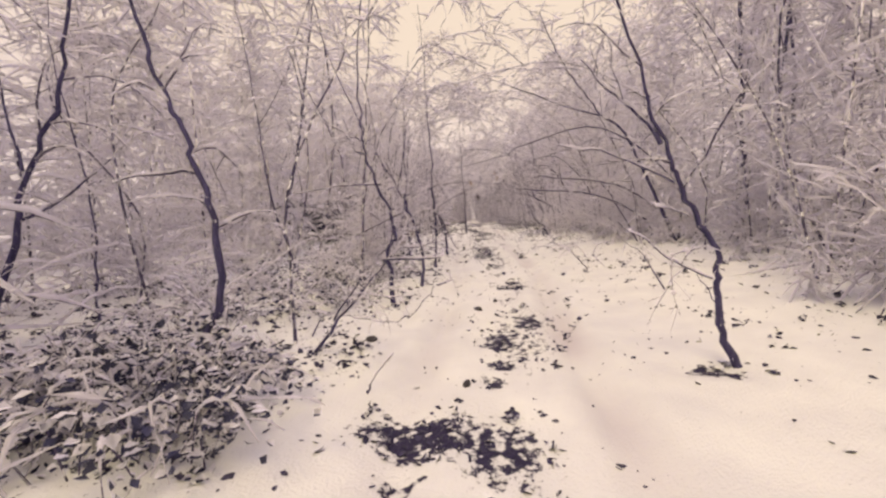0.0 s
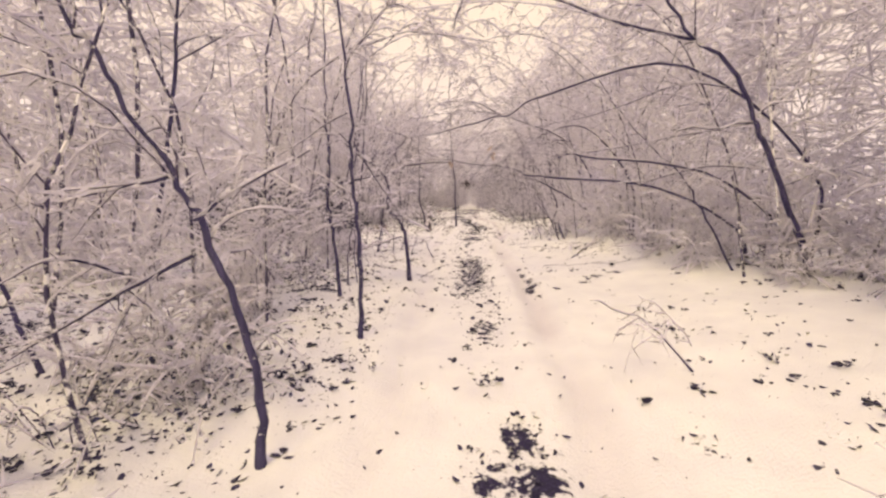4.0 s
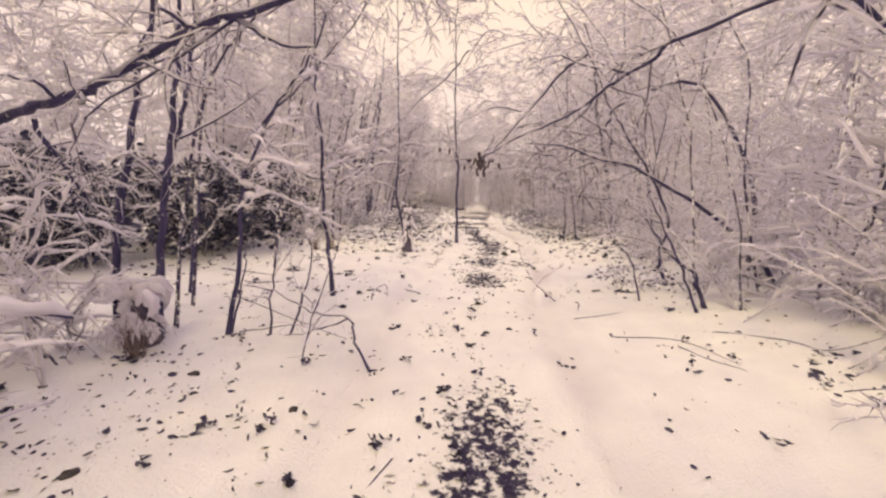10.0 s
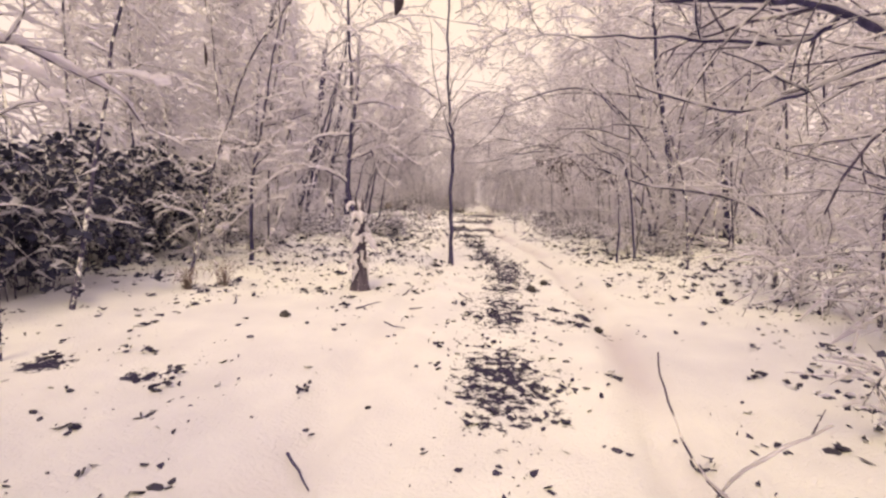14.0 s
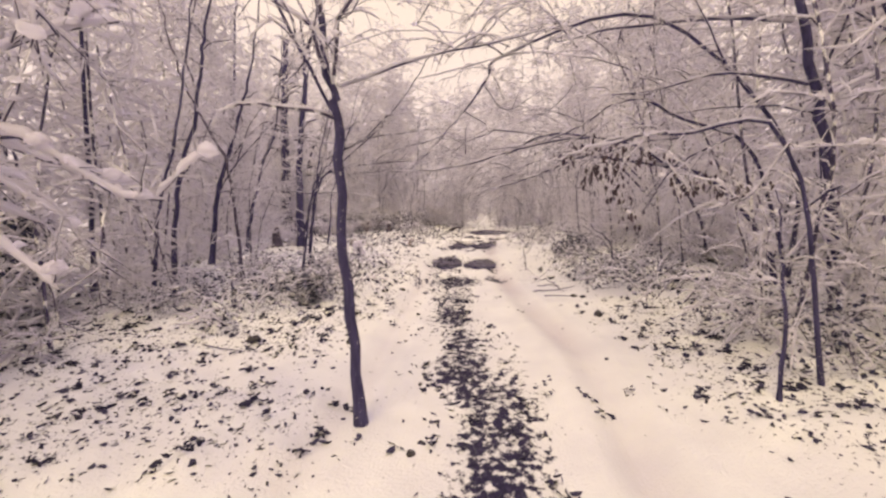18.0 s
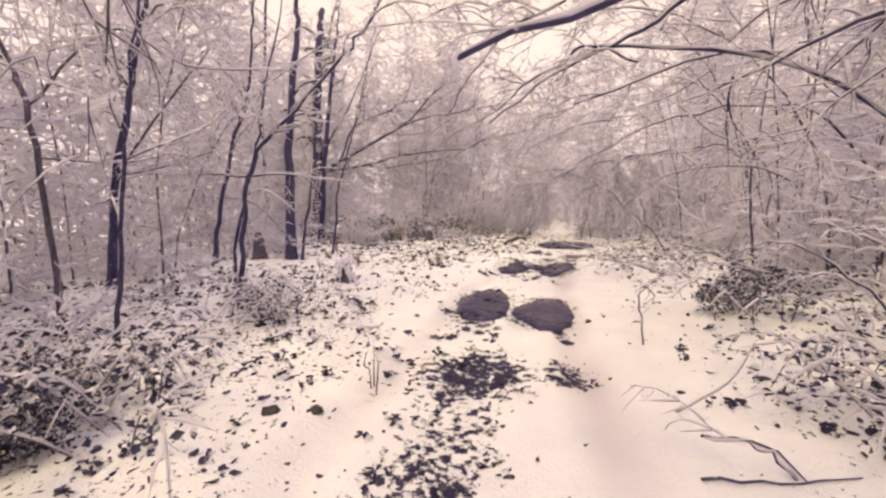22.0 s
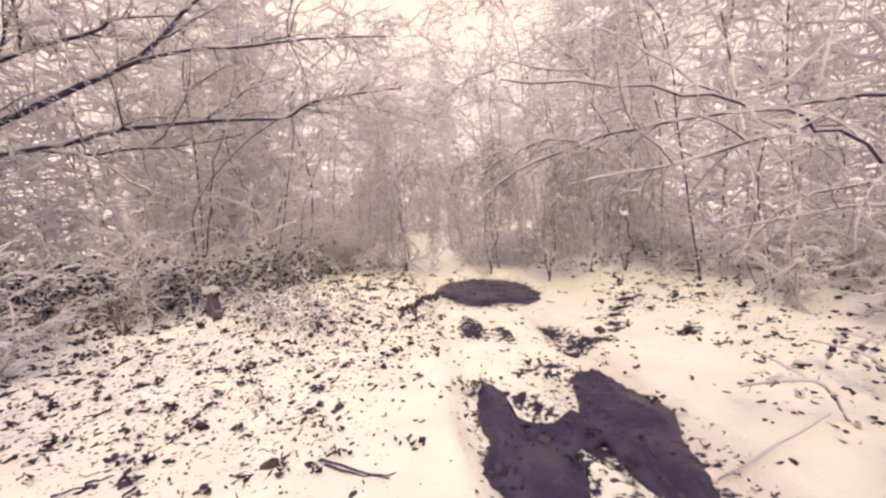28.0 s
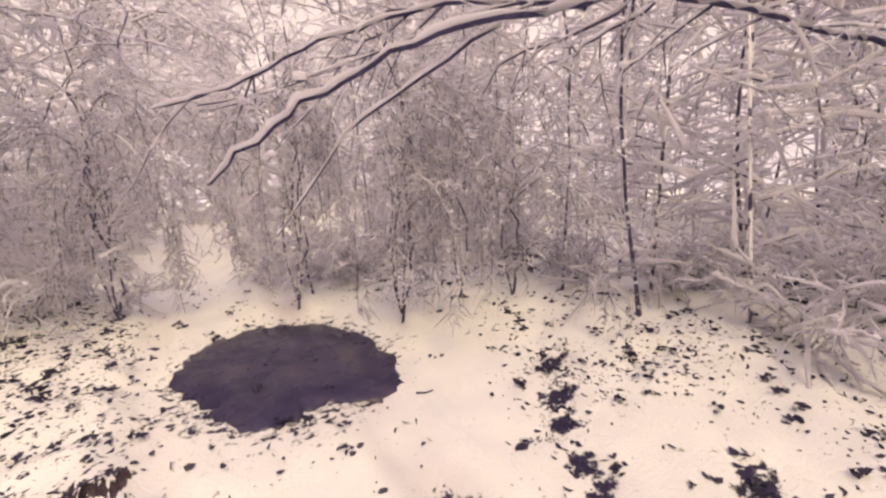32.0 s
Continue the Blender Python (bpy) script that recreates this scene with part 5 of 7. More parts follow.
bough(1, [(0.019, (2.13, 18.20, 2.75), (2.10, 18.47, 2.58), (1.89, 18.73, 2.40), (1.05, 19.00, 2.62)), (0.008, (2.10, 18.47, 2.58), (1.72, 18.38, 2.83)), (0.008, (2.10, 18.47, 2.58), (2.66, 18.56, 2.14))])
bough(1, [(0.013, (-0.51, 10.60, 2.38), (-0.25, 10.66, 2.40), (0.16, 10.72, 2.49), (0.67, 10.78, 2.62), (0.91, 10.84, 2.67), (1.41, 10.90, 2.93)), (0.008, (0.67, 10.78, 2.62), (0.47, 10.69, 2.39), (0.11, 10.60, 2.11), (-0.35, 10.51, 1.86)), (0.006, (-0.05, 10.72, 2.48), (0.14, 10.81, 2.79), (0.34, 10.90, 2.98)), (0.008, (-0.58, 10.60, 2.38), (-0.85, 10.51, 2.47), (-1.03, 10.42, 2.57)), (0.006, (-0.58, 10.60, 2.38), (-0.89, 10.69, 2.20), (-1.17, 10.78, 2.21))])
bough(1, [(0.021, (-1.94, 13.80, 1.82), (-0.94, 13.54, 2.20), (-0.33, 13.29, 2.28), (0.30, 13.03, 2.14), (0.71, 12.77, 2.09), (1.10, 12.51, 2.01), (1.27, 12.26, 1.92), (1.52, 12.00, 1.82)), (0.008, (1.27, 12.26, 1.93), (1.41, 12.17, 2.02), (1.53, 12.08, 2.03)), (0.008, (-0.33, 13.29, 2.30), (-0.82, 13.38, 2.52), (-1.42, 13.47, 2.87)), (0.006, (1.10, 12.51, 2.01), (1.18, 12.42, 1.76), (1.20, 12.33, 1.60))])
bough(1, [(0.013, (-1.27, 14.50, 3.24), (0.04, 13.95, 3.32), (0.92, 13.40, 3.13), (1.47, 12.85, 2.82), (1.77, 12.30, 2.59), (2.07, 11.75, 2.28), (2.02, 11.20, 2.09)), (0.008, (0.04, 13.95, 3.32), (-0.55, 13.86, 2.99), (-1.67, 13.77, 2.48)), (0.008, (0.93, 13.40, 2.84), (0.26, 13.49, 2.67), (-0.26, 13.58, 2.47)), (0.006, (1.14, 12.85, 2.55), (1.67, 12.76, 2.53), (2.29, 12.67, 2.06))])
bough(-1, [(0.032, (-2.79, 14.10, 1.85), (-2.19, 13.92, 1.93), (-1.72, 13.74, 1.99), (-1.07, 13.56, 2.15), (-0.46, 13.38, 2.18), (-0.12, 13.20, 2.17)), (0.013, (-2.19, 13.92, 1.93), (-2.24, 13.83, 2.00), (-2.29, 13.74, 1.99)), (0.015, (-2.34, 13.92, 1.82), (-2.22, 14.01, 1.58), (-2.09, 14.10, 1.31)), (0.013, (-1.07, 13.56, 2.15), (-1.15, 13.47, 2.19), (-1.16, 13.38, 2.25)), (0.013, (-0.89, 13.56, 2.19), (-0.69, 13.47, 2.08), (-0.46, 13.38, 2.06))])
bough(1, [(0.020, (1.84, 15.60, 2.80), (1.69, 15.73, 2.68), (1.35, 15.87, 2.47), (1.09, 16.00, 2.26), (0.58, 16.13, 2.03), (0.25, 16.27, 1.85), (-0.12, 16.40, 1.79)), (0.017, (1.15, 16.00, 2.80), (0.93, 16.09, 2.62), (0.61, 16.18, 2.26), (0.30, 16.27, 1.90)), (0.008, (1.35, 15.87, 2.47), (1.79, 15.96, 2.42), (1.92, 16.05, 2.66)), (0.008, (0.00, 16.13, 2.88), (-0.21, 16.22, 2.65), (-0.59, 16.31, 2.38), (-0.90, 16.40, 2.13)), (0.008, (0.56, 16.13, 2.29), (0.23, 16.22, 2.31), (-0.30, 16.31, 2.12))])
tree(0.036, [(4.60, 18.00, 0.00), (4.10, 18.00, 0.75), (3.40, 18.00, 1.30), (2.76, 18.00, 1.66), (2.37, 18.00, 1.87), (1.88, 18.00, 1.96), (1.54, 18.00, 2.08), (1.27, 18.00, 2.15), (0.81, 18.00, 2.17)], [(0.013, (1.54, 18.00, 2.08), (1.45, 18.05, 2.01), (1.07, 18.10, 2.03), (0.86, 18.15, 2.08), (0.51, 18.20, 2.11)), (0.014, (1.27, 18.00, 2.15), (1.53, 18.00, 2.21), (1.82, 18.00, 2.42), (2.04, 18.00, 2.66)), (0.012, (1.88, 18.00, 1.96), (1.42, 17.95, 1.79), (1.07, 17.90, 1.69), (0.69, 17.85, 1.73)), (0.013, (1.53, 18.00, 2.59), (1.88, 18.00, 2.37), (2.02, 18.00, 2.23), (2.23, 18.00, 2.02)), (0.009, (2.45, 18.00, 1.82), (1.98, 18.00, 1.65), (1.39, 18.00, 1.55)), (0.009, (2.60, 18.00, 1.05), (2.09, 18.00, 1.16), (1.78, 18.00, 1.37), (1.29, 18.00, 1.48))], "leaning tree whose dark forked bough hangs over the lane", twiggy=1.1, snow=0.008, shoots=1.5, low=0.5, sag=0.2, crook=0.003, taper=0.75, fine_snow=0.007)
bough(1, [(0.021, (0.72, 26.20, 3.38), (0.44, 26.15, 3.05), (0.19, 26.10, 2.71), (-0.20, 26.05, 2.32), (-0.66, 26.00, 1.87)), (0.009, (0.44, 26.15, 3.01), (0.72, 26.06, 2.68), (1.15, 25.97, 2.88)), (0.008, (0.19, 26.10, 2.69), (0.44, 26.19, 2.47), (-0.03, 26.28, 2.31)), (0.008, (-0.10, 26.05, 2.40), (-0.53, 25.96, 2.28), (-0.91, 25.87, 2.13)), (0.008, (1.57, 26.28, 2.97), (1.19, 26.19, 2.64), (0.48, 26.10, 2.44)), (0.006, (-0.20, 26.05, 2.32), (0.21, 25.96, 2.07), (0.49, 25.87, 2.12))])
bough(1, [(0.021, (2.96, 26.40, 2.49), (2.48, 26.36, 2.74), (2.06, 26.32, 2.70), (1.66, 26.28, 2.46), (1.13, 26.24, 2.26), (0.48, 26.20, 2.20)), (0.013, (2.98, 26.40, 2.27), (2.39, 26.31, 2.22), (1.77, 26.22, 2.06), (1.20, 26.13, 1.92), (0.72, 26.04, 1.81)), (0.008, (1.79, 26.28, 2.09), (1.39, 26.37, 2.15), (0.87, 26.46, 1.93))])
bough(1, [(0.019, (1.96, 26.40, 2.06), (1.70, 26.36, 2.08), (1.43, 26.32, 1.99), (1.13, 26.28, 1.88), (0.83, 26.24, 1.79), (0.35, 26.20, 1.67)), (0.017, (1.79, 26.36, 2.33), (1.54, 26.27, 2.31), (1.05, 26.18, 2.23), (0.74, 26.09, 2.15), (0.38, 26.00, 2.07), (0.03, 25.91, 2.02), (-0.27, 25.82, 1.99), (-0.68, 25.73, 1.98)), (0.008, (0.38, 26.20, 2.14), (0.16, 26.29, 2.27), (-0.25, 26.38, 2.48)), (0.008, (0.18, 26.20, 2.16), (0.23, 26.11, 2.39), (0.25, 26.02, 2.50)), (0.008, (0.83, 26.24, 1.92), (0.62, 26.33, 2.02), (0.51, 26.42, 2.04))])
bough(1, [(0.021, (1.84, 28.20, 2.62), (1.29, 28.20, 2.58), (0.92, 28.20, 2.38), (0.48, 28.20, 2.20), (-0.03, 28.20, 1.88)), (0.013, (1.96, 28.03, 2.23), (1.75, 28.12, 2.19), (1.41, 28.21, 2.06), (1.15, 28.30, 1.98)), (0.011, (0.47, 28.67, 2.81), (0.07, 28.58, 2.66), (-0.22, 28.49, 2.37), (-0.42, 28.40, 2.04)), (0.008, (0.92, 28.30, 2.21), (0.68, 28.21, 2.31), (0.35, 28.12, 2.16)), (0.008, (1.42, 28.25, 2.07), (1.44, 28.34, 1.76), (1.48, 28.43, 1.53)), (0.008, (2.08, 28.20, 2.01), (1.82, 28.11, 1.84), (1.58, 28.02, 1.53))])
bough(1, [(0.015, (0.77, 30.50, 3.07), (0.43, 30.88, 3.07), (-0.12, 31.25, 2.95), (-0.55, 31.62, 2.71), (-1.38, 32.00, 2.48)), (0.008, (-0.12, 31.25, 2.95), (-0.59, 31.16, 3.07), (-1.14, 31.07, 2.89)), (0.008, (2.08, 31.14, 2.85), (1.65, 31.05, 2.59), (1.14, 30.96, 2.43), (0.70, 30.88, 2.41))])
tree(0.24, [(-10.30, 40.70, 0.00), (-10.25, 40.70, 1.80), (-10.10, 40.68, 3.40), (-10.00, 40.70, 5.20), (-9.80, 40.72, 7.20)], [(0.085, (-10.20, 40.68, 2.60), (-9.34, 40.60, 3.07), (-8.49, 40.55, 3.39), (-6.73, 40.50, 4.11), (-5.76, 40.45, 4.55), (-5.32, 40.40, 4.85), (-4.74, 40.35, 5.35), (-4.48, 40.30, 5.54)), (0.045, (-6.73, 40.50, 4.08), (-5.75, 40.40, 4.48), (-4.70, 40.30, 4.63), (-3.73, 40.20, 4.65), (-2.64, 40.10, 4.77), (-1.28, 40.00, 4.79)), (0.06, (-10.25, 40.68, 2.45), (-9.60, 40.62, 2.80), (-8.44, 40.50, 2.84), (-7.16, 40.40, 2.96), (-6.31, 40.30, 3.15), (-5.27, 40.20, 3.22), (-4.34, 40.10, 3.29), (-3.21, 40.00, 3.28), (-2.72, 39.90, 3.51), (-2.04, 39.80, 3.59), (-1.03, 39.70, 3.69)), (0.05, (-8.90, 40.58, 3.25), (-8.59, 40.90, 4.45), (-7.87, 40.90, 4.82), (-6.59, 40.90, 5.17), (-6.22, 40.90, 5.39), (-5.07, 40.90, 5.47))] + [(0.035, (-8.40, 40.90, 4.61), (-8.17, 40.90, 4.99), (-7.84, 40.90, 5.65), (-7.56, 40.90, 6.08)), (0.016, (-2.80, 40.00, 5.58), (-2.98, 40.00, 4.81), (-2.73, 40.00, 4.01), (-2.73, 39.90, 3.53)), (0.022, (-4.66, 40.12, 3.28), (-4.09, 40.10, 3.58), (-3.73, 40.10, 3.82), (-2.93, 40.10, 4.03)), (0.026, (-6.31, 40.30, 3.13), (-5.63, 40.10, 3.39), (-4.99, 40.10, 3.37)), (0.036, (-7.60, 40.44, 2.92), (-6.60, 40.20, 2.78), (-5.81, 40.10, 2.85), (-5.05, 40.10, 2.88), (-3.98, 40.10, 3.02))], "stout spreading tree with long dark snow-edged limbs", twiggy=1.5, snow=0.016, low=0.35, sag=0.1, taper=0.5, crook=0.006, fine_snow=0.01, fine_r=0.013, shoots=0.9)
bough(1, [(0.027, (6.20, 36.10, 2.50), (4.60, 36.20, 2.58), (4.00, 36.28, 2.54), (2.77, 36.30, 2.43), (1.90, 36.30, 2.35), (1.19, 36.30, 2.24), (0.65, 36.30, 2.11), (0.20, 36.30, 1.97), (-0.10, 36.30, 1.84), (-0.30, 36.30, 1.72), (-0.47, 36.30, 1.58)), (0.012, (0.75, 36.30, 2.14), (0.68, 36.60, 2.23), (0.45, 36.85, 2.26), (0.15, 36.90, 2.17), (-0.12, 36.90, 2.06), (-0.35, 36.90, 1.93), (-0.55, 36.90, 1.86)), (0.007, (0.35, 36.30, 2.02), (0.10, 36.45, 1.82), (-0.12, 36.50, 1.66), (-0.30, 36.50, 1.42)), (0.009, (1.70, 36.30, 2.33), (1.45, 36.45, 2.12), (1.30, 36.50, 2.00)), (0.008, (1.19, 36.30, 2.24), (0.98, 36.45, 2.08), (0.80, 36.50, 1.95)), (0.008, (2.30, 36.30, 2.38), (2.05, 36.50, 2.22), (1.85, 36.60, 2.05))], snow=0.017)
bough(-1, [(0.007, (-0.22, 39.00, 2.13), (-0.56, 39.33, 2.25), (-0.67, 39.67, 2.64), (-0.72, 40.00, 3.14)), (0.008, (-0.22, 39.00, 2.13), (0.45, 38.91, 2.33), (1.47, 38.82, 2.72), (2.30, 38.73, 2.92)), (0.008, (-2.85, 40.27, 3.61), (-2.26, 40.18, 3.31), (-1.52, 40.09, 3.10), (-0.84, 40.00, 3.13))])
bough(1, [(0.013, (0.09, 30.60, 2.38), (0.47, 30.80, 2.49), (0.74, 31.00, 2.62)), (0.008, (0.90, 30.33, 2.22), (0.55, 30.42, 2.22), (0.28, 30.51, 2.11), (-0.05, 30.60, 1.98)), (0.008, (-1.86, 30.78, 2.32), (-1.39, 30.69, 2.30), (-0.98, 30.60, 2.26))])
tree(0.02, [(4.40, 32.20, 0.00), (4.20, 32.20, 1.60), (3.30, 32.10, 2.55), (1.90, 32.00, 2.50), (0.90, 31.95, 2.10), (0.45, 31.90, 1.82), (0.13, 31.90, 1.63)], [(0.008, (0.45, 31.90, 1.82), (-0.03, 31.95, 1.80), (-0.33, 32.00, 1.77), (-0.52, 32.05, 1.86), (-0.73, 32.10, 1.90)), (0.008, (0.13, 31.90, 1.63), (-0.12, 31.99, 1.62), (-0.31, 32.08, 1.58), (-0.41, 32.17, 1.55)), (0.006, (0.13, 31.90, 1.63), (0.02, 31.85, 1.48), (-0.21, 31.81, 1.40), (-0.45, 31.63, 1.34))], "leaning tree whose long snowy bough hangs over the lane", twiggy=1.2, snow=0.01, sag=0.4, taper=0.84)
bough(1, [(0.017, (1.34, 21.00, 1.85), (1.75, 21.25, 1.71), (2.05, 21.50, 1.46)), (0.008, (1.60, 21.00, 2.20), (1.28, 20.91, 2.47), (1.11, 20.82, 2.55)), (0.011, (1.81, 21.25, 1.98), (1.39, 21.34, 2.10), (0.92, 21.43, 2.06), (0.59, 21.52, 1.96))])
canopy(17, 4.0, 1.45, 3.3, 4.8)
canopy(18, 6.0, 1.7, 4.8, 7.0)
canopy(19, 40.4, 1.25, 2.0, 3.1, 1.1)


def weeping(x, y, top, seed, stems=3):
    """A many-stemmed young tree by the last puddle whose long twigs hang down like a curtain."""
    rng = np.random.default_rng(seed)
    limbs = []
    for k in range(stems - 1):
        a, far = rng.uniform(0, 2 * np.pi), rng.uniform(0.15, 0.35)
        c, s = far * np.cos(a), far * np.sin(a)
        limbs.append((0.013, (x, y, 0.02), (x + 0.5 * c, y + 0.5 * s, top * 0.3), (x + 0.4 * c + 0.08, y + 0.6 * s, top * 0.55), (x + c, y + s, top * 0.9)))
    for k in range(14):
        a, far = rng.uniform(0, 2 * np.pi), rng.uniform(0.4, 1.3)
        h = top * rng.uniform(0.45, 0.98)
        c, s = far * np.cos(a), far * np.sin(a)
        limbs.append((0.008, (x, y, h), (x + 0.5 * c, y + 0.5 * s, h + 0.25), (x + c, y + s, h - 0.1), (x + 1.15 * c, y + 1.15 * s, h - 0.7), (x + 1.2 * c, y + 1.2 * s, max(0.3, h - 1.5))))
    tree(0.015, [(x, y, 0), (x + 0.09, y, top * 0.25), (x - 0.02, y, top * 0.5), (x + 0.1, y + 0.05, top * 0.75), (x + 0.02, y, top)], limbs, "young tree with long twigs hanging down like a curtain", twiggy=1.6, snow=0.018, low=0.2, sag=1.9, crook=0.03, fine_snow=0.016, rimed=True)


weeping(0.75, 40.5, 2.7, 5)
weeping(1.55, 39.2, 2.6, 6, 4)
weeping(-1.1, 41.1, 2.6, 7)
weeping(2.9, 38.8, 2.4, 8, 2)


# ---- the thicket: shrubs and young trees, built a few times over and repeated ----
def shrub(seed, place, height, stems, reach):
    rng = np.random.default_rng(seed)
    root = thing("shrub", place, "dense bare shrub bowed down under fresh snow", "shrub", "thicket beside the lane")
    base = np.array(place, float)
    lines = []
    for k in range(stems):
        a = rng.uniform(0, 2 * np.pi)
        out = np.array([np.cos(a), np.sin(a), 0])
        h = height * rng.uniform(0.55, 1.15)
        q = [base + out * rng.uniform(0, 0.5) + np.array([0, 0, -0.05])]
        lean = rng.uniform(0.1, 1.0) * reach
        for u in (0.25, 0.5, 0.75, 1.0):
            q.append(base + out * lean * u ** 1.7 + rng.normal(size=3) * 0.06 + np.array([0, 0, h * (u - 0.28 * u ** 3)]))
        p = smooth_line(q, 2)
        lines.append((p, np.linspace(0.009, 0.0035, len(p)) * rng.uniform(0.8, 1.3)))
    fine = sprout(lines, rng, 3.2, 0.55, 0.0045, 0.45, 0.15, 3, 0.9)
    wood, white = Bag(), Bag()
    fuzz(lines + fine, rng, 9.5, 0.2, 0.2, wood, white, base, snow=0.0095)
    clots(lines + fine, rng, 5.5, 0.038, white, base)
    for p, r in lines + fine:
        tube(wood, p - base, r * 0.8, 3)
        lay_snow(white, p - base, r, 0.016 + 1.2 * r.mean(), rng)
    part("twig_spray", wood.mesh("twig_spray", TWIG_RIMED), root, kind="stuff")
    part("snow_cover", white.mesh("snow_cover", SNOW_MAT), root, "fresh white snow lying on the twigs", kind="stuff")
    return root


def young_tree(seed, place, height, limbs, fine_per, low=0.2, long_limbs=1.0):
    rng = np.random.default_rng(seed)
    base = np.array(place, float)
    root = thing("young_tree", place, "young bare woodland tree laden with snow", "tree", "young trees of the wood")
    r = 0.007 + 0.002 * height
    q = [base + np.array([rng.normal() * 0.42 * u * height ** 0.5, rng.normal() * 0.42 * u * height ** 0.5, height * u - 0.06]) for u in (0, 0.3, 0.6, 0.85, 1.0)]
    p = smooth_line(q, 3)
    stem = (p, np.linspace(r, r * 0.3, len(p)))
    lines = []
    for k in range(limbs):
        u = rng.uniform(low, 0.98)
        i = int(u * (len(p) - 1))
        a = rng.uniform(0, 2 * np.pi)
        way = np.array([np.cos(a), np.sin(a), rng.uniform(0.1, 0.8)])
        long = min(1.6, height * rng.uniform(0.18, 0.34) * (1.2 - 0.6 * u) * long_limbs)
        b = [p[i]]
        for s in range(5):
            way = way + rng.normal(size=3) * 0.16 + np.array([0, 0, -0.2])
            way /= np.linalg.norm(way)
            b.append(b[-1] + way * long / 5)
        b = np.array(b)
        lines.append((b, np.linspace(r * 0.4, 0.005, len(b))))
    fine = sprout(lines, rng, fine_per, 0.6, 0.006, 0.4, 0.1, 3, 0.9)
    wood, white, bole = Bag(), Bag(), Bag()
    fuzz(lines + fine, rng, 6.5, 0.28, 0.2, wood, white, base, snow=0.012)
    clots(lines + fine, rng, 2.6, 0.05, white, base)
    tube(bole, p - base, stem[1], 6)
    lay_snow(white, p - base, stem[1], 0.015, rng)
    for b, s in lines + fine:
        tube(wood, b - base, s * 0.8, 3)
        lay_snow(white, b - base, s, 0.021 + 1.2 * s.mean(), rng)
    part("trunk", bole.mesh("trunk", BARK_RIMED), root)
    part("twig_spray", wood.mesh("twig_spray", TWIG_RIMED), root, kind="stuff")
    part("snow_cover", white.mesh("snow_cover", SNOW_MAT), root, "fresh white snow lying on the twigs", kind="stuff")
    return root


def clear_start(x, y):
    return -3.6 < x < 0 and y < 4.2


def scatter(count, seed, near, far, keep):
    """Places beside the lane, from near to far metres out of the edge of the open snow."""
    rng = np.random.default_rng(seed)
    out = []
    while len(out) < count:
        y = rng.uniform(-3, 53)
        side = rng.choice([-1, 1])
        edge = float(along(EDGE_RIGHT if side > 0 else EDGE_LEFT, y))
        x = edge + side * (near + (far - near) * rng.random() ** 1.4)
        if y > 44 and rng.random() < 0.6:
            x = rng.uniform(-12, 12)
        if not clear_start(x, y) and keep(x, y, rng) and all((x - a) ** 2 + (y - b) ** 2 > 0.16 for a, b in out):
            out.append((x, y))
    return out


def repeat(make, protos, places, seed, low, high):
    rng = np.random.default_rng(seed)
    made = []
    for k, (x, y) in enumerate(places):
        z = float(ground_z(x, y))
        if k < len(protos):
            made.append(make(900 + seed * 10 + k, (x, y, z), *protos[k]))
        else:
            s = rng.uniform(low, high)
            m = pose(x, y, z, 0, 0, rng.uniform(0, 360)) @ Matrix.Diagonal((s, s, s * rng.uniform(0.9, 1.15), 1))
            copy_thing(made[k % len(protos)], m)


def end_thicket():
    """Where the lane is lost to view: bushes close in on it beyond the last puddle."""
    rng = np.random.default_rng(44)
    return [(x, y) for x, y in zip(rng.uniform(-4.5, 5.5, 38), 40.9 + 5.6 * rng.random(38) ** 1.3) if abs(x + 0.2) > 0.5 + 0.1 * (y < 42)]


def right_edge(x, y, rng):
    return x > 0 and 1 < y < 34.5 and not 22 < y < 26


def left_edge(x, y, rng):
    return x < 0 and (-1 < y < 14 or 20 < y < 24 or y > 36) and not (x < -2.4 and 15.5 < y < 22)


def bush_ground(x, y, rng):
    if -5.2 < x < -2.4 and 15.5 < y < 22 and rng.random() < 0.8:
        return False
    if 1.8 < x < 5.6 and 34.5 < y < 41.5 and rng.random() < 0.6:
        return False
    open_left = -8 < x < -3.5 and 27 < y < 37
    return not (open_left and rng.random() < 0.85) and not (abs(x) < 1.2 and y < 43)


repeat(shrub, [(1.3, 8, 0.9), (1.9, 9, 1.1), (2.5, 9, 1.3), (1.6, 7, 1.5), (3.0, 8, 1.2), (2.2, 10, 0.9)], scatter(64, 21, 0.3, 5.0, bush_ground) + scatter(34, 25, 0.6, 2.2, right_edge) + scatter(24, 26, 0.6, 1.6, left_edge) + end_thicket(), 3, 0.75, 1.25)
def tree_ground(x, y, rng):
    return bush_ground(x, y, rng) and not (-9.5 < x < 0 and 32.5 < y < 41) and abs(x - float(along(MIDDLE, y))) > 3.5


def foot_of_wood(x, y, rng):
    return not (-5.2 < x < -2.2 and 15 < y < 22) and not (x > 0 and 22.5 < y < 25.5)


def wood_floor(x, y, rng):
    return not (-8.5 < x < -3 and 36.5 < y < 41) and (x < -2.6 and 22 < y < 42) or (x > 2.4 and 4 < y < 30)


def puddle_rim():
    rng = np.random.default_rng(45)
    return [(x, y) for x, y in zip(rng.uniform(-5.0, 3.5, 24), rng.uniform(40.9, 43.0, 24)) if not -0.95 < x < 0.4] + [(3.1 + 2.2 * u + 0.25 * v, 41 - 5.8 * v) for u, v in rng.random((13, 2))]


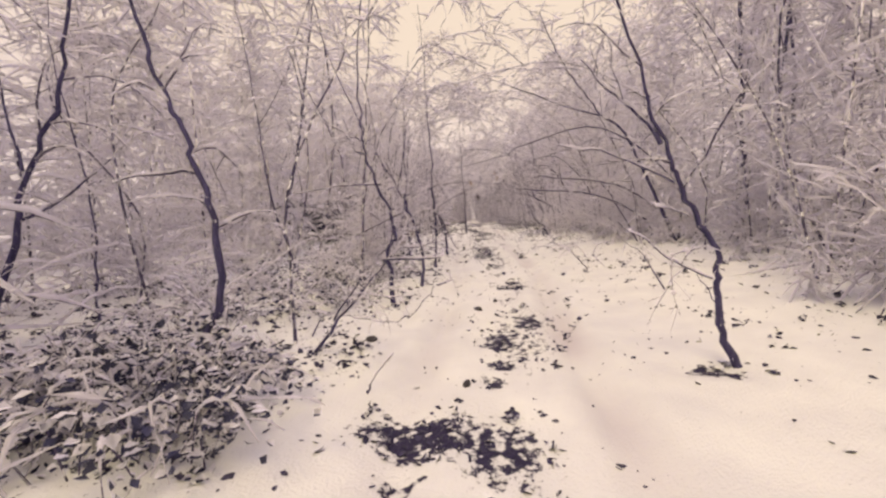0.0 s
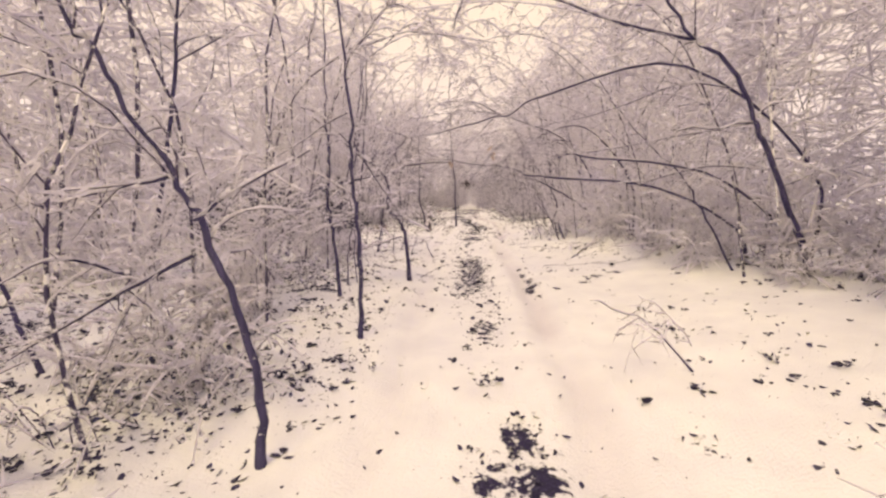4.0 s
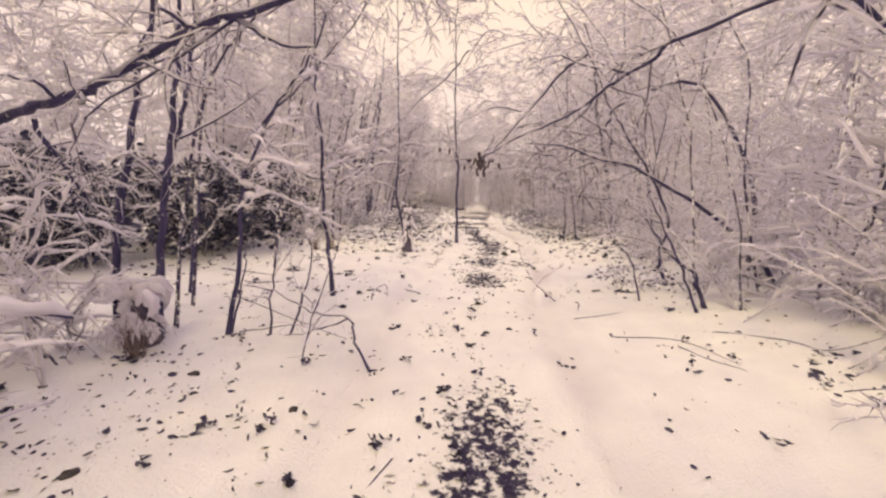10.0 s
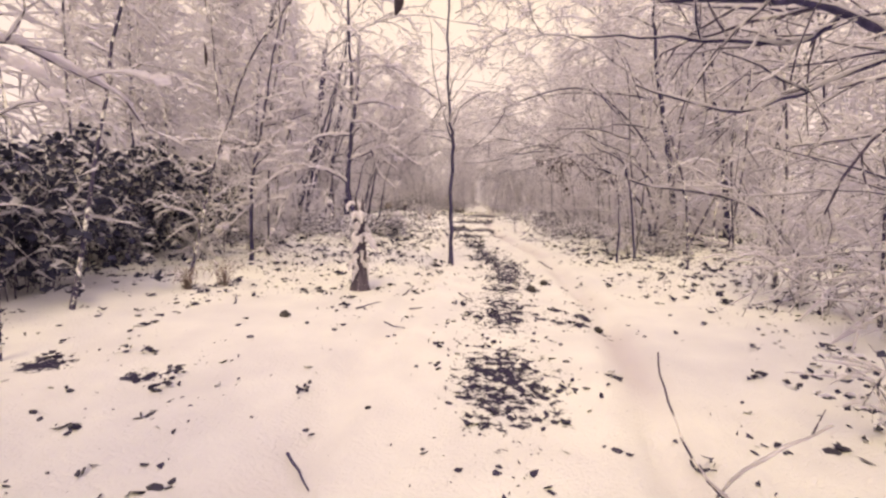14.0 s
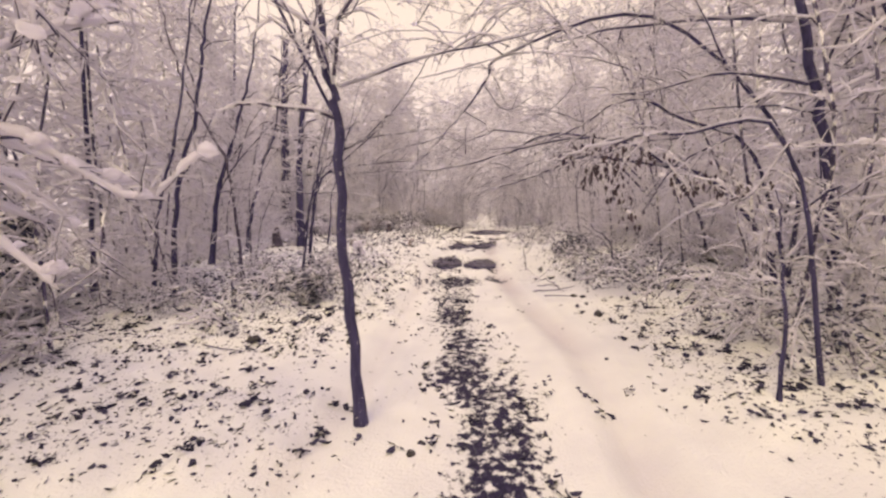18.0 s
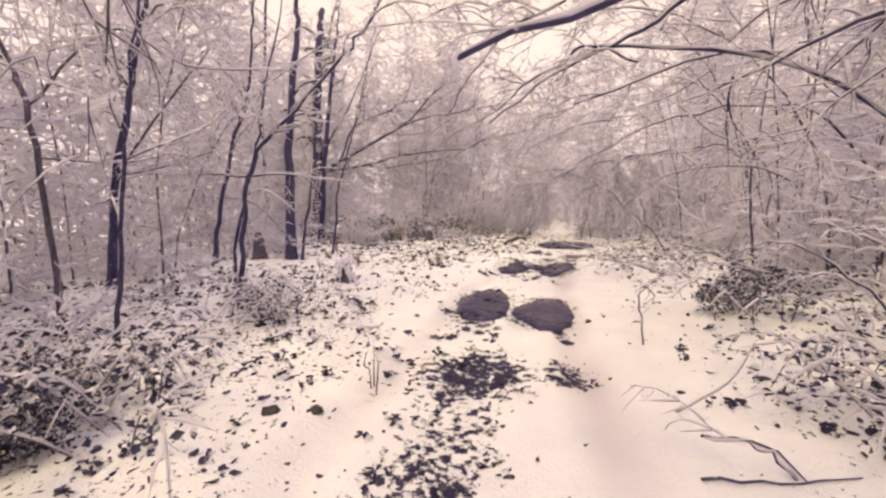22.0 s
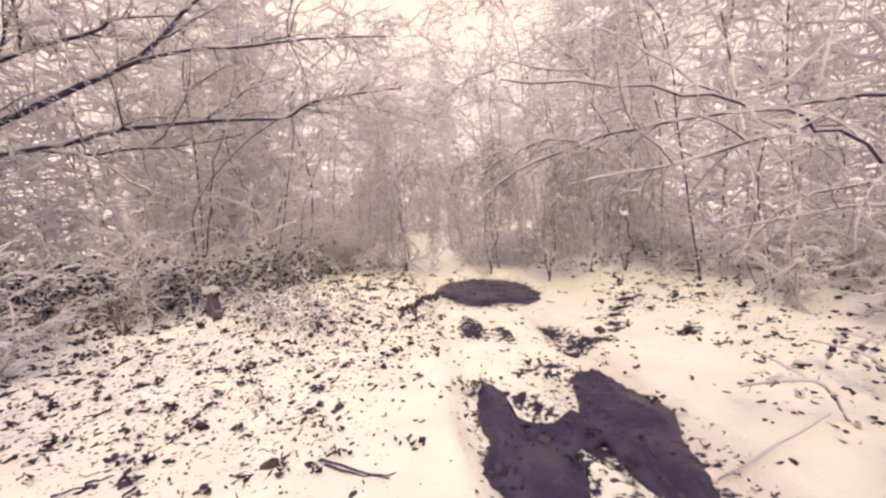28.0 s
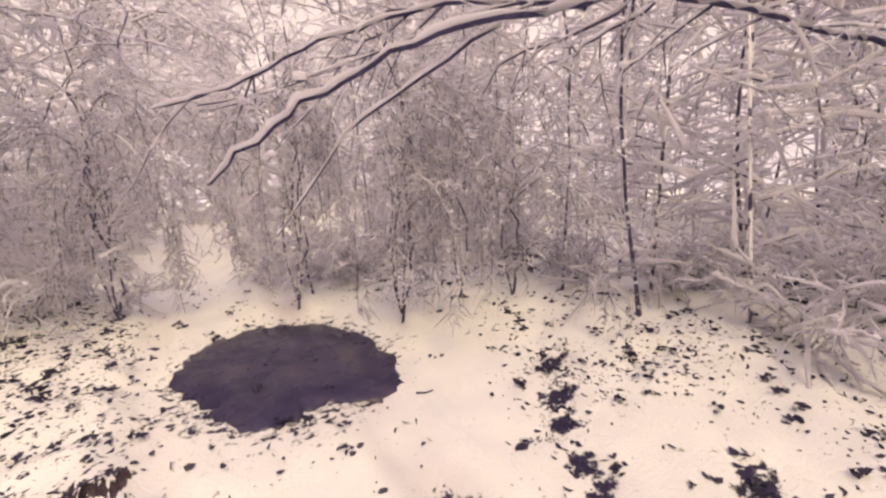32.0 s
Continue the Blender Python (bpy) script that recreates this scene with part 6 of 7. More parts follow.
repeat(shrub, [(0.75, 8, 1.0), (0.95, 9, 1.2), (0.6, 7, 0.9), (1.1, 8, 1.0)], scatter(84, 27, 0.35, 2.2, foot_of_wood) + scatter(40, 28, 0.1, 3.0, wood_floor) + puddle_rim(), 6, 0.8, 1.25)
repeat(young_tree, [(5.5, 20, 3.2, 0.08), (7.0, 22, 2.6, 0.1), (6.0, 19, 3.2, 0.08), (8.5, 22, 2.3, 0.12), (4.2, 16, 3.6, 0.06)], scatter(62, 22, 0.9, 7, tree_ground), 4, 0.85, 1.25)
repeat(young_tree, [(6.5, 20, 3.0, 0.12, 1.3), (7.5, 20, 2.6, 0.14, 1.2), (5.8, 18, 3.2, 0.1, 1.4)], scatter(30, 23, 0.9, 3.4, tree_ground), 5, 0.9, 1.2)


# ---- the far wood, closing the view ----
def far_thicket(seed):
    """A stand of thin snowy trees, five metres square, too far and too fine to tell apart."""
    rng = np.random.default_rng(seed)
    wood, white = Bag(), Bag()

    for k in range(12):
        foot = np.array([rng.uniform(-2.6, 2.6), rng.uniform(-2.6, 2.6), -0.3])
        h = rng.uniform(5.5, 11)
        lean = rng.normal(size=2) * 0.6
        m = int(12 + 6 * h)
        u = 0.03 + 0.97 * rng.random(m) ** 1.1
        o = foot + np.stack([lean[0] * u ** 1.5, lean[1] * u ** 1.5, h * u], 1)
        a = rng.uniform(0, 2 * np.pi, m)
        w = np.stack([np.cos(a), np.sin(a), rng.uniform(-0.35, 0.5, m)], 1)
        w /= np.linalg.norm(w, axis=1)[:, None]
        long = rng.uniform(0.4, 1.2, m)
        top = foot + np.array([[lean[0], lean[1], h]])
        spikes(wood, foot[None], (top - foot) / np.linalg.norm(top - foot), np.array([np.linalg.norm(top - foot)]), np.array([0.022]), rng)
        spikes(wood, o, w, long, np.full(m, 0.009), rng)
        spikes(white, o + np.array([0, 0, 0.016]), w, long, np.full(m, 0.023), rng)
        for _ in range(2):
            q = o + w * (long * rng.uniform(0.15, 0.95, m))[:, None]
            d = w * 0.5 + rng.normal(size=(m, 3)) * 0.6 + np.array([0, 0, -0.15])
            d /= np.linalg.norm(d, axis=1)[:, None]
            s = rng.uniform(0.2, 0.7, m)
            spikes(white, q + np.array([0, 0, 0.01]), d, s * 1.2, np.full(m, 0.028), rng)
            if _ == 0:
                spikes(wood, q, d, s, np.full(m, 0.006), rng)
    root = new("far_thicket", white.mesh("far_snow", SNOW_MAT))
    tagged(root, "distant stand of thin snow-laden trees", "woodland", "distant stands of wood", "stuff")
    part("branches", wood.mesh("branches", TWIG_RIMED), root, "thin dark wood of the distant trees", kind="stuff")
    return root


def stands():
    rng = np.random.default_rng(61)
    places = [(s * x, y) for y in range(-1, 56, 5) for s in (-1, 1) for x in (11.0,)] + [(x, y) for x in (-7.5, -2.5, 2.5, 7.5) for y in (52, 57)] + [(6.9, y) for y in range(2, 50, 5)] + [(-7.0, y) for y in (2, 7, 12, 25.5, 42, 47)] + [(-9.0, y) for y in (28.5, 33)] + [(-15.0, y) for y in range(1, 47, 5)] + [(-10.5, 44.5), (-6.0, 44.0), (-13.5, 39.0), (-15, 43), (-3.4, 46), (13.5, 38.0), (13.5, 33.5), (12.5, 42.5)] + [(-5, -15), (0, -16), (5, -15)]
    kinds = []
    for k, (x, y) in enumerate(places):
        x, y = x + rng.uniform(-0.7, 0.7), y + rng.uniform(-0.7, 0.7)
        m = pose(x, y, float(ground_z(x, y)), 0, 0, rng.uniform(0, 360)) @ Matrix.Diagonal((1, 1, rng.uniform(0.85, 1.2), 1))
        if k < 4:
            kinds.append(far_thicket(70 + k))
            kinds[k].matrix_basis = m
        else:
            copy_thing(kinds[k % 4], m)


stands()


def far_distance():
    """A plain glowing ring painted as pale winter haze beyond the last trees."""
    m = bpy.data.materials.new("glowing_haze")
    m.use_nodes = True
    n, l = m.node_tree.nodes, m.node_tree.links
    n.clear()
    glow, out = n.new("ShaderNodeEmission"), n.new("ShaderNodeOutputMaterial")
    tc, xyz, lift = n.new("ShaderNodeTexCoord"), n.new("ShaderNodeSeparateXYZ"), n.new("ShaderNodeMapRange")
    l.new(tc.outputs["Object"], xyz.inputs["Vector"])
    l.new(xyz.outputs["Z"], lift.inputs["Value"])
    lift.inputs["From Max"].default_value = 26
    # mist brightness put into the emission colour: mottled lavender low, cream towards the top
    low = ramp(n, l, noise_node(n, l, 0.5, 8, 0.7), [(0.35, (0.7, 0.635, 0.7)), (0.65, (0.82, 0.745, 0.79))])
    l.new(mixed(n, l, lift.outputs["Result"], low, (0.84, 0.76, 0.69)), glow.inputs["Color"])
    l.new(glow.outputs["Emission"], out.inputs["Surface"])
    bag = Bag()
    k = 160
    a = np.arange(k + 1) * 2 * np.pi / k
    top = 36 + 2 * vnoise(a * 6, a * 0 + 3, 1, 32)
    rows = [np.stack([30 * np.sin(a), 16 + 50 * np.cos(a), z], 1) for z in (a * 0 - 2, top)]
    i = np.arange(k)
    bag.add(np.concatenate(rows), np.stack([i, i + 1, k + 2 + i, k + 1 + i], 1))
    tagged(new("painted_haze_ring", bag.mesh("haze", m)), "glowing ring painted as pale winter haze beyond the last trees", "backdrop", kind="structure")


far_distance()


# ---- leaves and litter that stick up through the snow ----
def leaf_litter():
    rng = np.random.default_rng(55)

    def strew(n, plain, muddy, strewn, power, many, spread, low, high):
        x, y = rng.uniform(-9, 7, n), rng.uniform(-1, 43, n)
        end = np.clip((y - 33) / 3, 0, 1) + 1.6 * np.clip(1.2 - np.abs(y - 14.2) / 1.6, 0, 1) * (x < 0.6) * (x > -4)
        keep = rng.random(n) < plain * (1 + 1.9 * end) + muddy * np.clip(mud_at(x, y) * 1.3, 0, 1) + strewn * litter_at(x, y) ** power
        count = 1 + rng.poisson(many, keep.sum())
        x, y = np.repeat(x[keep], count), np.repeat(y[keep], count)
        m = len(x)
        return x + rng.normal(size=m) * spread, y + rng.normal(size=m) * spread, rng.uniform(low, high, m)

    kinds = [strew(70000, 0.02, 0.4, 0.42, 1.2, 0.5, 0.05, 0.014, 0.034), strew(40000, 0.02, 0.3, 0.35, 1.0, 0.6, 0.06, 0.006, 0.013), strew(16000, 0.008, 0.15, 0.25, 1.3, 3.5, 0.04, 0.018, 0.042)]
    loose = sum(len(k[0]) for k in kinds)
    kinds.append(strew(17000, 0.002, 0.1, 0.45, 1.5, 9.0, 0.026, 0.012, 0.032))
    x, y, size = (np.concatenate(k) for k in zip(*kinds))
    n = len(x)
    z = ground_z(x, y) - 0.03 * np.clip(mud_at(x, y) * 1.4, 0, 1)
    heap = np.arange(n) >= loose
    z += heap * rng.uniform(0, 0.05, n)
    a, tilt = rng.uniform(0, 2 * np.pi, n), rng.uniform(0.1, 1.2, n) + 0.5 * heap
    d = np.stack([np.cos(a), np.sin(a) , 0 * a], 1)
    e = np.stack([-np.sin(a) * np.cos(tilt), np.cos(a) * np.cos(tilt), np.sin(tilt)], 1)
    o = np.stack([x, y, z + 0.004], 1)
    s, slim = size[:, None], rng.uniform(0.35, 0.75, (n, 1))
    curl = rng.uniform(0.05, 0.5, (n, 1)) * np.array([0, 0, 1.0])
    off = rng.normal(size=(n, 6, 3)) * 0.12 * size[:, None, None] * [1, 1, 0.4]
    rim = [(-1.0, 0.0, 1.0), (-0.35, 0.9, 0.35), (0.45, 0.8, 0.3), (1.1, 0.1, 1.0), (0.4, -0.8, 0.3), (-0.4, -0.9, 0.4)]
    v = np.stack([o + d * s * a + e * s * slim * b + curl * s * h for a, b, h in rim], 1) + off
    v = v.reshape(-1, 3)
    i = np.arange(n)[:, None] * 6
    f = np.concatenate([i + np.array([k]) for k in ([0, 1, 5], [1, 2, 5], [2, 4, 5], [2, 3, 4])])
    bag = Bag()
    bag.add(v, f)
    tagged(new("leaf_litter", bag.mesh("leaf_litter", LEAF)), "dark wet fallen leaves scattered over the snow", "leaf litter", kind="stuff")


leaf_litter()


# ---- low brambles, stumps and stones ----
EVERGREEN = two_tone("dark_evergreen_leaf", (0.013, 0.015, 0.05), (0.045, 0.046, 0.11), 5, 0.55, 0.3)


def leaf_cards(bag, o, way, up, size):
    """Small folded leaves: two facets each side of a bent midrib."""
    side = np.cross(way, up)
    side /= np.linalg.norm(side, axis=1)[:, None] + 1e-9
    s = size[:, None]
    v = np.stack([o, o + way * s * 0.55 + side * s * 0.38 + up * s * 0.12, o + way * s, o + way * s * 0.55 - side * s * 0.38 + up * s * 0.12, o + way * s * 0.5 - up * s * 0.06], 1)
    i = np.arange(len(o))[:, None] * 5
    bag.add(v.reshape(-1, 3), np.concatenate([i + np.array([[0, 1, 4]]), i + np.array([[1, 2, 4]]), i + np.array([[2, 3, 4]]), i + np.array([[3, 0, 4]])]))


def bramble(seed, place, height, reach, stems, leaves, snow_share=0.5, label="low bramble mound of dark leaves half buried in snow"):
    rng = np.random.default_rng(seed)
    base = np.array(place, float)
    root = thing("bramble", place, label, "bramble", "brambles beside the lane")
    wood, white, green = Bag(), Bag(), Bag()
    lines = []
    for k in range(stems):
        a = rng.uniform(0, 2 * np.pi)
        out = np.array([np.cos(a), np.sin(a), 0])
        s = out * rng.uniform(0, reach * 0.5)
        h, far = height * rng.uniform(0.5, 1.2), reach * rng.uniform(0.5, 1.1)
        q = smooth_line([s + [0, 0, -0.04], s + out * far * 0.3 + [0, 0, h * 0.8], s + out * far * 0.65 + [0, 0, h], s + out * far + [0, 0, h * rng.uniform(0.1, 0.8)]] + rng.normal(size=(4, 3)) * 0.04, 3)
        q[:, 2] = np.maximum(q[:, 2], -0.04)
        lines.append((q, np.linspace(0.006, 0.0025, len(q))))
    for q, r in lines + sprout(lines, rng, 4, 0.3, 0.003, 0.3, 0.1, 2):
        tube(wood, q, r, 3)
        lay_snow(white, q, r, 0.022, rng)
    pick = rng.integers(0, stems, leaves)
    at = rng.integers(1, len(lines[0][0]), leaves)
    o = np.array([lines[i][0][min(j, len(lines[i][0]) - 1)] for i, j in zip(pick, at)]) + rng.normal(size=(leaves, 3)) * 0.06
    o[:, 2] = np.maximum(o[:, 2], 0.01)
    way = rng.normal(size=(leaves, 3)) * [1, 1, 0.5] + [0, 0, -0.25]
    way /= np.linalg.norm(way, axis=1)[:, None]
    up = np.cross(way, rng.normal(size=(leaves, 3)))
    up /= np.linalg.norm(up, axis=1)[:, None]
    up[up[:, 2] < 0] *= -1
    size = rng.uniform(0.04, 0.085, leaves) * (1.75 if height > 1 else 0.85)
    leaf_cards(green, o, way, up, size)
    capped = rng.random(leaves) < snow_share
    leaf_cards(white, (o + [0, 0, 0.012])[capped], way[capped], (up + [0, 0, 0.8])[capped], size[capped] * 1.25)
    part("stem_tangle", wood.mesh("stem_tangle", TWIG), root, kind="stuff")
    part("foliage", green.mesh("foliage", EVERGREEN), root, "small dark leathery leaves", kind="stuff")
    part("snow_cover", white.mesh("snow_cover", SNOW_MAT), root, "snow caught on the leaves", kind="stuff")
    return root


def brambles():
    rng = np.random.default_rng(81)
    low = [(-3.29, 2.48), (-2.22, 2.03), (-2.09, 2.6), (-2.29, 1.55), (-3.03, 3.15), (-2.32, 5.5), (-3.3, 6.18), (-1.75, 5.2), (-4.3, 7.5), (-2.9, 4.3),
           (-1.75, 7.5), (-2.4, 7.1), (-2.0, 8.3), (-2.5, 11.3), (-3.1, 11.9), (-3.3, 10.9), (-2.53, 26.76), (-3.83, 26.39), (-3.1, 25.6), (-2.1, 26.95), (-2.90, 27.25), (-4.28, 25.79), (4.6, 29.2), (3.03, 27.46), (3.44, 24.17), (2.85, 26.75),
           (3.38, 29.16), (2.45, 28.66), (2.5, 28.06), (3.1, 31.4), (-5.2, 29.5), (-2.81, 29.36), (-3.4, 29.1), (3.5, 24.7), (2.75, 18.4), (2.43, 30.41)]
    low += [(-2.6, 37.4), (-3.2, 38.0), (-6.1, 38.4), (-4.6, 40.5), (-6.9, 38.6), (1.85, 33.8), (-5.6, 39.5), (-4.2, 41.2), (-6.1, 40.8), (-3.3, 41.4), (-5.0, 38.9), (-3.9, 39.9), (4.0, 39.5), (4.6, 37.5)]
    kinds = [(0.32, 0.7, 12, 200), (0.42, 0.8, 13, 240), (0.25, 0.6, 11, 160), (0.5, 0.7, 13, 250)]
    made = []
    for k, (x, y) in enumerate(low):
        z = float(ground_z(x, y))
        if k < len(kinds):
            made.append(bramble(400 + k, (x, y, z), *kinds[k]))
        else:
            s = rng.uniform(0.75, 1.15)
            copy_thing(made[k % len(kinds)], pose(x, y, z, 0, 0, rng.uniform(0, 360)) @ Matrix.Diagonal((s, s, s, 1)))
    leafy = None
    for x, y in ((-1.75, 1.75), (-2.3, 2.2), (-1.9, 2.2), (-2.6, 1.8)):
        z = float(ground_z(x, y))
        if leafy is None:
            leafy = bramble(460, (x, y, z), 0.4, 0.65, 18, 600, 0.35, "low dark leafy bramble with little snow on it")
        else:
            s = rng.uniform(0.8, 1.1)
            copy_thing(leafy, pose(x, y, z, 0, 0, rng.uniform(0, 360)) @ Matrix.Diagonal((s, s, s, 1)))
    for x, y in ((-6.5, 38.0), (-5.6, 38.6), (-4.9, 39.2), (-7.2, 38.8), (-6.2, 39.6), (-4.4, 39.9), (-7.9, 37.6), (-3.5, 40.4)):
        s = rng.uniform(1.3, 1.7)
        copy_thing(leafy, pose(x, y, float(ground_z(x, y)), 0, 0, rng.uniform(0, 360)) @ Matrix.Diagonal((s, s, s, 1)))
    dark = [(-5.9, 22.2), (-6.3, 23.1), (-5.6, 21.4), (-6.0, 19.5), (-4.9, 19.9), (-5.2, 18.9), (-7.0, 21.6), (-6.6, 20.4), (-7.2, 23.6), (-6.2, 17.2), (-7.2, 18.2), (-8.1, 19.4), (-7.9, 17.1), (-5.7, 23.9), (-6.3, 24.7), (-7.4, 24.6)]
    small = {(2.45, 30.8): 0.3, (2.1, 30.65): 0.2, (-2.35, 26.65): 0.26, (-2.75, 26.95): 0.24}
    dark += list(small)
    holly = None
    for k, (x, y) in enumerate(dark):
        z = float(ground_z(x, y))
        if holly is None:
            holly = bramble(450, (x, y, z), 1.5, 1.0, 26, 1500, 0.12, "dark evergreen bush with little snow on it")
        else:
            s = small.get((x, y), rng.uniform(0.85, 1.15))
            copy_thing(holly, pose(x, y, z, 0, 0, rng.uniform(0, 360)) @ Matrix.Diagonal((s, s, s, 1)))


brambles()


def lump(bag, rng, r, flat, rings=6, sides=9):
    """A rough rounded lump."""
    th = np.linspace(0.05, np.pi - 0.05, rings)
    ph = np.arange(sides) * 2 * np.pi / sides
    d = np.stack([np.sin(th)[:, None] * np.cos(ph), np.sin(th)[:, None] * np.sin(ph), np.cos(th)[:, None] + 0 * ph], -1)
    d = d * (1 + 0.25 * rng.normal(size=d.shape[:2]).clip(-1.2, 1.2))[..., None] * np.array(r) * [1, 1, flat]
    bag.rings(d)


def stones():
    rng = np.random.default_rng(91)
    for x, y, r in ((0.02, 5.2, 0.07), (-0.09, 2.84, 0.06), (-1.08, 3.75, 0.08), (-1.88, 19.76, 0.09), (-1.42, 20.23, 0.03), (-1.12, 27.62, 0.06), (-1.41, 27.51, 0.08), (-2.4, 34.45, 0.07), (-2.1, 33.43, 0.08),
                    (-2.02, 35.0, 0.05), (-2.86, 33.11, 0.06), (-2.57, 32.98, 0.07), (-2.28, 33.13, 0.04), (-2.52, 33.44, 0.03), (-1.86, 17.18, 0.06), (-1.5, 17.28, 0.05), (0.2, 17.21, 0.06), (1.36, 11.73, 0.05), (-1.13, 11.4, 0.04),
                    (0.28, 5.76, 0.06), (-1.14, 25.03, 0.08), (-2.29, 24.93, 0.1), (1.91, 26.17, 0.09), (-1.43, 26.05, 0.06), (-0.58, 26.28, 0.04), (1.77, 27.17, 0.07), (1.9, 27.1, 0.06), (0.72, 30.4, 0.05)):
        stone(x, y, r, rng)
    for x, y, r in ((-1.32, 29.99, 0.05), (-2.01, 14.59, 0.05), (-1.86, 13.48, 0.05), (-1.04, 14.26, 0.04), (1.07, 22.29, 0.08), (0.82, 21.85, 0.1), (1.34, 20.25, 0.07), (0.96, 36.38, 0.09), (-1.85, 37.41, 0.06), (-0.04, 23.18, 0.04), (-1.25, 25.27, 0.05)):
        stone(x, y, r, rng)


def stone(x, y, r, rng):
    bag = Bag()
    r = r * 0.85
    lump(bag, rng, (r, r * rng.uniform(0.6, 1.0), r), 0.5)
    ob = new("stone", bag.mesh("stone", STONE))
    ob.matrix_basis = pose(x, y, float(ground_z(x, y)) + r * 0.1, 0, 0, rng.uniform(0, 360))
    tagged(ob, "dark wet stone poking out of the snow", "stone", "stones on the snow")


stones()


def stump(x, y, height, r, label, draped=False):
    rng = np.random.default_rng(int(y * 10))
    root = thing("stump", (x, y, float(ground_z(x, y))), label, "tree stump")
    bag, white = Bag(), Bag()
    k, rows = 14, 7
    a = np.arange(k) * 2 * np.pi / k
    ragged = height * (1 + 0.22 * rng.normal(size=k).clip(-1.3, 1.3))
    ring = []
    for u in np.linspace(0, 1, rows):
        w = r * (1 + 0.6 * np.exp(-u * 6)) * (1 - 0.25 * u) * (1 + 0.12 * np.sin(a * 5 + y))
        ring.append(np.stack([w * np.cos(a), w * np.sin(a), -0.05 + ragged * u], 1))
    ring.append(ring[-1] * [0.5, 0.5, 0.9])
    ring.append(ring[-1] * [0.02, 0.02, 0.9])
    bag.rings(np.array(ring))
    part("stump_wood", bag.mesh("stump_wood", BARK_GREY), root)
    lump(white, rng, (r * 1.05, r * 1.05, r * 1.05), 0.6)
    cap = part("snow_cap", white.mesh("snow_cap", SNOW_MAT), root, "rounded cap of fresh snow")
    cap.location = (0, 0, height * 0.98)
    if draped:
        for k in range(30):
            folds = Bag()
            w, far, top = rng.uniform(0, 2 * np.pi), rng.uniform(1.0, 2.1), height * rng.uniform(0.3, 1.12)
            out = np.array([np.cos(w), np.sin(w), 0]) * r
            q = smooth_line([out * 0.5 + [0, 0, top], out * far * 0.7 + [0, 0, top * 1.02], out * far + [0, 0, top - 0.04], out * far * 1.1 + rng.normal(size=3) * 0.03 + [0, 0, top - rng.uniform(0.06, 0.16)]], 4)
            tube(folds, q, r * rng.uniform(0.26, 0.44) * np.sin(np.linspace(0.5, 2.9, len(q))) * rng.uniform(0.7, 1.3, len(q)), 6)
            part("snow_drape", folds.mesh("snow_drape", SNOW_MAT), root, "loops of snow hanging over the rotten wood")


stump(-2.9, 15.1, 0.5, 0.13, "splintered grey tree stump capped with snow", True)
stump(-1.5, 21.05, 1.0, 0.09, "rotten brown stump draped in thick snow", True)
stump(-3.22, 31.45, 0.36, 0.09, "short broken stump heaped with snow", True)
stump(-6.6, 33.1, 0.55, 0.16, "broad grey stump with a snow cap")
stump(-4.2, 38.4, 0.4, 0.1, "pale rotten stump among leaves")


# ---- withered brown leaves still hanging on the twigs ----
def oval_leaf(bag, o, way, up, size, curl):
    """One pointed oval leaf, folded along its midrib and curled."""
    side = np.cross(way, up)
    side /= np.linalg.norm(side) + 1e-9
    v = []
    for u, w in ((0.0, 0.015), (0.2, 0.15), (0.45, 0.23), (0.7, 0.18), (0.9, 0.07), (1.0, 0.0)):
        mid = o + way * size * u + up * size * curl * u * u
        v += [mid - side * size * w + up * size * w * 0.4, mid, mid + side * size * w + up * size * w * 0.4]
    f = [[3 * k + j, 3 * k + j + 1, 3 * k + j + 4, 3 * k + j + 3] for k in range(5) for j in (0, 1)]
    bag.add(np.array(v), np.array(f))


def hanging_leaves(name, spots, size, label, skin=None):
    rng = np.random.default_rng(len(spots) + 5)
    root = thing(name, spots[0], label, "leaves", "withered leaves on the boughs")
    base = np.array(spots[0])
    for x, y, z in spots:
        bag = Bag()
        o = np.array([[x, y, z]]) - base
        way = np.array([[rng.normal() * 0.25, rng.normal() * 0.25, -1.0]])
        up = np.array([[rng.normal(), -1.0, 0.1]])
        up /= np.linalg.norm(up)
        oval_leaf(bag, o[0], way[0], up[0], size * rng.uniform(0.75, 1.25), rng.uniform(-0.3, 0.5))
        part("leaf", bag.mesh("leaf", skin or DRY_LEAF), root)
    return root


def beech_leaves():
    rng = np.random.default_rng(33)
    rows = [[(1.15, 24.6, 2.0), (1.55, 24.6, 2.0), (1.95, 24.55, 1.93)], [(1.42, 24.6, 1.76), (1.55, 24.6, 1.8), (1.7, 24.6, 1.78)], [(1.6, 24.6, 1.6), (1.72, 24.6, 1.56)],
            [(2.15, 24.6, 1.68), (2.45, 24.6, 1.66), (2.85, 24.6, 1.58)], [(1.75, 24.6, 1.44), (1.82, 24.6, 1.34)], [(1.3, 24.6, 1.88), (1.8, 24.55, 1.88), (2.5, 24.5, 1.75)]]
    spots = []
    for row, many in zip(rows, (62, 44, 22, 70, 16, 34)):
        line = smooth_line(row, 10)
        for k in rng.integers(0, len(line), many):
            spots.append(tuple(line[k] + rng.normal(size=3) * [0.05, 0.1, 0.05]))
    hanging_leaves("beech_leaves", spots, 0.056, "withered brown beech leaves hanging in rows from a snowy bough")


beech_leaves()


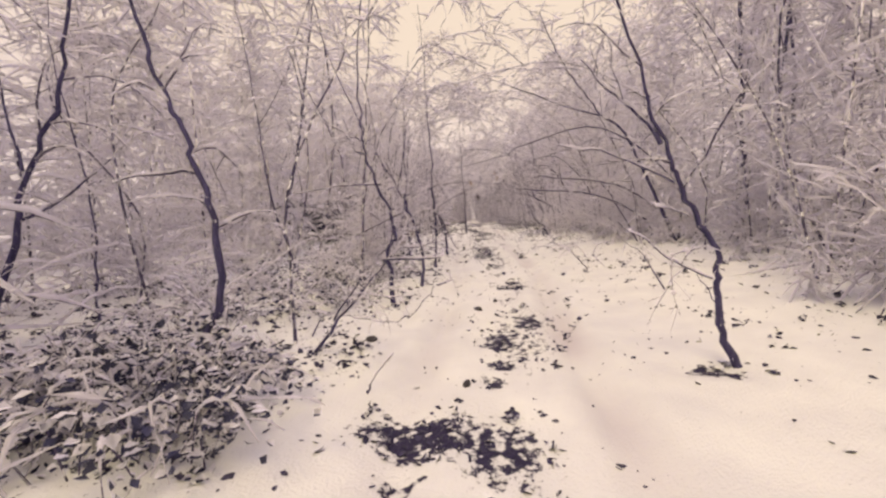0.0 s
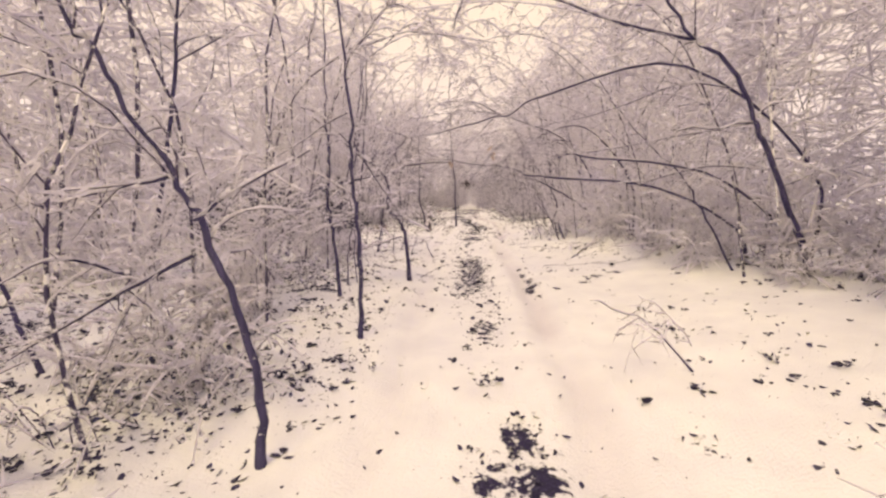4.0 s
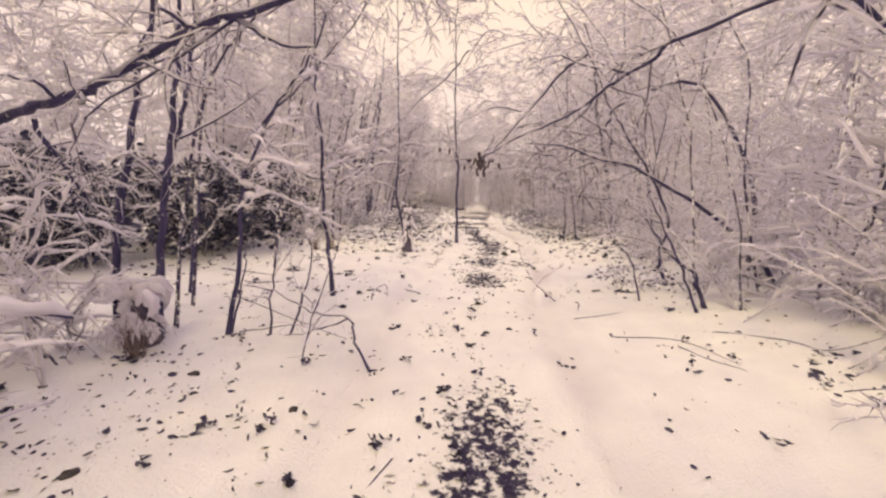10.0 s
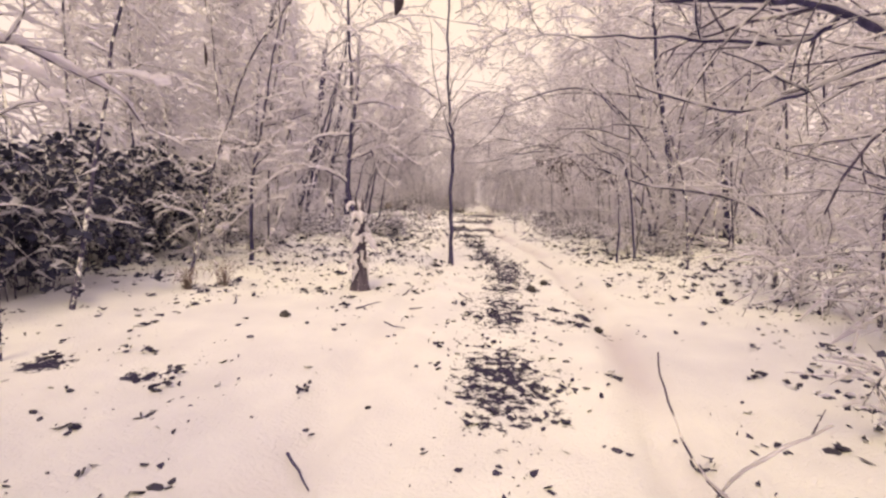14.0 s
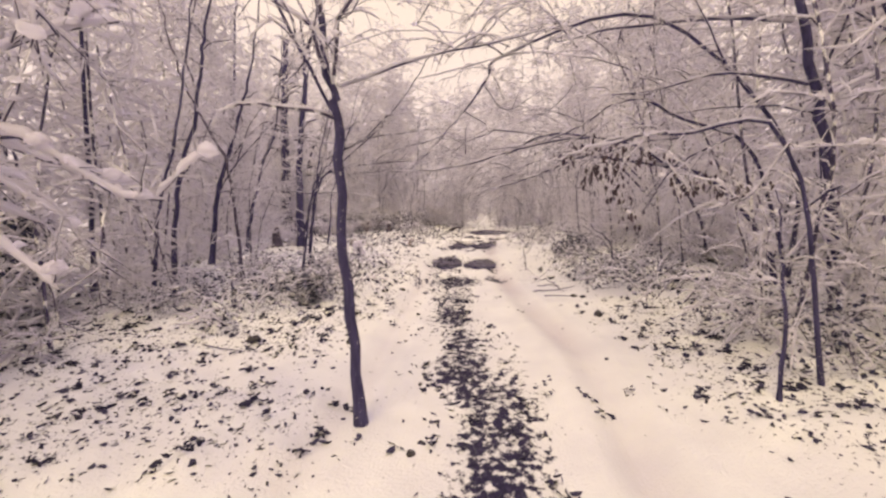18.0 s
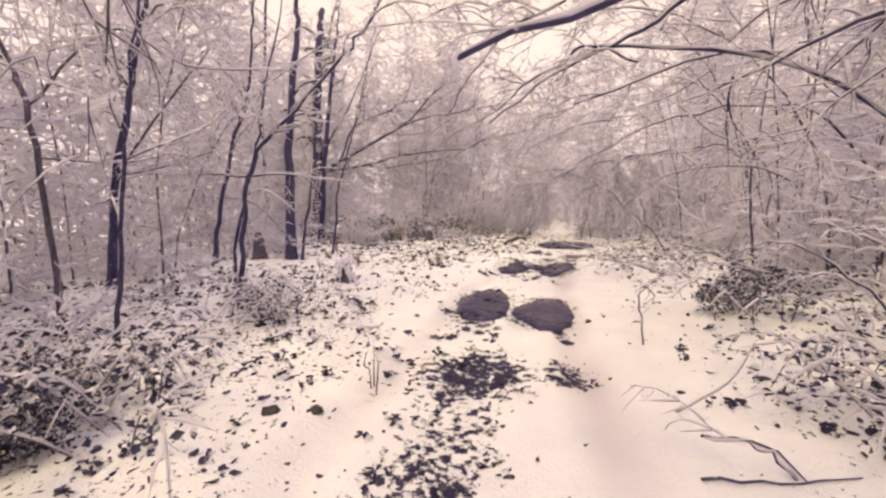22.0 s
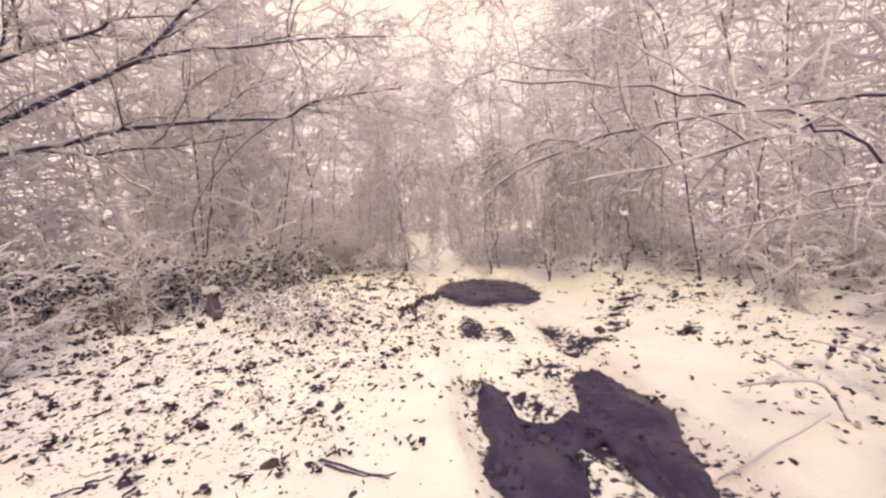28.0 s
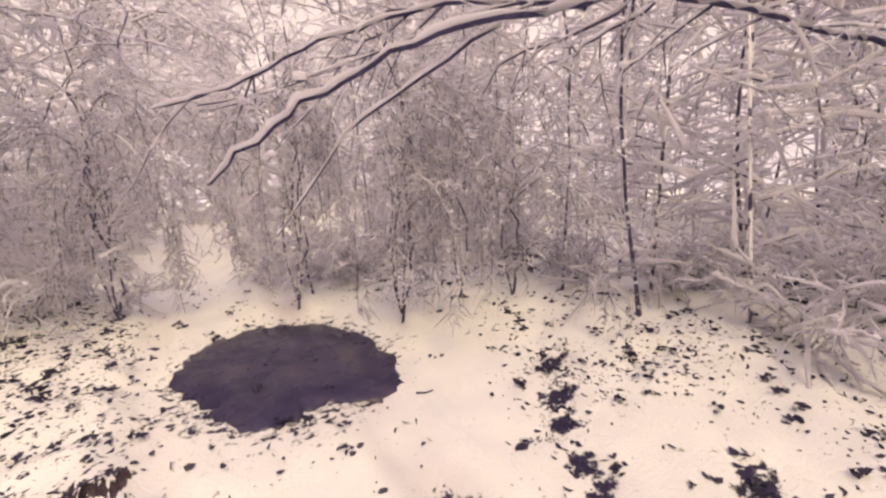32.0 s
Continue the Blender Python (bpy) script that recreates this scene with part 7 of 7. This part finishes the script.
def few_leaves():
    """Single withered leaves that dangle over the lane."""
    hanging_leaves("hanging_leaf", [(-0.07, 12.42, 2.16), (-0.03, 12.4, 2.13)], 0.11, "pale brown withered leaf on the bough over the lane", PALE_LEAF)
    hanging_leaves("hanging_leaf", [(0.72, 12.2, 2.4), (0.74, 12.22, 2.3), (0.7, 12.2, 2.22)], 0.13, "pale brown withered leaves dangling from the bough", PALE_LEAF)
    hanging_leaves("hanging_leaf", [(0.3, 25.52, 1.86)], 0.09, "single brown leaf dangling over the lane")
    hanging_leaves("hanging_leaf", [(-0.41, 17.5, 2.05), (-0.28, 17.6, 2.06)], 0.09, "two brown withered leaves on a twig")
    hanging_leaves("hanging_leaf", [(-1.0, 17.5, 1.84)], 0.09, "brown withered leaf on a twig")
    rng = np.random.default_rng(3)
    hanging_leaves("hanging_leaf", [(0.16 + rng.normal() * 0.06, 16.3 + rng.normal() * 0.06, 1.80 + rng.normal() * 0.05) for _ in range(44)], 0.06, "bunch of brown withered leaves on the bough")


few_leaves()


# ---- fallen sticks and withered stalks on the snow ----
def rod(name, pts, r, label, category, group, snow):
    rng = np.random.default_rng(int(abs(pts[0][0] * 100 + pts[0][1] * 37)))
    base = np.array(pts[0], float)
    root = thing(name, tuple(base), label, category, group)
    p = smooth_line(pts, 4) - base
    p[1:] += rng.normal(size=(len(p) - 1, 3)) * r * 0.5
    bag, white = Bag(), Bag()
    tube(bag, p, np.linspace(r, r * 0.45, len(p)), 5)
    for q, s in sprout([(p + base, np.full(len(p), r))], rng, 2.5, 0.16, r * 0.6, 0.0, 0.2, 2):
        tube(bag, q - base, s, 3)
    part("wood", bag.mesh("wood", TWIG if snow else BARK), root)
    if snow:
        lay_snow(white, p, np.full(len(p), r), 0.012, rng)
        part("snow_cover", white.mesh("snow_cover", SNOW_MAT), root, "thin line of snow")


def stick(line, r=0.009):
    rod("fallen_stick", [(x, y, float(ground_z(x, y)) + 0.003 + r) for x, y in line], r, "thin dark fallen stick lying on the snow", "stick", "fallen sticks", False)


def stalk(line):
    z = float(ground_z(line[0][0], line[0][1]))
    rod("dry_stalk", [(x, y, z + h) for x, y, h in line], 0.007, "thin withered stalk poking out of the snow", "stalk", "withered stalks", True)


stick([(-0.91, 20.95), (-0.87, 21.56)])
stick([(-2.60, 20.03), (-2.84, 20.45)])
stick([(-1.26, 20.11), (-1.07, 20.46)])
stick([(-1.19, 20.15), (-0.85, 19.87), (-0.66, 19.79)])
stick([(-0.21, 21.33), (-0.02, 20.83)])
stick([(-0.74, 20.50), (-0.58, 20.44)])
stick([(-0.70, 12.49), (-0.64, 12.96), (-0.26, 13.91)])
stick([(-2.11, 11.24), (-2.28, 11.46), (-2.08, 11.65)])
stick([(1.30, 28.06), (1.61, 27.99), (1.66, 27.71)])
stick([(1.19, 27.62), (1.55, 27.69), (1.89, 27.75)])
stick([(-4.12, 18.08), (-3.58, 17.97), (-3.10, 17.91)])
stick([(-0.94, 17.89), (-0.69, 17.60)])
stick([(1.61, 17.42), (1.53, 17.12)])
stick([(1.33, 27.30), (1.79, 27.17)])
stick([(-2.05, 34.36), (-1.86, 34.26), (-1.65, 34.18)])
stick([(-3.51, 34.54), (-3.33, 34.53)])
stick([(-3.64, 34.46), (-3.39, 34.46)])
stick([(-2.08, 34.41), (-1.82, 34.26), (-1.62, 34.21)])
stick([(0.90, 37.83), (1.05, 37.81)])
stick([(1.86, 13.49), (2.12, 13.45), (2.45, 13.27), (3.09, 13.34)], 0.005)
stick([(2.45, 13.95), (2.96, 14.14), (3.85, 14.78)], 0.005)
stick([(2.76, 16.22), (3.25, 15.91), (3.45, 15.65), (4.09, 15.85)], 0.005)
stick([(-0.81, 12.57), (-0.54, 12.75), (-0.25, 12.90)], 0.005)
stick([(2.22, 15.87), (2.37, 15.55), (2.52, 15.29)], 0.005)
stick([(2.97, 14.91), (3.55, 14.95), (4.12, 15.13)], 0.005)
stick([(1.65, 16.15), (2.29, 16.03), (2.53, 15.40)], 0.005)
stick([(-2.20, 15.50), (-1.85, 15.71), (-1.54, 15.88)], 0.005)
stick([(-2.96, 16.64), (-2.01, 16.04), (-1.08, 15.51)], 0.005)
stick([(1.39, 16.68), (1.89, 16.93), (2.56, 17.33)], 0.005)
stick([(2.89, 13.26), (3.30, 12.99), (3.96, 13.14)], 0.005)
stick([(-2.84, 24.80), (-2.12, 24.52)])
stalk([(1.31, 17.54, 0.00), (0.98, 17.54, 0.28), (0.80, 17.54, 0.60), (0.74, 17.54, 0.80)])
stalk([(0.98, 17.54, 0.20), (1.12, 17.54, 0.40), (1.40, 17.54, 0.62)])
stalk([(-0.92, 28.11, 0.00), (-0.89, 28.11, 0.24), (-0.94, 28.16, 0.35)])
stalk([(-5.80, 33.50, 0.00), (-5.74, 33.50, 0.40), (-5.66, 33.52, 0.95)])
stalk([(-2.68, 33.89, 0.00), (-2.62, 33.89, 0.29)])
stalk([(-2.38, 33.86, 0.00), (-2.38, 33.86, 0.23)])
stalk([(0.30, 33.89, 0.00), (0.63, 33.89, 0.12), (1.15, 33.94, 0.27)])
stalk([(-1.22, 16.90, 0.00), (-1.19, 16.90, 0.12), (-1.04, 16.95, 0.21), (-1.02, 17.00, 0.02)])
stalk([(-1.81, 16.37, 0.00), (-1.77, 16.37, 0.12), (-1.78, 16.42, 0.02)])
stalk([(-0.81, 2.65, 0.00), (-0.77, 2.65, 0.09), (-0.62, 2.70, 0.27)])
stalk([(1.22, 28.35, 0.00), (1.52, 28.35, 0.24), (1.68, 28.40, 0.54)])
stalk([(-3.14, 20.85, 0.00), (-3.15, 20.85, 0.10)])
stalk([(-0.98, 28.19, 0.00), (-0.96, 28.19, 0.36)])


def sprig():
    """A bent twig of withered leaves hanging down to the snow by the last puddle."""
    rng = np.random.default_rng(12)
    z = float(ground_z(-1.15, 37.3))
    stem = smooth_line([(-1.20, 37.00, z - 0.02), (-1.24, 37.20, z + 0.17), (-1.16, 37.45, z + 0.25), (-0.98, 37.58, z + 0.29), (-0.86, 37.62, z + 0.27)], 5)
    side = smooth_line([(-1.20, 37.38, z + 0.24), (-1.32, 37.36, z + 0.22), (-1.44, 37.30, z + 0.13)], 5)
    spots = [tuple(line[k] + rng.normal(size=3) * [0.03, 0.04, 0.015]) for line, low, many in ((stem, 5, 50), (side, 1, 22), (stem, 1, 6)) for k in rng.integers(low, len(line), many)]
    root = hanging_leaves("leafy_sprig", spots, 0.075, "bent sprig of withered brown leaves hanging over the snow")
    bag = Bag()
    for line in (stem, side):
        tube(bag, line - np.array(spots[0]), np.linspace(0.006, 0.003, len(line)), 5)
    part("stem", bag.mesh("stem", BARK), root)


sprig()


# ---- tufts of withered grass bowed by the snow ----
DEAD_GRASS = two_tone("dead_grass", (0.2, 0.14, 0.15), (0.42, 0.32, 0.3), 12, 0.8, 0.2)


def grass_tuft(seed, x, y, height):
    rng = np.random.default_rng(seed)
    root = thing("grass_tuft", (x, y, float(ground_z(x, y))), "pale withered grass tuft bowed under snow", "grass", "grass tufts on the snow")
    blades, white, dark = Bag(), Bag(), Bag()
    for k in range(34):
        a, far, h = rng.uniform(0, 2 * np.pi), height * rng.uniform(0.2, 0.75), height * rng.uniform(0.5, 1.1)
        out = np.array([np.cos(a), np.sin(a), 0])
        foot = out * rng.uniform(0, 0.07)
        q = smooth_line([foot + [0, 0, -0.02], foot + out * far * 0.25 + [0, 0, h * 0.75], foot + out * far * 0.7 + [0, 0, h], foot + out * far + [0, 0, h * rng.uniform(0.35, 0.8)]], 2)
        r = np.linspace(0.004, 0.0016, len(q))
        tube(blades, q, r, 3)
        if k % 2:
            lay_snow(white, q, r, 0.016, rng)
    o = rng.normal(size=(16, 3)) * [0.09, 0.09, 0.0] + [0, 0, 0.015]
    way = rng.normal(size=(16, 3)) * [1, 1, 0.3]
    way /= np.linalg.norm(way, axis=1)[:, None]
    leaf_cards(dark, o, way, np.tile([0.0, 0, 1.0], (16, 1)), rng.uniform(0.04, 0.08, 16))
    part("grass", blades.mesh("blades", DEAD_GRASS), root, kind="stuff")
    part("snow_cover", white.mesh("snow_cover", SNOW_MAT), root, "snow caught on the blades", kind="stuff")
    part("fallen_leaves", dark.mesh("fallen_leaves", LEAF), root, "dark wet leaves at its foot", kind="stuff")


for number, (x, y, height) in enumerate(((-3.27, 20.85, 0.34), (-3.5, 20.5, 0.28), (-2.22, 33.5, 0.3), (-4.05, 33.2, 0.26), (-5.0, 37.6, 0.5), (-2.7, 14.8, 0.36))):
    grass_tuft(700 + number, x, y, height)
